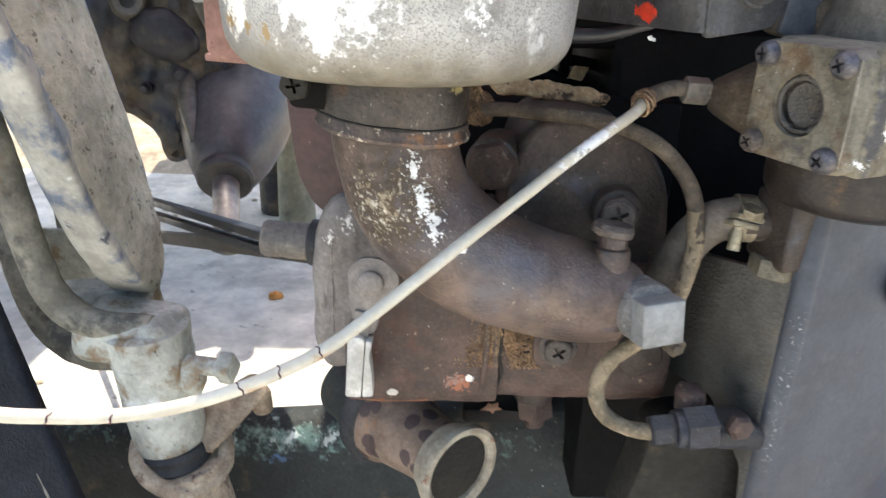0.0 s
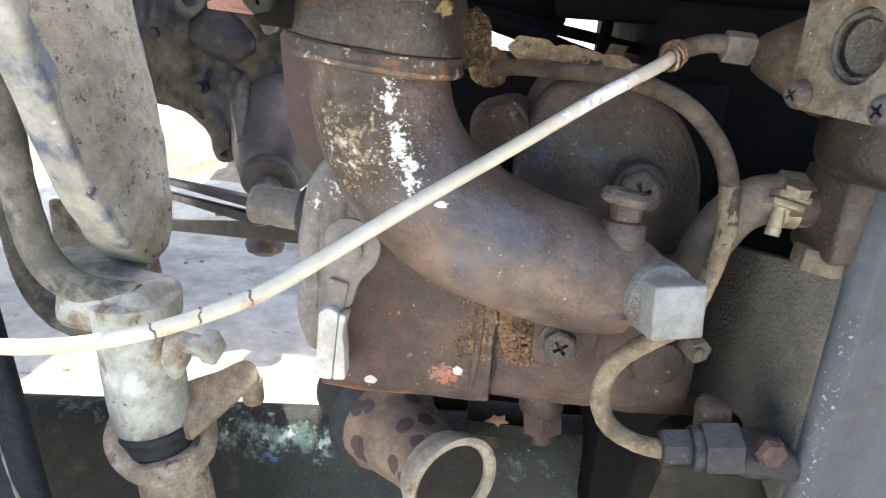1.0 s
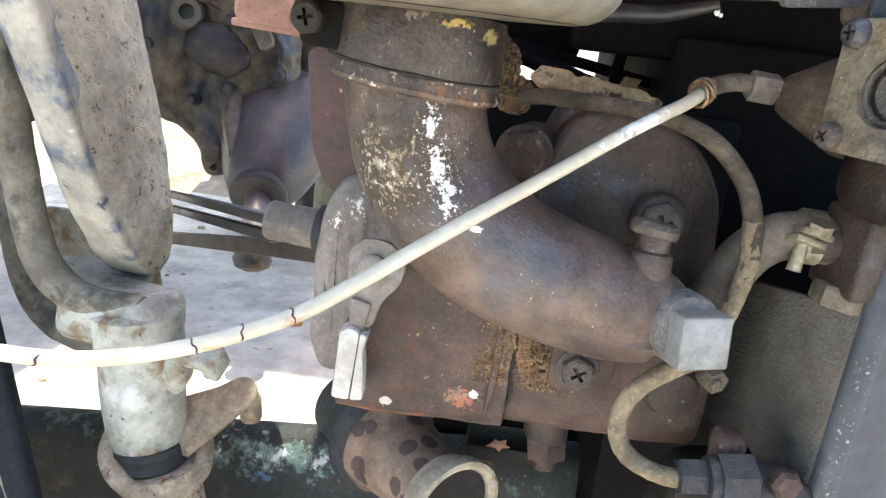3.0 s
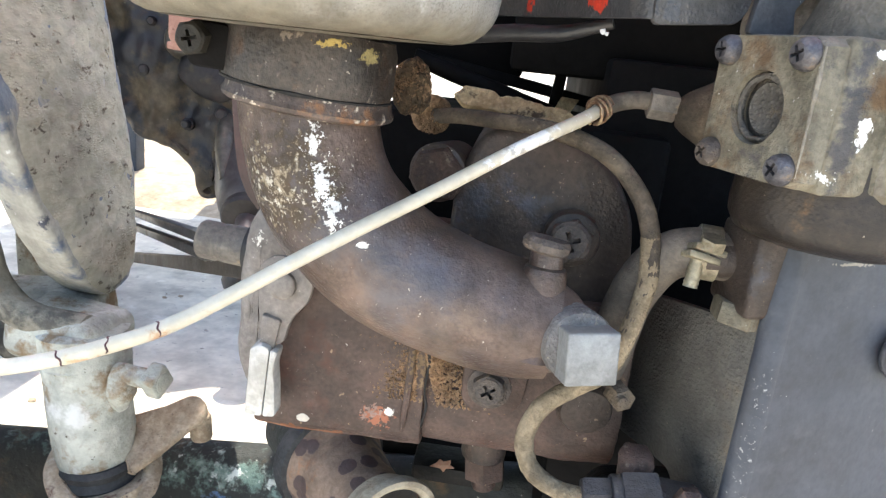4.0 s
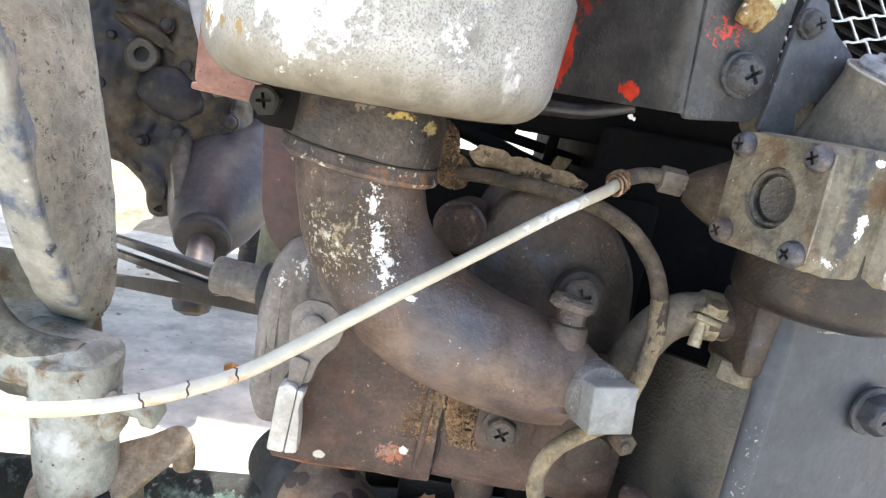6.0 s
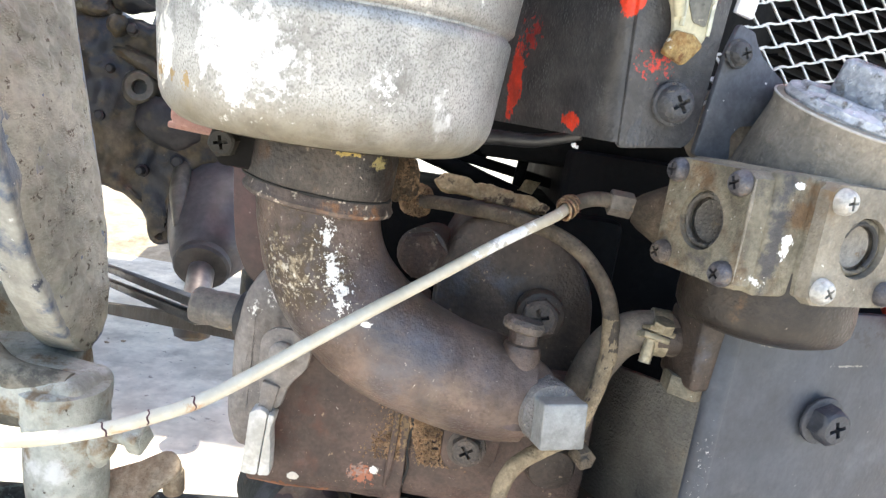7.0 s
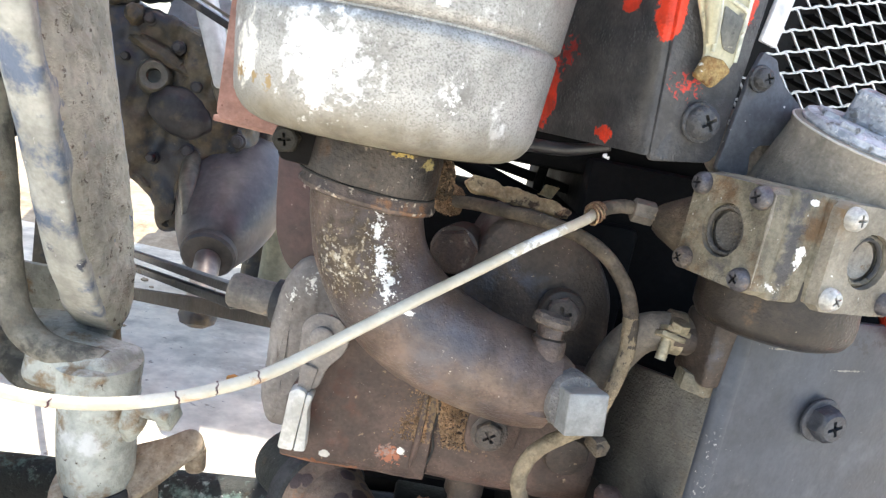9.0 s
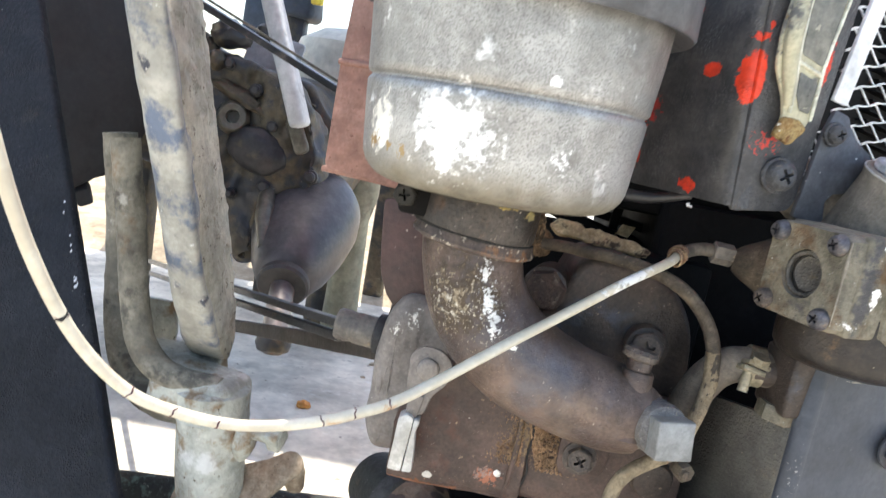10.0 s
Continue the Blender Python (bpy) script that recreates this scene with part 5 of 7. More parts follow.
o = [(0.10, 0.46), (0.115, 0.530), (0.165, 0.537), (0.20, 0.50), (0.20, 0.44)]
part("plate", roughen(moved(prism(rounded(o, 0.01), 0.03, 0.003), Matrix.Translation((0, 0.335, 0)) @ pose(0, 0, 0, 90, 0, 0)), 0.0006, 60), M["grime_shade"], low)
part("lip", roughen(tube([(0.112, 0.304, 0.524), (0.130, 0.302, 0.526), (0.150, 0.301, 0.528), (0.166, 0.301, 0.530), (0.184, 0.302, 0.512)], [0.003, 0.0036, 0.0036, 0.003], 10, 5), 0.0006, 120), M["grime_shade"], low, "rolled grimy edge")

# ---- mud clods and the stick ----


def grains(count, place, size, seed):
    """Loose grains, each an eight-sided crumb, where place(random) puts them."""
    bm = bmesh.new()
    random.seed(seed)
    for _ in range(count):
        at, r = Vector(place(random)), random.uniform(*size)
        vs = [bm.verts.new(at + r * random.uniform(0.7, 1.2) * Vector(q)) for q in grain_v]
        for f in grain_f:
            bm.faces.new([vs[k] for k in f])
    return bm


def on_ball(centre, radii):
    def place(rnd):
        d = Vector((rnd.gauss(0, 1), rnd.gauss(-0.6, 1), rnd.gauss(0.2, 1))).normalized()
        return tuple(c + r * 0.97 * e for c, r, e in zip(centre, radii, d))
    return place


clod_ob = thing("mud_clod", (0.010, 0.360, 0.675), "crumbly tan mud clod stuck beside the collar", "mud")
CLOD_C, CLOD_R = (0.0115, 0.350, 0.6925), (0.0090, 0.0085, 0.0120)
part("lump", roughen(moved(clod(CLOD_R, 0.22, 3.0, 4), Matrix.Translation(CLOD_C)), 0.0010, 330), M["mud"], clod_ob)
tagged(part("crumbs", grains(900, on_ball(CLOD_C, CLOD_R), (0.0003, 0.0009), 31), M["crust"], clod_ob, "loose tan crumbs"), kind="stuff")
tagged(part("crumbs", grains(420, on_ball((0.0200, 0.3685, 0.6795), (0.0092, 0.0045, 0.0092)), (0.0003, 0.0008), 32), M["crust"], hose, "tan crumbs on the fitting"), kind="stuff")
BARK_O = [(-0.034, -0.001), (-0.029, 0.0048), (-0.016, 0.0062), (-0.010, 0.0036), (-0.002, 0.0056), (0.012, 0.0040), (0.023, 0.0046), (0.034, 0.0012), (0.033, -0.0028), (0.018, -0.0042), (0.004, -0.0050), (-0.014, -0.0046), (-0.028, -0.0052)]
BARK_M = Matrix.Translation((0.060, 0.400, 0.6835)) @ pose(0, 0, 0, 58, 0, 4) @ pose(0, 0, 0, 0, 0, -8)
single("bark_stick", roughen(dense(moved(prism(BARK_O, 0.0045, 0.0006, 1), BARK_M), 0.0022), 0.0010, 260), M["bark"], (0.055, 0.40, 0.68), "splintered dry bark lodged behind the hose", "stick")

single("bark_flake", roughen(moved(prism(rounded([(-0.008, -0.003), (0.002, -0.005), (0.008, 0.004), (-0.003, 0.005)], 0.001), 0.0012, 0.0003, 1), axes((0.088, 0.466, 0.6850), (0.2, -0.9, 0.35))), 0.0008, 200), M["bark"], (0.088, 0.466, 0.680), "curled tan bark flake on a dark strut", "bark")

# ---- fuel pump housing ----
PUMP_AT = (0.178, 0.29, 0.655)
unit = thing("pump_housing", PUMP_AT, "dusty square cast pump housing with screwed side covers", "pump")
U = Vector((0.92, 0.39, 0)).normalized()  # along the right cover
C_L, C_R = Vector((0.1380, 0.2700, 0.7030)), Vector((0.1905, 0.2625, 0.7020))
body_c = Vector((0.1711, 0.2830, 0.703))
bx = Matrix(((U.x, -N_R.x, 0, body_c.x), (U.y, -N_R.y, 0, body_c.y), (0, 0, 1, body_c.z), (0, 0, 0, 1)))
part("body", roughen(moved(box(0.063, 0.0476, 0.0465, 0.0022, 3), bx), 0.0003, 120), M["alu"], unit)
part("body_rib", roughen(moved(box(0.0035, 0.004, 0.044, 0.0012, 2), bx @ pose(-0.0125, -0.0240, 0)), 0.0003, 160), M["alu"], unit)


def cover(centre, n, w, h, name, mt):
    """A square plate with a round sunk dial: plate, rim, floor."""
    o = []
    for i in range(48):
        a = 2 * math.pi * (i + 0.5) / 48
        c, d = math.cos(a), math.sin(a)
        q = (abs(c / (w / 2)) ** 14 + abs(d / (h / 2)) ** 14) ** (-1 / 14)
        o.append((q * c, q * d))
    bm = bmesh.new()
    r, k = 0.0118, len(o)
    outer = [bm.verts.new((x, y, 0.0)) for x, y in o]
    mid = [bm.verts.new((x * 0.975, y * 0.975, 0.0045)) for x, y in o]
    back = [bm.verts.new((x, y, -0.006)) for x, y in o]
    angs = [math.atan2(y, x) for x, y in o]
    rim = [bm.verts.new((r * math.cos(a), r * math.sin(a), 0.0045)) for a in angs]
    sunk = [bm.verts.new((r * 0.95 * math.cos(a), r * 0.95 * math.sin(a), -0.0015)) for a in angs]
    for a, b in ((back, outer), (outer, mid), (mid, rim), (rim, sunk)):
        for i in range(k):
            bm.faces.new((a[i], a[(i + 1) % k], b[(i + 1) % k], b[i]))
    bm.faces.new(sunk)
    bm.faces.new(back[::-1])
    ob = part(name, roughen(moved(bm, axes(centre, n)), 0.0002, 200), mt, unit)
    # Dial floors are grimy and coloured darker so the recess looks sunk.
    part("dial", roughen(moved(lathe([(0.0110, -0.0012), (0.0095, -0.0009), (0.0080, 0.0002), (0.0072, -0.0003), (0.0001, -0.0004)], 36), axes(centre, n)), 0.0002, 300), M["dial"] if n is N_L else M["dial_pale"], ob, "grimy sunk dial floor with shade put into its colour")
    return ob


left = cover(C_L, N_L, 0.0460, 0.0450, "side_cover", M["alu"])
part("worn_edge", roughen(moved(tube([(0.0224, y, 0.0042) for y in (-0.0185, -0.010, 0.0, 0.010, 0.0195)], [0.0003, 0.0005, 0.0004, 0.0006, 0.0003], 8, 6, 0.4), axes(C_L, N_L)), 0.0003, 300), M["alu_clean"], left, "corner worn to bright metal")
right = cover(C_R, N_R, 0.0470, 0.0465, "front_cover", M["alu_clean"])
for centre, n, mats, half in ((C_L, N_L, ("screw", "screw", "screw_brown", "screw"), 0.0170), (C_R, N_R, ("screw_zinc", "screw_zinc", "screw_zinc", "screw"), 0.0168)):
    cov = left if n is N_L else right
    m = axes(centre, n)
    for q, (sx, sy) in enumerate(((-1, 1), (1, 1), (-1, -1), (1, -1))):
        screw(cov, m @ Vector((sx * half, sy * half, 0.0042)), n, 0.0050, 0.0048, M[mats[q]], False, turn=17 * q + 8)
for centre, n, cov in ((C_L, N_L, left), (C_R, N_R, right)):
    ringo = tube([(0.0102 * math.cos(a), 0.0102 * math.sin(a), 0.0016) for a in [2 * math.pi * k / 16 for k in range(17)]], [0.0012], 8, 4, 0.5)
    part("dial_crust", moved(roughen(ringo, 0.0004, 500), axes(centre, n)), M["dial"] if n is N_L else M["alu"], cov, "grit packed round the sunk dial")
part("seal_ring", moved(tube([(0.0095 * math.cos(a), 0.0095 * math.sin(a), 0.0018) for a in [math.pi * (-0.28 + k / 7) for k in range(9)]], [0.0011], 8, 4), axes(C_R, N_R)), M["black_rubber"], right, "cracked dark seal")
part("bowl", roughen(moved(lathe([(0.012, -0.002), (0.027, -0.001), (0.0325, 0.0015), (0.0348, 0.0055), (0.0352, 0.011), (0.0348, 0.018), (0.0340, 0.030)], 44), Matrix.Translation((0.1745, 0.2885, 0.6595))), 0.0004, 90), M["bowl"], unit, "dark grimy sediment bowl with rusty patches")
part("inlet_cone", roughen(moved(lathe([(0.0058, 0), (0.0085, 0.003), (0.0205, 0.024), (0.0225, 0.038)], 32), axes((0.1240, 0.3315, 0.6955), (0.93, -0.32, 0.0))), 0.0005, 120), M["rubber"], unit, "tan dusty inlet cone")
NECK_WAY = Vector((0.140, -0.300, 0.944)).normalized()
n_at = Vector((0.1852, 0.2953, 0.7222))
part("filler_neck", roughen(moved(lathe([(0.034, -0.012), (0.0330, 0.000), (0.0312, 0.012), (0.0298, 0.022), (0.0296, 0.0265), (0.0302, 0.0280), (0.0302, 0.0305), (0.027, 0.031)], 48), axes(n_at, NECK_WAY)), 0.0006, 110), M["filler"], unit, "sand-rough slanted filler neck")
cap = part("cap", moved(lathe([(0.0262, 0.0300), (0.0270, 0.0320), (0.0262, 0.0345), (0.0225, 0.0356), (0.010, 0.0362)], 40), axes(n_at, NECK_WAY)), M["cap"], unit, "scraped white round cap")
part("cap_rim", moved(tube([(0.0302 * math.cos(a), 0.0302 * math.sin(a), 0.0302) for a in [2 * math.pi * k / 16 for k in range(17)]], [0.0005], 8, 3), axes(n_at, NECK_WAY)), M["jaw"], cap, "bare metal rim")
part("cap_grip", roughen(moved(box(0.0265, 0.0150, 0.0150, 0.0018, 3), axes(n_at + NECK_WAY * 0.0425 + U * 0.004, NECK_WAY) @ pose(0, 0, 0, 0, 0, -62)), 0.0005, 200), M["cap"], cap, "square grip worn to bare metal")
for a, w, u in ((150, 0.012, 0.0185), (200, 0.008, 0.0200), (255, 0.010, 0.0195), (300, 0.016, 0.0190)):
    a = math.radians(a)
    part("cap_rib", roughen(moved(box(w, 0.0065, 0.0032, 0.0009), axes(n_at, NECK_WAY) @ pose(u * math.cos(a), u * math.sin(a), 0.0362, 0, 0, math.degrees(a) + 90)), 0.0006, 260), M["cap"], cap, "scraped raised rib")
part("saddle", roughen(moved(box(0.048, 0.040, 0.036, 0.010, 5), Matrix.Translation((0.172, 0.338, 0.738)) @ pose(0, 0, 0, 0, 6, 23)), 0.0012, 60), M["filler"], unit)

# valve, outlet hose and clamp under the bowl
valve = thing("drain_valve", (0.16, 0.30, 0.62), "dusty brown valve body with hexagon below the bowl", "valve")
part("body", roughen(moved(box(0.030, 0.026, 0.034, 0.003, 3), Matrix.Translation((0.1620, 0.302, 0.6435)) @ pose(0, 0, 0, 4, -3, 18)), 0.0005, 100), M["block"], valve)
part("hexagon", moved(rod(0.0115, 0.009, 0.001, 6), axes((0.1560, 0.301, 0.6290), (-0.08, 0, -1))), M["alu"], valve, "pale worn hexagon nut")
part("spout", moved(rod(0.0085, 0.014, 0.001, 20), axes((0.152, 0.304, 0.6440), (-1, 0.1, 0.02))), M["block"], valve)
out = thing("outlet_hose", (0.125, 0.31, 0.58), "stiff brown outlet hose bending down from the valve", "hose")
part("hose", tube([(0.1500, 0.306, 0.6440), (0.1380, 0.308, 0.6445), (0.1270, 0.312, 0.6400), (0.1190, 0.318, 0.6260), (0.1150, 0.324, 0.6060), (0.113, 0.330, 0.58)], [0.0098], 24, 8, 0.03), M["rubber_dark"], out, angle=60)
clampt = thing("hose_clamp", (0.136, 0.306, 0.63), "brass hose clamp with screw tightened round the hose", "hose clamp")
part("band", moved(lathe([(0.0102, -0.004), (0.0109, -0.004), (0.0109, 0.004), (0.0102, 0.004)], 28), axes((0.1400, 0.3078, 0.6445), (1, -0.12, -0.02))), M["brass"], clampt)
for dx, dz in ((0.0, 0.0), (0.0018, 0.0032)):
    part("ear", moved(box(0.0130, 0.0075, 0.0026, 0.0005), Matrix.Translation((0.1355 + dx, 0.2985, 0.6445 + dz)) @ pose(0, 0, 0, -18, 14, 8)), M["brass"], clampt)
part("nut", moved(rod(0.0050, 0.0042, 0.0004, 6), axes((0.1380, 0.2975, 0.6490), (0.1, -0.25, 1))), M["brass"], clampt)
thread = [(0.0026 + 0.0003 * (i % 2), 0.0009 * i) for i in range(14)]
part("clamp_screw", moved(lathe(thread, 14), axes((0.1350, 0.3000, 0.6440), (-0.12, -0.15, -1))), M["brass"], clampt)

# ---- folded side panel ----
panel = thing("side_panel", (0.2, 0.31, 0.45), "blue-grey painted folded steel panel with a flange bolt", "panel")
E0 = Vector((0.1625, 0.2840, 0))
o = [(0.0, 0.42), (0.0, 0.655), (0.004, 0.662), (0.030, 0.666), (0.30, 0.662), (0.30, 0.42)]
bm = prism(rounded(o, 0.003), 0.004, 0.001)
part("front_sheet", moved(bm, Matrix.Translation(E0 + U * 0.006 - N_R * 0.004) @ axes((0, 0, 0), N_R)), M["panel"], panel)
o = [(-0.088, 0.535), (-0.081, 0.570), (-0.078, 0.600), (-0.066, 0.6115), (-0.0015, 0.6225), (-0.0015, 0.47), (-0.008, 0.515), (-0.035, 0.540)]
bm = prism(rounded(o, 0.003), 0.004, 0.001)
part("side_sheet", roughen(moved(bm, Matrix.Translation(E0 - N_R * 0.006 - N_L * 0.004) @ axes((0, 0, 0), N_L)), 0.0003, 60), M["panel_side"], panel, "dusty dark side of the panel")
part("fold", moved(rod(0.0062, 0.2380, 0.0005, 40), axes(Vector((E0.x, E0.y, 0.42)) + U * 0.0061 - N_R * 0.0061, (0, 0, 1))), M["panel"], panel)
screw(panel, Vector((0.2205, 0.3092, 0.6150)) + N_R * 0.0035, (0.30, -0.95, -0.02), 0.0085, 0.0085, M["slate_bolt"], True, 0.0118, 20, name="flange_bolt")

# ---- radiator shroud ----
shroud = thing("radiator_shroud", SHROUD_AT, "black radiator shroud with red paint showing through chips", "shroud")


def sheet(points, z0, z1, thick, skew=0.0):
    """A bent upright sheet along points (x, y)."""
    bm = bmesh.new()
    line = [Vector((p[0], p[1], 0)) for p in points]
    a, b = [], []
    for i, p in enumerate(line):
        way = (line[min(i + 1, len(line) - 1)] - line[max(i - 1, 0)]).normalized()
        n = Vector((way.y, -way.x, 0))
        for lst, q in ((a, p), (b, p - n * thick)):
            lst.append((bm.verts.new((q.x, q.y, z0)), bm.verts.new((q.x + skew * (z1 - z0), q.y, z1))))
    for r in (a, b):
        for (p0, p1), (q0, q1) in zip(r, r[1:]):
            bm.faces.new((p0, q0, q1, p1))
    for r, s in zip(zip(a, a[1:]), zip(b, b[1:])):
        for k in (0, 1):
            bm.faces.new((r[0][k], r[1][k], s[1][k], s[0][k]))
    for k in (0, -1):
        bm.faces.new((a[k][0], a[k][1], b[k][1], b[k][0]))
    return bm


part("left_sheet", sheet([(0.040, 0.372), (0.060, 0.345), (0.074, 0.322), (0.083, 0.306), (0.0890, 0.2945), (0.0930, 0.2870), (0.0960, 0.2825), (0.0990, 0.2803), (0.1030, 0.2806), (0.108, 0.2825)], 0.727, 0.87, 0.003, -0.07), M["shroud"], shroud, angle=60)
o = [(-0.0185, -0.0190), (0.0140, -0.0155), (0.0180, -0.010), (0.0280, 0.12), (-0.026, 0.12)]
part("flange", moved(prism(rounded(o, 0.003), 0.003, 0.0008), axes(Vector((0.1165, 0.2865, 0.7440)) - N_R * 0.003, N_R)), M["shroud"], shroud)
part("drain_tube", tube([(0.030, 0.345, 0.716), (0.053, 0.338, 0.7195), (0.072, 0.332, 0.7210), (0.092, 0.325, 0.7265)], [0.0034, 0.0036, 0.0034, 0.002], 14, 6), M["blackbar"], shroud, "dark grey rubber tube below")
screw(shroud, Vector((0.1180, 0.2868, 0.7450)) + N_R * 0.001, (0.25, -0.96, 0.02), 0.0074, 0.0058, M["bracket_bolt"], False, 0.0088, 33, name="flange_bolt")
for x, z, r in ((0.0865, 0.7225, 0.0011), (0.088, 0.7218, 0.0008)):
    part("paint_fleck", moved(clod((r, r * 0.6, r), 0.4, x, 2), Matrix.Translation((x, 0.3065, z))), M["strip"], shroud)
latch = thing("bonnet_latch", (0.115, 0.281, 0.762), "yellow-zinc bonnet latch plate rusted at its lower end", "latch")
L_AT = axes(Vector((0.1150, 0.2818, 0.7620)), N_R)
o = [(-0.0080, 0.0012), (0.0018, -0.0022), (0.0110, 0.0085), (0.0116, 0.027), (0.0122, 0.040), (0.0165, 0.067), (0.0215, 0.10), (-0.0115, 0.10), (-0.0150, 0.060), (-0.0165, 0.046), (-0.0150, 0.031), (-0.0065, 0.0165), (-0.0045, 0.0095)]
part("plate", moved(prism(rounded(o, 0.0025), 0.0022, 0.0007), L_AT), M["latch"], latch)
o = [(-0.0088, 0.0005), (0.0018, -0.0028), (0.0092, 0.0058), (0.0050, 0.0095), (-0.0052, 0.0100)]
part("tongue", roughen(moved(prism(rounded(o, 0.002), 0.0034, 0.0012), L_AT @ pose(0, 0, 0.0008)), 0.0004, 300), M["latch_rust"], latch, "rusty lower tongue")
for o in ([(-0.0030, 0.0385), (0.0105, 0.0350), (0.0145, 0.066), (0.0180, 0.096), (-0.0015, 0.096), (-0.0040, 0.056)], [(-0.0015, 0.0310), (0.0100, 0.0275), (0.0095, 0.0130), (0.0030, 0.0140), (-0.0005, 0.0205)]):
    part("inset", moved(prism(rounded(o, 0.0015), 0.0006, 0.0002), L_AT @ pose(0, 0, 0.0021)), M["latch_grey"], latch, "dull grey sunk face")
for pts in (((0.0112, 0.010), (0.0114, 0.027), (0.0120, 0.040), (0.0163, 0.067), (0.0205, 0.096)), ((-0.0040, 0.098), (-0.0052, 0.056), (-0.0042, 0.036), (-0.0020, 0.022), (-0.0020, 0.012)), ((-0.0042, 0.0350), (0.0040, 0.0328), (0.0116, 0.0310))):
    part("pale_rim", roughen(tube([L_AT @ Vector((a, b, 0.0024)) for a, b in pts], [0.0010], 8, 5), 0.0003, 300), M["latch_pale"], latch, "pale worn raised rim")
part("strap", roughen(tube([L_AT @ Vector(q) for q in ((-0.0085, 0.098, 0.0035), (-0.0115, 0.060, 0.0042), (-0.0118, 0.044, 0.0042), (-0.0085, 0.028, 0.0036), (-0.0040, 0.015, 0.0026))], [0.0036, 0.0042, 0.0040, 0.0032, 0.0022], 12, 6), 0.0005, 150), M["latch"], latch, "bowed strap beside the latch plate")

# ---- slate bracket, strip and grille ----
brk = thing("grille_bracket", (0.145, 0.302, 0.725), "slate painted sheet bracket with a screw and a slot", "bracket")
o = [(-0.0115, -0.0425), (0.0045, -0.0470), (0.0080, -0.0420), (0.0060, -0.0330), (0.0100, -0.0285), (0.0165, -0.0275), (0.0225, -0.0235), (0.0260, -0.0160), (0.0290, -0.0095), (0.0275, -0.0066), (0.0150, 0.0001), (0.0095, 0.0055), (0.0070, 0.0100), (-0.0020, 0.0120), (-0.0060, 0.0)]
part("plate", moved(prism(rounded(o, 0.0018), 0.003, 0.0007), axes(Vector((0.1440, 0.3025, 0.7690)), N_R)), M["bracket"], brk)
screw(brk, Vector((0.1428, 0.3010, 0.7690)) + N_R * 0.0028, (0.32, -0.94, 0.02), 0.0048, 0.0042, M["bracket_bolt"], False, 0.0060, 25)
grille = thing("radiator_grille", (0.22, 0.35, 0.74), "galvanised expanded-metal radiator grille in a white strip frame", "grille")
part("strip", moved(box(0.0095, 0.124, 0.0025, 0.0006), axes(Vector((0.1532, 0.3052, 0.8455)), N_R) @ pose(0, 0, 0, 0, 0, -9)), M["strip"], grille, "chipped white edge strip")
g_m = axes(Vector((0.170, 0.3345, 0.700)), N_R) @ pose(0, 0, 0, 0, 0, -3)
bm = bmesh.new()
WR = 0.00042


def strand(bm, pts, r):
    """A flat zigzag strand through points in x, y."""
    for (x0, y0), (x1, y1) in zip(pts, pts[1:]):
        d = Vector((x1 - x0, y1 - y0, 0))
        n = Vector((-d.y, d.x, 0)).normalized() * r
        v = []
        for z in (-r, r):
            for p, s in (((x0, y0), 1), ((x0, y0), -1), ((x1, y1), -1), ((x1, y1), 1)):
                v.append(bm.verts.new((p[0] + n.x * s, p[1] + n.y * s, z)))
        for f in ((0, 1, 2, 3), (7, 6, 5, 4), (0, 3, 7, 4), (1, 5, 6, 2), (3, 2, 6, 7), (0, 4, 5, 1)):
            bm.faces.new([v[i] for i in f])


STEP, RISE, GAP, BOND = 0.0124, 0.34, 0.0106, 0.0050
for row in range(-11, 15):
    for i in range(-3, 17):
        x = -0.0059 - 0.001 * row + STEP * i  # where a link leaves the bond
        y = 0.0897 + GAP * row + RISE * x
        if x < -0.030 or not 0.048 < y < 0.243:
            continue
        strand(bm, [(x - BOND, y - BOND * RISE - 0.0004), (x - BOND * 0.5, y - BOND * 0.5 * RISE + 0.0004), (x, y + 0.0004)], WR * 1.35)
        strand(bm, [(x, y + 0.0004), (x + 0.0028, y + 0.0006), (x + STEP - BOND, y + (STEP - BOND) * RISE - 0.0004)], WR)
        strand(bm, [(x - 0.0034, y - 0.0034 * RISE + 0.0004), (x - 0.0010, y - 0.0016), (x + 0.0044, y - GAP + 0.0044 * RISE + 0.0028), (x + 0.0074, y - GAP + 0.0074 * RISE - 0.0004)], WR)
tagged(part("mesh", moved(bm, g_m), M["mesh"], grille, "bare zinc diamond mesh"), kind="stuff")
core = thing("radiator_core", (0.24, 0.38, 0.74), "black finned radiator core behind the mesh", "radiator")
part("core_block", moved(box(0.30, 0.20, 0.02, 0.001), g_m @ pose(0.125, 0.150, -0.034)), M["core"], core)
fin = to_mesh("fin", box(0.26, 0.0009, 0.008), M["core"])
for k in range(34):
    f = new("fin", fin)
    f.parent = core
    f.matrix_basis = Matrix.Translation(-Vector(core.location)) @ g_m @ pose(0.149, 0.055 + 0.0056 * k, -0.0205, 0, 0, -6)
red = thing("bonnet_corner", (0.262, 0.33, 0.66), "red painted rounded bonnet corner beside the pump", "bonnet")
part("skin", moved(lathe([(0.016, -0.10), (0.017, -0.02), (0.0165, 0.0), (0.013, 0.006), (0.006, 0.009)], 36), axes((0.2590, 0.322, 0.6755), (-0.90, -0.30, 0.22))), M["red_hood"], red)

# ---- axle beam and cup ----
beam = thing("axle_beam", (-0.1, 0.54, 0.25), "dark axle beam with peeling pale green paint", "axle")
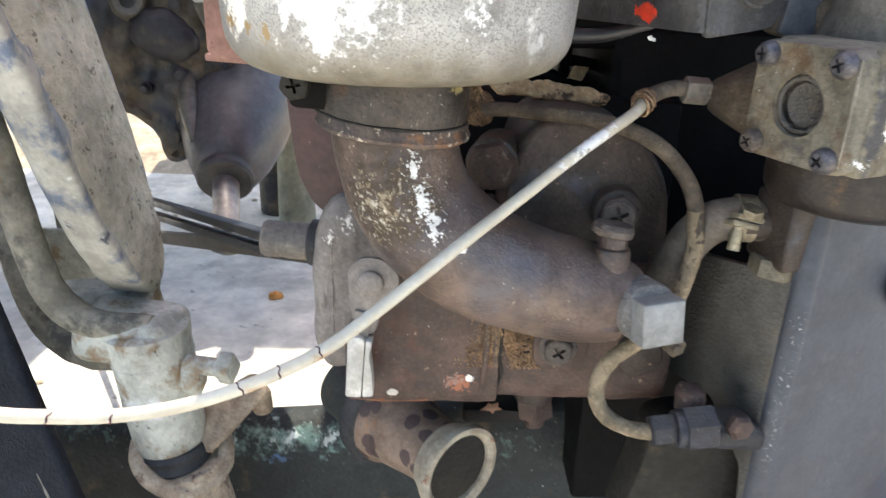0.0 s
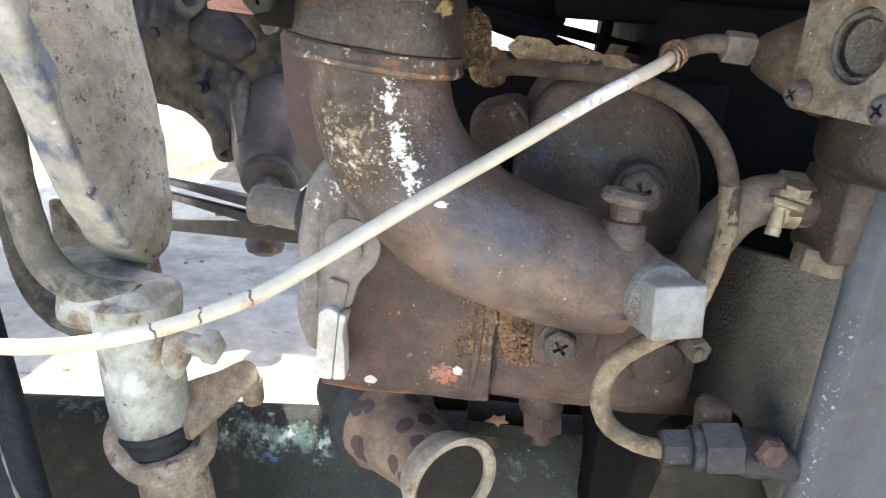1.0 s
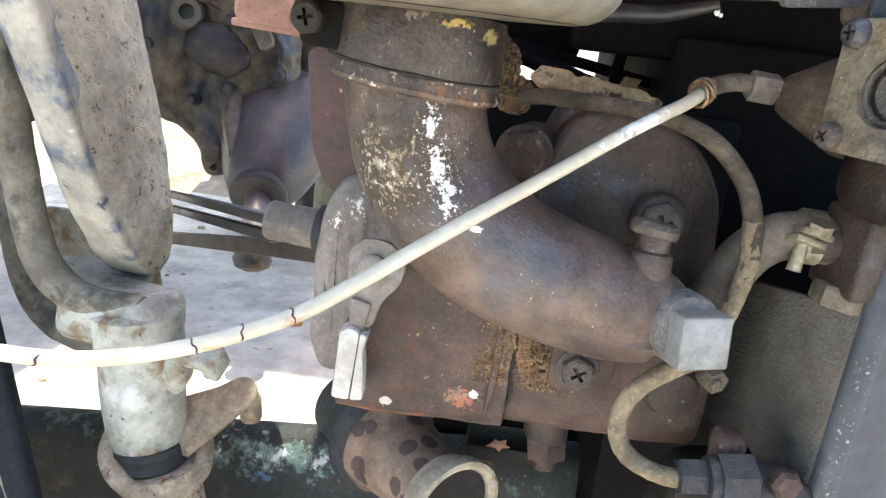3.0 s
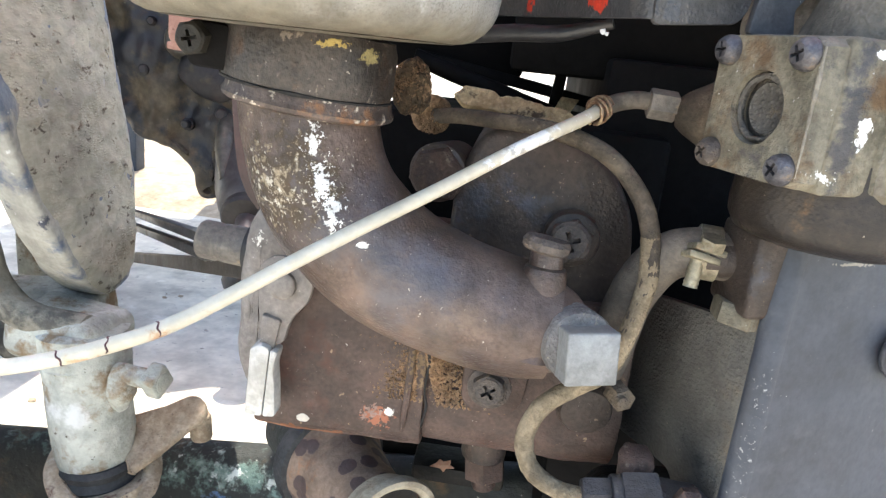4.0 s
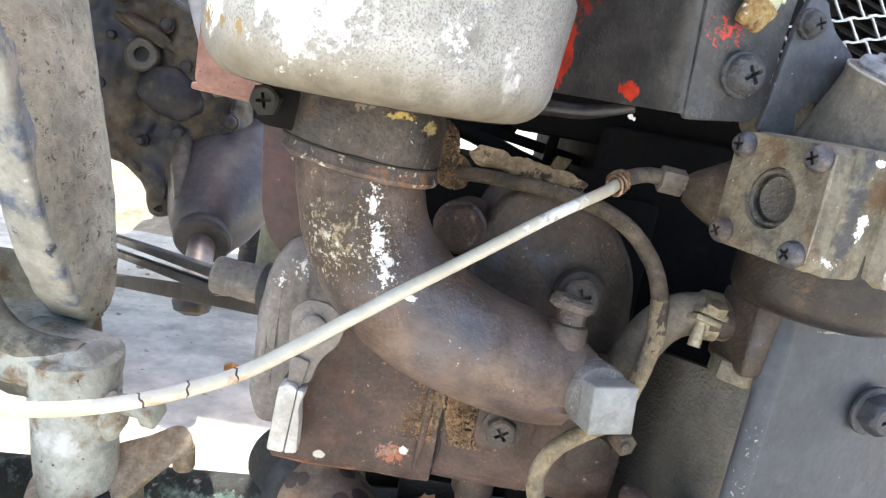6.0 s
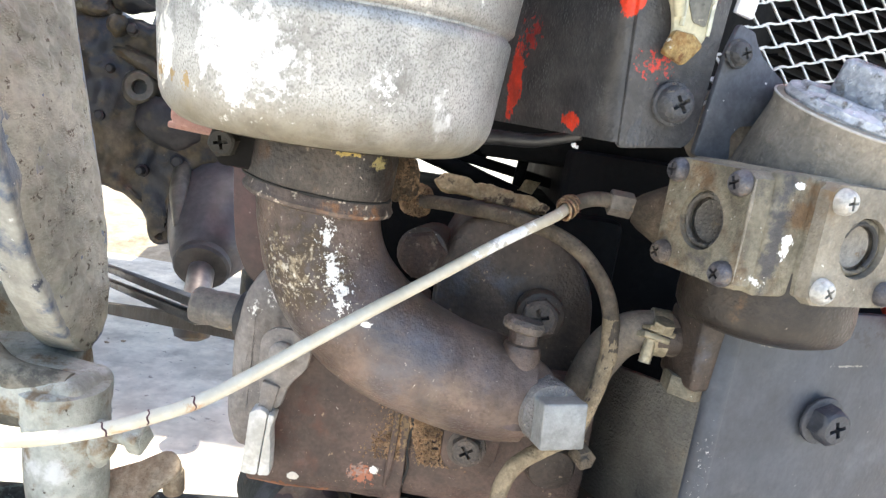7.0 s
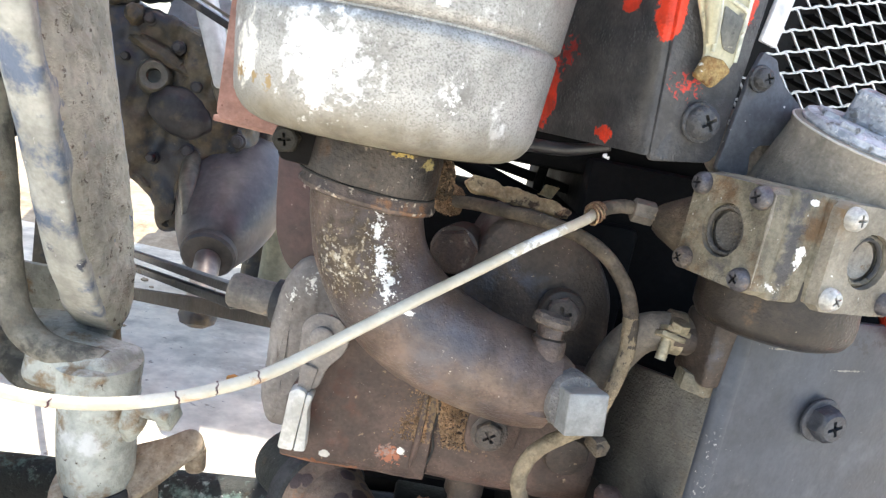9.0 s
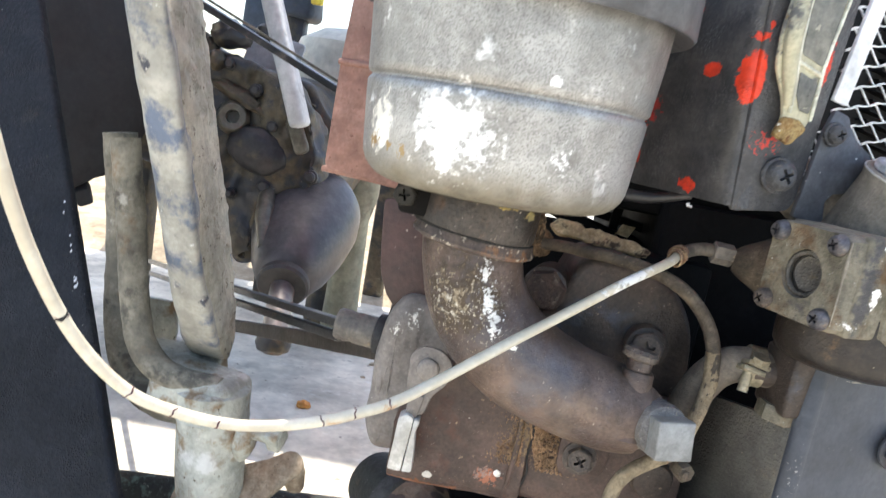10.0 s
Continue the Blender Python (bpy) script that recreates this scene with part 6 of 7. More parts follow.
o = [(0.476, 0.23), (0.470, 0.30), (0.472, 0.375), (0.482, 0.396), (0.495, 0.401), (0.508, 0.396), (0.512, 0.37), (0.512, 0.23)]
bm = prism(rounded([(a, b - 0.39) for a, b in o], 0.012, 5), 0.98, 0.002)
bm.transform(Matrix(((0, 0, 1, -0.55), (1, 0, 0, 0), (0, 1, 0, 0), (0, 0, 0, 1))))
bm.transform(Matrix.Translation((-0.1, 0, 0.396)) @ pose(0, 0, 0, 0, -5.0, 0) @ Matrix.Translation((0.1, 0, 0)))
part("beam", roughen(bm, 0.001, 40), M["beam"], beam)
for x, y, z, r in ((-0.30, 0.50, 0.372, 0.006), (-0.32, 0.51, 0.373, 0.004)):
    part("debris", moved(clod((r * 2, r, r * 0.7), 0.5, x * 10), Matrix.Translation((x, y, z))), M["leaf"], beam)
cup = thing("hub_cup", (-0.01, 0.41, 0.40), "rust-blotched flared steel cup with ochre rim on the axle", "hub cup")
A, B = Vector((-0.034, 0.440, 0.4420)), Vector((0.0185, 0.3765, 0.4440))
ax, L = axes(A, B - A), (B - A).length
part("seal_ring", moved(lathe([(0.034, -0.006), (0.0372, -0.004), (0.0380, 0.003), (0.0365, 0.008), (0.031, 0.0095)], 48), ax), M["black_rubber"], cup, "black rubber ring with pale dirt")
part("shoulder", moved(lathe([(0.0335, 0.006), (0.0328, 0.013), (0.0300, 0.019), (0.0285, 0.021)], 48), ax), M["cup"], cup)
part("barrel", roughen(moved(lathe([(0.0290, 0.016), (0.0278, 0.028), (0.0240, 0.048), (0.0228, 0.060), (0.0232, 0.066), (0.0245, L - 0.010)], 48), ax), 0.0004, 90), M["cup"], cup)
part("rim", moved(lathe([(0.0250, L - 0.016), (0.0272, L - 0.010), (0.0300, L - 0.005), (0.0312, L), (0.0304, L + 0.003), (0.0276, L + 0.0035), (0.0244, L + 0.001), (0.0232, L - 0.006), (0.0215, L - 0.03), (0.019, L - 0.032)], 48), ax), M["cup_rim"], cup, "thick ochre flared rim")
# Inner wall and floor share one near-black colour.
part("inner_wall", moved(lathe([(0.0236, L - 0.001), (0.0226, L - 0.006), (0.0208, L - 0.030), (0.001, L - 0.0315)], 40), ax), M["grime_shade"], cup, "dark inner wall and floor")
part("inner_nut", moved(joined(moved(rod(0.010, 0.008, 0.001, 6), Matrix.Translation((0, 0, L - 0.031))), moved(rod(0.005, 0.016, 0.001, 14), Matrix.Translation((0, 0, L - 0.031)))), ax), M["fitting"], cup, "dark nut and stud inside")
part("stem", moved(rod(0.026, 0.05, 0.002, 30), axes(A, A - B)), M["beam"], cup)

LEAF_AT = Vector((0.0420, 0.4300, 0.4550))
o = [(-0.008, -0.001), (-0.004, 0.0018), (-0.002, 0.0045), (0.0005, 0.0022), (0.005, 0.0035), (0.0045, 0.0005), (0.0075, -0.0010), (0.0025, -0.0018), (0.001, -0.0045), (-0.0015, -0.0018)]
single("dry_leaf", roughen(moved(prism(o, 0.0008, 0.0002, 1), axes(LEAF_AT, (0.1, -0.9, 0.4))), 0.0012, 120), M["leaf"], tuple(LEAF_AT), "curled brown dry leaf caught under the casting", "leaf")
part("leaf_ledge", roughen(moved(box(0.060, 0.030, 0.012, 0.003), Matrix.Translation(LEAF_AT + Vector((0.010, 0.018, -0.010)))), 0.0006, 80), M["grime_shade"], pump, "grimy ledge under the casting")

# ---- steering knuckle ----
knuckle = thing("steering_knuckle", (-0.185, 0.42, 0.35), "weathered pale cast steering knuckle with rust spots", "steering knuckle")
KT, KB = Vector((-0.1900, 0.4200, 0.515)), Vector((-0.1825, 0.4170, 0.4265))
kx = axes(KB, KT - KB)
part("barrel", roughen(moved(lathe([(0.0205, -0.002), (0.0228, 0.001), (0.0240, 0.012), (0.0252, 0.030), (0.0258, 0.045), (0.0264, 0.060), (0.0266, 0.075), (0.0262, 0.092), (0.022, 0.094)], 44), kx), 0.0018, 38), M["pale"], knuckle)
part("head", roughen(moved(box(0.068, 0.050, 0.032, 0.011, 5), Matrix.Translation((-0.2030, 0.427, 0.513)) @ pose(0, 0, 0, 0, 2, -8)), 0.0022, 40), M["pale"], knuckle)
part("upright", roughen(moved(prism(rounded([(-0.285, 0.490), (-0.285, 0.522), (-0.222, 0.527), (-0.206, 0.524), (-0.203, 0.506), (-0.206, 0.490)], 0.004), 0.030, 0.003, 3), Matrix.Translation((0, 0.486, 0)) @ pose(0, 0, 0, 90, 0, 0)), 0.0012, 45), M["pale"], knuckle, "pale upright web under the fork foot")
part("gusset", roughen(moved(prism(rounded([(-0.36, 0.440), (-0.36, 0.520), (-0.3010, 0.520), (-0.2980, 0.490), (-0.3060, 0.440)], 0.004), 0.006, 0.0012), Matrix.Translation((0, 0.598, 0)) @ pose(0, 0, 0, 90, 0, 0)), 0.0006, 60), M["pale"], knuckle, "pale plate behind the pipe")
part("seam", moved(lathe([(0.0260, 0), (0.0272, 0.0015), (0.0260, 0.003)], 40), axes(KB.lerp(KT, 0.80), KT - KB)), M["pale"], knuckle)
part("nub_neck", moved(rod(0.0062, 0.03, 0.001, 18), axes((-0.158, 0.408, 0.499), (1, -0.22, 0.02))), M["pale"], knuckle)
part("nub_bolt", moved(box(0.0165, 0.0165, 0.0105, 0.0022, 3), axes((-0.1345, 0.4028, 0.5000), (1, -0.22, 0.02)) @ pose(0, 0, 0, 0, 0, 30)), M["pale"], knuckle, "pale square bolt head")
part("side_boss", roughen(moved(clod((0.0085, 0.009, 0.016), 0.15, 5.0), Matrix.Translation((-0.1590, 0.407, 0.4900))), 0.0006, 120), M["pale"], knuckle)
part("boot", moved(lathe([(0.022, 0), (0.0245, 0.003), (0.0225, 0.008), (0.0245, 0.013), (0.022, 0.016)], 36), axes((-0.1800, 0.415, 0.4170), (-0.05, 0, 1))), M["black_rubber"], knuckle, "black rubber boot")
yoke = thing("steering_lever", (-0.17, 0.42, 0.40), "pale rusted ring lever round the lower shaft", "lever")
YN = Vector((0.30, -0.42, 0.86)).normalized()
ym = axes((-0.1740, 0.4120, 0.4265), YN, (1, 0.6, 0.6))
part("ring", roughen(moved(tube([(0.0305 * math.cos(a), 0.0285 * math.sin(a), 0) for a in [2 * math.pi * k / 16 for k in range(17)]], [0.0062], 14, 4), ym @ Matrix.Diagonal((1, 1, 0.62, 1))), 0.0008, 90), M["rust"], yoke)
o = [(-0.010, -0.0135), (0.012, -0.0115), (0.030, -0.0085), (0.040, -0.0082), (0.0445, -0.005), (0.0460, 0.0), (0.0445, 0.005), (0.040, 0.0078), (0.024, 0.0100), (0.006, 0.0150), (-0.010, 0.0175)]
LA, LW, LN = Vector((-0.1585, 0.4260, 0.4370)), Vector((0.72, 0.50, 0.46)).normalized(), Vector((-0.05, -0.60, 0.80))
LV = LN.cross(LW).normalized()
LN = LW.cross(LV)
lm = Matrix(((LW.x, LV.x, LN.x, LA.x), (LW.y, LV.y, LN.y, LA.y), (LW.z, LV.z, LN.z, LA.z), (0, 0, 0, 1)))
part("arm", roughen(moved(prism(rounded([(1.08 * a, 1.35 * b) for a, b in o], 0.003, 4), 0.0070, 0.0024, 3), lm), 0.0006, 90), M["rust"], yoke)
part("pin", moved(rod(0.0075, 0.020, 0.003, 18), axes((-0.1270, 0.449, 0.4540), (0.05, 0.05, -1))), M["rust"], yoke)
part("shaft", roughen(moved(lathe([(0.0215, 0), (0.0225, 0.03), (0.0225, 0.13)], 36), axes((-0.1690, 0.408, 0.4180), (0.18, -0.05, -0.98))), 0.0005, 60), M["rust"], yoke, "rust-stained pale shaft")

# ---- leg plate, bent pipe, post ----
leg = thing("fork_leg", LEG_AT, "thick mud-caked fork leg with a rounded foot", "fork leg")
Z_LEG = (0.505, 0.52, 0.545, 0.57, 0.60, 0.64, 0.68, 0.72, 0.76, 0.90)
CORNER = ((-0.176, 0.403), (-0.178, 0.401), (-0.1825, 0.397), (-0.1868, 0.393), (-0.1916, 0.3867), (-0.1955, 0.3720), (-0.1990, 0.3580), (-0.2020, 0.3430), (-0.2050, 0.3280), (-0.2160, 0.2760))
FRONT_L = tuple((x - 0.028, y + 0.004) for x, y in CORNER)
BACK = ((-0.222, 0.552), (-0.228, 0.563), (-0.240, 0.582), (-0.253, 0.602), (-0.268, 0.622), (-0.287, 0.643), (-0.306, 0.663), (-0.325, 0.684), (-0.343, 0.704), (-0.410, 0.775))


def at_height(table, z):
    x, y = (float(np.interp(z, Z_LEG, [p[k] for p in table])) for k in (0, 1))
    return Vector((x, y))


def leg_section(z):
    """The outline of the leg at a height, drawn in towards the rounded foot."""
    f, c, b = at_height(FRONT_L, z), at_height(CORNER, z), at_height(BACK, z)
    g = b + Vector((-0.05 if z > 0.55 else -0.05 + 0.4 * (0.55 - z), 0.004))
    s = 0.52 * (1 - math.sqrt(max(0.0, 1 - (max(0.0, 0.612 - z) / 0.0905) ** 2)))  # the front edge sweeps back to the foot
    e = 0.26 * (1 - math.sqrt(max(0.0, 1 - (max(0.0, 0.588 - z) / 0.0668) ** 2)))
    run, inner = b - c, g - f
    return [f + inner * s, c + run * s, b - run * e, g - inner * e]


bm = bmesh.new()
rings = []
for i in range(60):
    z = 0.5212 + (0.90 - 0.5212) * (i / 59) ** 1.8
    rings.append([bm.verts.new((x, y, z)) for x, y in rounded(leg_section(z), 0.010, 6)])
for a, b in zip(rings, rings[1:]):
    for k in range(len(a)):
        bm.faces.new((a[k], a[(k + 1) % len(a)], b[(k + 1) % len(b)], b[k]))
bm.faces.new(rings[0][::-1])
bm.faces.new(rings[-1])
part("core", roughen(bm, 0.0014, 42), M["leg_edge"], leg, "blue-grey painted edge smeared with mud", angle=70)
bm = bmesh.new()
grid = []
for i in range(150):
    z = 0.526 + (0.895 - 0.526) * i / 149
    f, c, b, g = leg_section(z)
    out = Vector((0.947, 0.32))
    row = []
    for k in range(81):
        u = 0.035 + 0.935 * k / 80
        q = c + (b - c) * u
        p = Vector((q.x, q.y, z))
        rise = 1 - abs(2 * k / 80 - 1) ** 8
        w = Vector((p.x * 0.6, p.y * 0.33, p.z))
        n = noise.noise(w * 45) * 0.0012 + noise.noise(w * 150 + Vector((3, 0, 0))) * 0.0012 + noise.noise(w * 330) * 0.0008 + max(0, noise.noise(w * 75 + Vector((9, 0, 0))) - 0.15) * 0.0060 - max(0, noise.noise(w * 210 + Vector((5, 2, 0))) - 0.22) * 0.0040
        q = q + out * (-0.0006 + 0.0026 * rise + n * rise)
        row.append(bm.verts.new((q.x, q.y, z)))
    grid.append(row)
for a, b in zip(grid, grid[1:]):
    for k in range(80):
        bm.faces.new((a[k], a[k + 1], b[k + 1], b[k]))
part("mud_face", bm, M["leg_mud"], leg, "broad face caked with dry mud", angle=70)
bent = thing("bent_pipe", (-0.24, 0.42, 0.52), "mud-splashed steel pipe bent down to the knuckle", "pipe")
part("pipe", roughen(tube([(-0.2815, 0.43, 0.690), (-0.276, 0.429, 0.66), (-0.270, 0.428, 0.63), (-0.260, 0.424, 0.575), (-0.246, 0.418, 0.540), (-0.222, 0.414, 0.524), (-0.185, 0.414, 0.520)], [0.0105], 24, 8, 0.05), 0.0005, 80), M["pipe_mud"], bent)
part("rear_pipe", roughen(tube([(-0.3020, 0.46, 0.690), (-0.296, 0.46, 0.65), (-0.290, 0.458, 0.60), (-0.282, 0.45, 0.545), (-0.265, 0.44, 0.508), (-0.235, 0.43, 0.495), (-0.20, 0.425, 0.498)], [0.0125], 24, 8, 0.05), 0.0005, 80), M["pipe_mud"], bent)
post = thing("frame_post", (-0.27, 0.36, 0.25), "charcoal painted slanted frame post with scratches", "post")
SLOPE = Matrix(((1, 0, 0, -0.0115), (0, 1, 0.61, 0.31 - 0.61 * 0.4), (0, 0, 1, 0), (0, 0, 0, 1)))  # the post leans away with its height
o = [(-0.66, 0.92), (-0.509, 0.92), (-0.430, 0.80), (-0.365, 0.70), (-0.2993, 0.60), (-0.2338, 0.50), (-0.1683, 0.40), (-0.1028, 0.30), (-0.070, 0.25), (-0.62, 0.25)]
bm = moved(prism(rounded(o, 0.008, 4), 0.010, 0.003, 3), Matrix.Translation((0, 0.010, 0)) @ pose(0, 0, 0, 90, 0, 0))
part("channel", moved(bm, SLOPE), M["post"], post)
part("weld", roughen(moved(tube([(-0.224, 0.0, 0.459), (-0.207, 0.0, 0.437), (-0.190, 0.0, 0.424)], [0.0003, 0.0007, 0.0004], 8, 8, 0.9), SLOPE), 0.0005, 300), M["pipe_mud"], post, "scraped white weld line")
random.seed(21)
for k in range(11):
    z = 0.565 + random.uniform(0, 0.075)
    r = random.uniform(0.0004, 0.0011)
    part("paint_chip", moved(clod((r * 0.8, 0.0004, r * random.uniform(1.0, 2.2)), 0.6, k * 1.7, 2), SLOPE @ Matrix.Translation((-0.2993 - 0.655 * (z - 0.60) - random.uniform(0.004, 0.0075), -0.0001, z))), M["strip"], post, "white chip near the edge")

# ---- far machine: gear case ----
case = thing("gear_case", (-0.42, 1.22, 0.35), "oily brown gear case of a neighbouring machine with cone and shaft", "gear case")
o = [(-0.67, 0.80), (-0.55, 0.792), (-0.475, 0.775), (-0.405, 0.755), (-0.372, 0.712), (-0.340, 0.63), (-0.342, 0.565), (-0.425, 0.535), (-0.436, 0.47), (-0.440, 0.425), (-0.462, 0.412), (-0.500, 0.462), (-0.545, 0.500), (-0.60, 0.505), (-0.67, 0.60)]
part("housing", roughen(roughen(dense(moved(prism(rounded(o, 0.02, 4), 0.09, 0.014, 3), Matrix.Translation((0, 1.320, 0)) @ pose(0, 0, 0, 90, 0, 0)), 0.010), 0.022, 13), 0.006, 45), M["gear"], case)
o = [(-0.86, 0.80), (-0.86, 0.58), (-0.57, 0.515), (-0.50, 0.505), (-0.42, 0.52), (-0.33, 0.54), (-0.31, 0.66), (-0.40, 0.76)]
part("rear_casting", roughen(dense(moved(prism(rounded(o, 0.02, 4), 0.24, 0.012, 3), Matrix.Translation((0, 1.57, 0)) @ pose(0, 0, 0, 90, 0, 0)), 0.02), 0.025, 9), M["gear"], case, "dark mottled casting")
part("round_cover", roughen(moved(clod((0.058, 0.026, 0.042), 0.10, 7.0, 4), Matrix.Translation((-0.458, 1.228, 0.624)) @ pose(0, 0, 0, 0, 14, 0)), 0.002, 40), M["oily"], case, "black oily bulged cover")
part("boss", roughen(moved(lathe([(0.034, -0.004), (0.030, 0.014), (0.025, 0.028), (0.0225, 0.030), (0.0125, 0.029), (0.0115, 0.010)], 28), axes((-0.512, 1.240, 0.675), (0.25, -0.96, 0.1))), 0.0012, 40), M["gear_pale"], case, "greasy bored boss")
part("shelf", roughen(moved(clod((0.062, 0.020, 0.016), 0.25, 2.0, 4), Matrix.Translation((-0.505, 1.236, 0.716)) @ pose(0, 0, 0, 0, 24, 0)), 0.003, 30), M["gear"], case)
part("slot_boss", roughen(moved(prism(rounded([(-0.014, -0.036), (0.014, -0.036), (0.014, 0.036), (-0.014, 0.036)], 0.012, 5), 0.022, 0.005, 3), axes((-0.388, 1.242, 0.664), (0.1, -0.99, 0.05)) @ pose(0, 0, 0, 0, 0, 24)), 0.0015, 40), M["gear_pale"], case, "greasy long lug")
for x, z, r in ((-0.474, 0.731, 0.010), (-0.434, 0.671, 0.011), (-0.527, 0.770, 0.010), (-0.560, 0.700, 0.009), (-0.575, 0.62, 0.010), (-0.437, 0.560, 0.012), (-0.352, 0.592, 0.011), (-0.50, 0.535, 0.009)):
    part("bolt", roughen(moved(lathe([(r * 1.3, -0.004), (r * 1.25, 0.004), (r * 0.95, 0.006), (r * 0.9, 0.014), (r * 0.6, 0.017)], 10), axes((x, 1.232, z), (0.05, -0.99, 0.05))), 0.0012, 70), M["oily"], case)
for x, y, z, sx, sz, seed in ((-0.545, 1.26, 0.822, 0.040, 0.026, 1.0), (-0.475, 1.28, 0.835, 0.035, 0.020, 3.0), (-0.60, 1.25, 0.80, 0.035, 0.022, 5.0), (-0.548, 1.22, 0.772, 0.014, 0.018, 8.0)):
    part("lump", roughen(moved(clod((sx, 0.03, sz), 0.25, seed, 3), Matrix.Translation((x, y, z))), 0.003, 30), M["gear"], case, "rust-brown lump of casting")
GA, GB = Vector((-0.374, 1.360, 0.515)), Vector((-0.347, 1.130, 0.413))
part("cone", roughen(moved(lathe([(0.070, -0.030), (0.094, -0.010), (0.102, 0.020), (0.103, 0.060), (0.094, 0.120), (0.074, 0.190), (0.056, 0.236), (0.046, 0.249), (0.040, 0.252)], 48), axes(GA, GB - GA)), 0.004, 16), M["cone"], case, "greasy grey cone")
part("cone_web", roughen(tube([(-0.435, 1.262, 0.570), (-0.418, 1.195, 0.520), (-0.398, 1.150, 0.462)], [0.013, 0.017, 0.010], 14, 6), 0.002, 30), M["gear_pale"], case, "pale worn rib on the cone")
part("cone_lug", roughen(moved(clod((0.024, 0.022, 0.026), 0.2, 4.0), Matrix.Translation((-0.300, 1.230, 0.470))), 0.003, 30), M["gear"], case, "dark lug beside the cone")
part("shaft_end", roughen(moved(lathe([(0.012, 0), (0.026, 0.006), (0.030, 0.020), (0.026, 0.032), (0.012, 0.038)], 20), axes((-0.3285, 1.054, 0.348), (0.05, -0.25, -1))), 0.002, 40), M["gear"], case, "rusty knuckle on the shaft end")
part("seal", moved(lathe([(0.042, -0.004), (0.046, 0.004), (0.046, 0.016), (0.042, 0.021), (0.026, 0.022)], 36), axes(GB - (GB - GA).normalized() * 0.006, GB - GA)), M["oily"], case, "dark oily seal")
part("rear_column", roughen(moved(lathe([(0.044, 0.0), (0.040, 0.15), (0.036, 0.32), (0.050, 0.38), (0.050, 0.42)], 24), Matrix.Translation((-0.330, 1.60, GROUND))), 0.003, 14), M["column"], case, "pale greenish column behind the cone")
part("output_shaft", moved(rod(0.0215, 0.105, 0.003, 24), axes(GB, (0.17, -0.76, -0.65))), M["shaft_steel"], case, "pale worn steel shaft")
part("stand", moved(box(0.06, 0.06, 0.46, 0.006), Matrix.Translation((-0.825, 1.535, GROUND + 0.23))), M["gear"], case)
# Unseen roof on posts, added to cast shade on the slab and gear case.
part("shade_deck", moved(box(1.75, 0.95, 0.04, 0.012), Matrix.Translation((-0.42, 1.975, 2.20))), M["dark_blue"], case, "unseen dark blue roof added to shade the yard")
for x in (0.40, -1.22):
    part("shade_deck_post", moved(box(0.06, 0.06, 2.03, 0.006), Matrix.Translation((x, 2.36, GROUND + 1.015))), M["dark_blue"], case)
arm = thing("grey_arm", (-0.42, 1.20, 0.58), "pale grey painted lift arm beside the gear case", "arm")
a, b = Vector((-0.475, 1.19, 0.95)), Vector((-0.372, 1.19, 0.682))
part("arm", roughen(moved(box(0.05, 0.03, (b - a).length, 0.008, 3), axes((a + b) / 2, b - a)), 0.002, 20), M["grey_arm"], arm)
part("guard", roughen(moved(prism(rounded([(-0.57, 0.775), (-0.455, 0.765), (-0.440, 0.835), (-0.55, 0.85)], 0.012), 0.01, 0.002), Matrix.Translation((0, 1.40, 0)) @ pose(0, 0, 0, 90, 0, 0)), 0.002, 12), M["grey_arm"], arm, "pale grey guard sheet")
a, b = Vector((-0.46, 0.80, 0.849)), Vector((-0.10, 0.80, 0.705))
part("bar", moved(box(0.022, 0.008, (b - a).length, 0.001), axes((a + b) / 2, b - a)), M["blackbar"], arm, "dark flat steel bar")
part("worn_edge", moved(box(0.006, 0.003, (b - a).length * 0.98, 0.0008), axes((a + b) / 2 + Vector((0.004, -0.0055, 0.008)), b - a)), M["pipe_mud"], arm)
drum = thing("cream_drum", (-0.40, 1.70, 0.7), "cream painted rounded drum further back", "drum")
part("shell", moved(lathe([(0.16, -0.10), (0.165, 0.02), (0.150, 0.07), (0.10, 0.10), (0.03, 0.112)], 40), Matrix.Translation((-0.395, 1.72, 0.800))), M["cream"], drum)
part("stand", moved(rod(0.05, 0.58, 0.004), Matrix.Translation((-0.395, 1.72, GROUND))), M["gear"], drum)
wheel = thing("tractor_wheel", (-0.93, 1.02, GROUND), "dark tractor tyre seen past the post", "wheel")
part("tyre", moved(lathe([(0.16, -0.07), (0.27, -0.085), (0.315, -0.07), (0.33, -0.03), (0.33, 0.03), (0.315, 0.07), (0.27, 0.085), (0.16, 0.07)], 56), axes((-0.86, 1.02, 0.80), (0.85, -0.5, 0.1))), M["tyre"], wheel)
for k in range(22):
    m = axes((-0.86, 1.02, 0.80), (0.85, -0.5, 0.1)) @ pose(0, 0, 0, 0, 0, k * 360 / 22)
    for sgn in (-1, 1):
        part("lug", moved(box(0.030, 0.026, 0.095, 0.006), m @ pose(0.335, 0.02 * sgn, 0.038 * sgn, 28 * sgn, 0, 0)), M["tyre"], wheel)
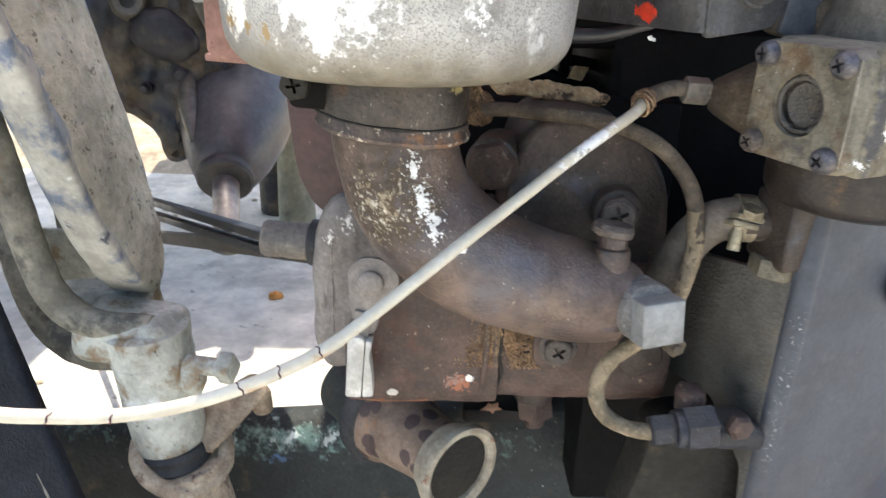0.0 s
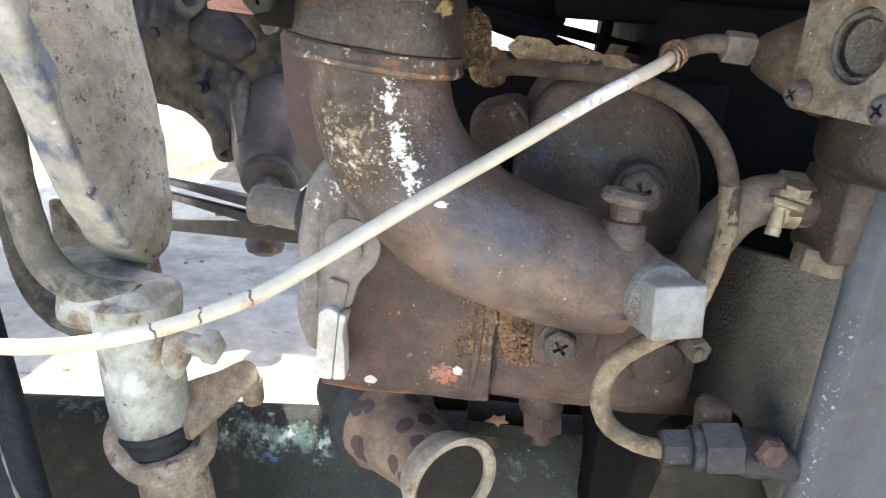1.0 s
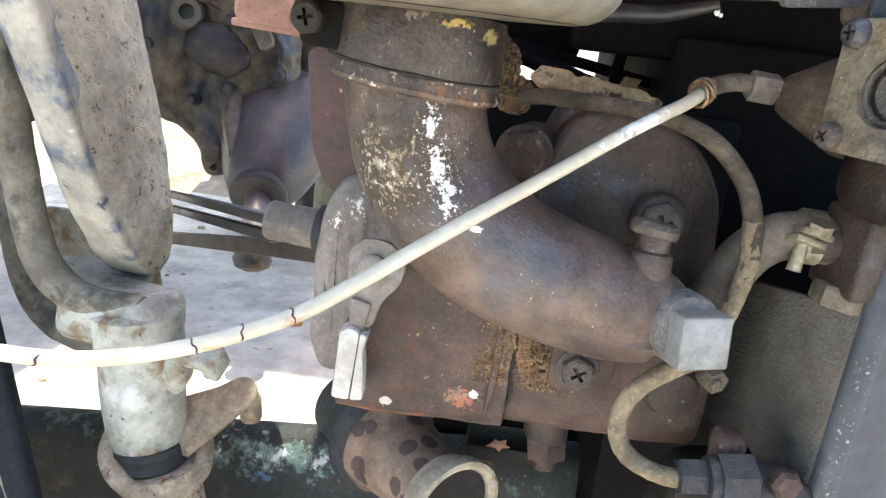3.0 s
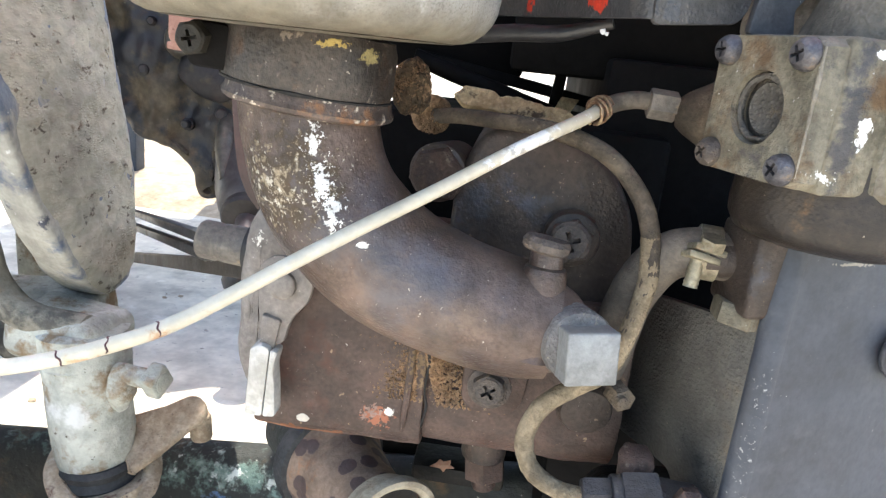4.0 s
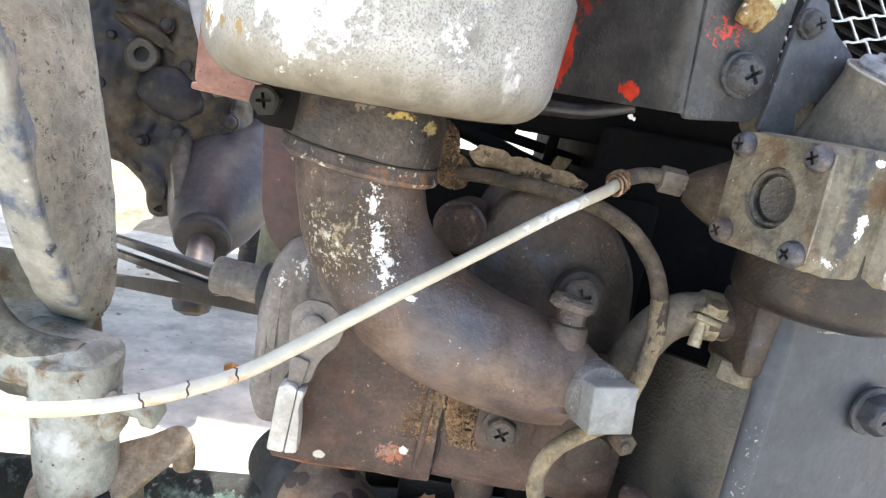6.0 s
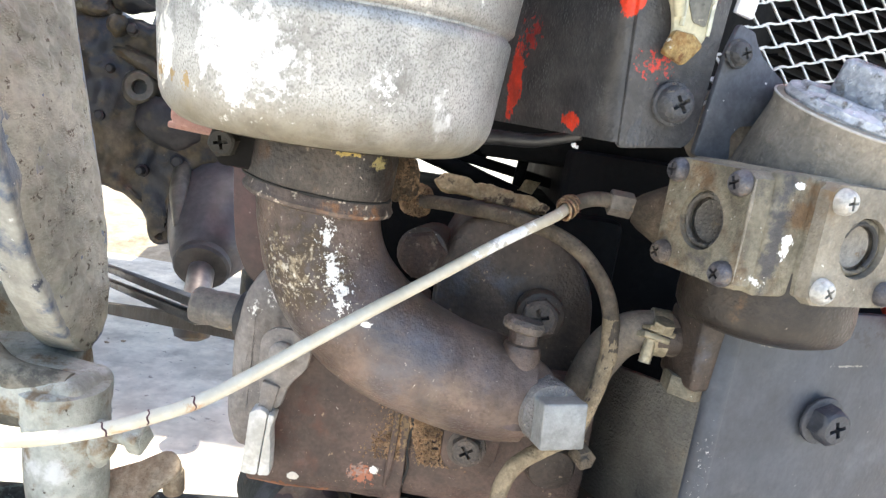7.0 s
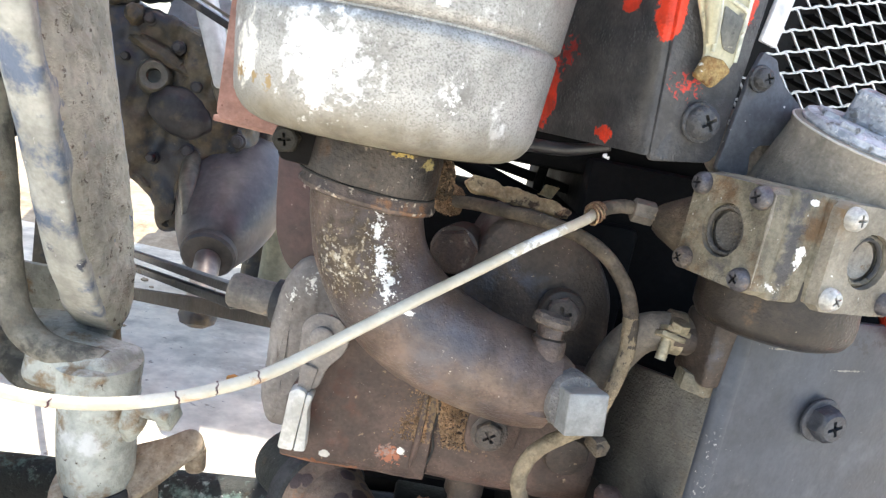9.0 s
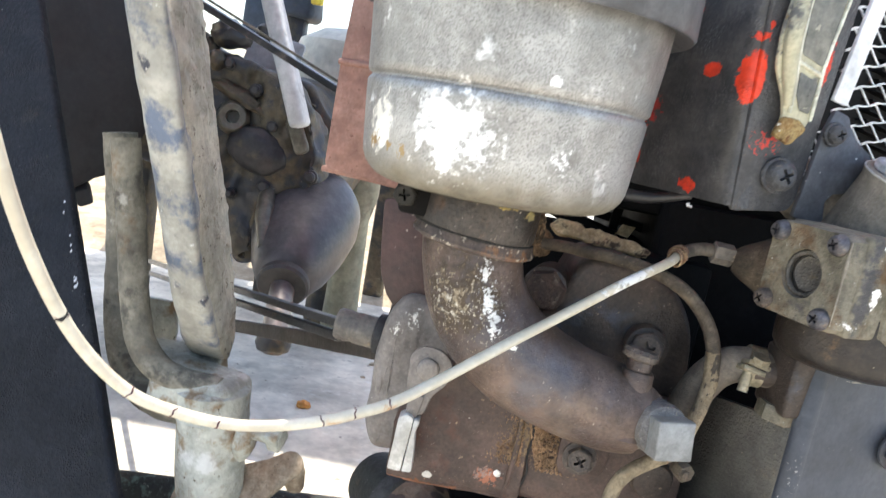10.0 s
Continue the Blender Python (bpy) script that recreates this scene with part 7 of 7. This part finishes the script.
part("rim", moved(lathe([(0.155, -0.05), (0.165, -0.06), (0.165, 0.05), (0.13, 0.03), (0.05, 0.035)], 40), axes((-0.86, 1.02, 0.80), (0.85, -0.5, 0.1))), M["gear"], wheel)
# Unseen mudguard and stay, added to keep sun off the tyre.
part("shade_fender", moved(box(0.62, 0.62, 0.03, 0.01), Matrix.Translation((-0.98, 1.06, 1.19))), M["dark_blue"], wheel, "unseen dark blue mudguard added to shade the tyre")
part("shade_fender_stay", moved(box(0.05, 0.05, 0.60, 0.006), Matrix.Translation((-1.24, 1.10, 0.89))), M["dark_blue"], wheel)
part("axle_stand", moved(box(0.10, 0.10, 0.65, 0.01), Matrix.Translation((-0.98, 1.06, GROUND + 0.325))), M["void"], wheel)
for k, (x, y, z, s) in enumerate(((-0.62, 1.9, 0.99, 0.10), (-0.80, 2.2, 0.92, 0.14), (-0.33, 2.1, 1.0, 0.12))):
    crate = thing("machine_part", (x, y, z), "blurred dark machine part in the yard behind", "machine part", "yard clutter")
    part("lump", roughen(moved(box(s, s, s * 1.2, s * 0.15, 3), Matrix.Translation((x, y, z))), 0.01, 9), M["dark_blue"], crate)
    part("leg", moved(box(s * 0.5, s * 0.5, z - GROUND, 0.01), Matrix.Translation((x, y, (z + GROUND) / 2))), M["gear"], crate)
single("yellow_bracket", moved(box(0.03, 0.02, 0.035, 0.004), Matrix.Translation((-0.555, 1.83, 0.985))), M["yellow"], (-0.555, 1.83, 0.985), "small yellow painted bracket in the yard behind", "bracket")

# ---- litter ----
single("orange_pebble", moved(clod((0.014, 0.011, 0.008), 0.3, 1.0), Matrix.Translation((-0.30, 1.215, GROUND + 0.006))), M["orange"], (-0.30, 1.215, GROUND), "small orange pebble on the concrete", "pebble")
random.seed(12)
for k in range(16):
    x, y = random.uniform(-0.7, 0.1), random.uniform(0.9, 2.0)
    s = random.uniform(0.004, 0.010)
    single("pebble", moved(clod((s, s * 0.8, s * 0.5), 0.35, k * 1.3, 2), Matrix.Translation((x, y, GROUND + s * 0.3))), M["sand"], (x, y, GROUND), "small tan pebble on the concrete", "pebble", "litter on the concrete")
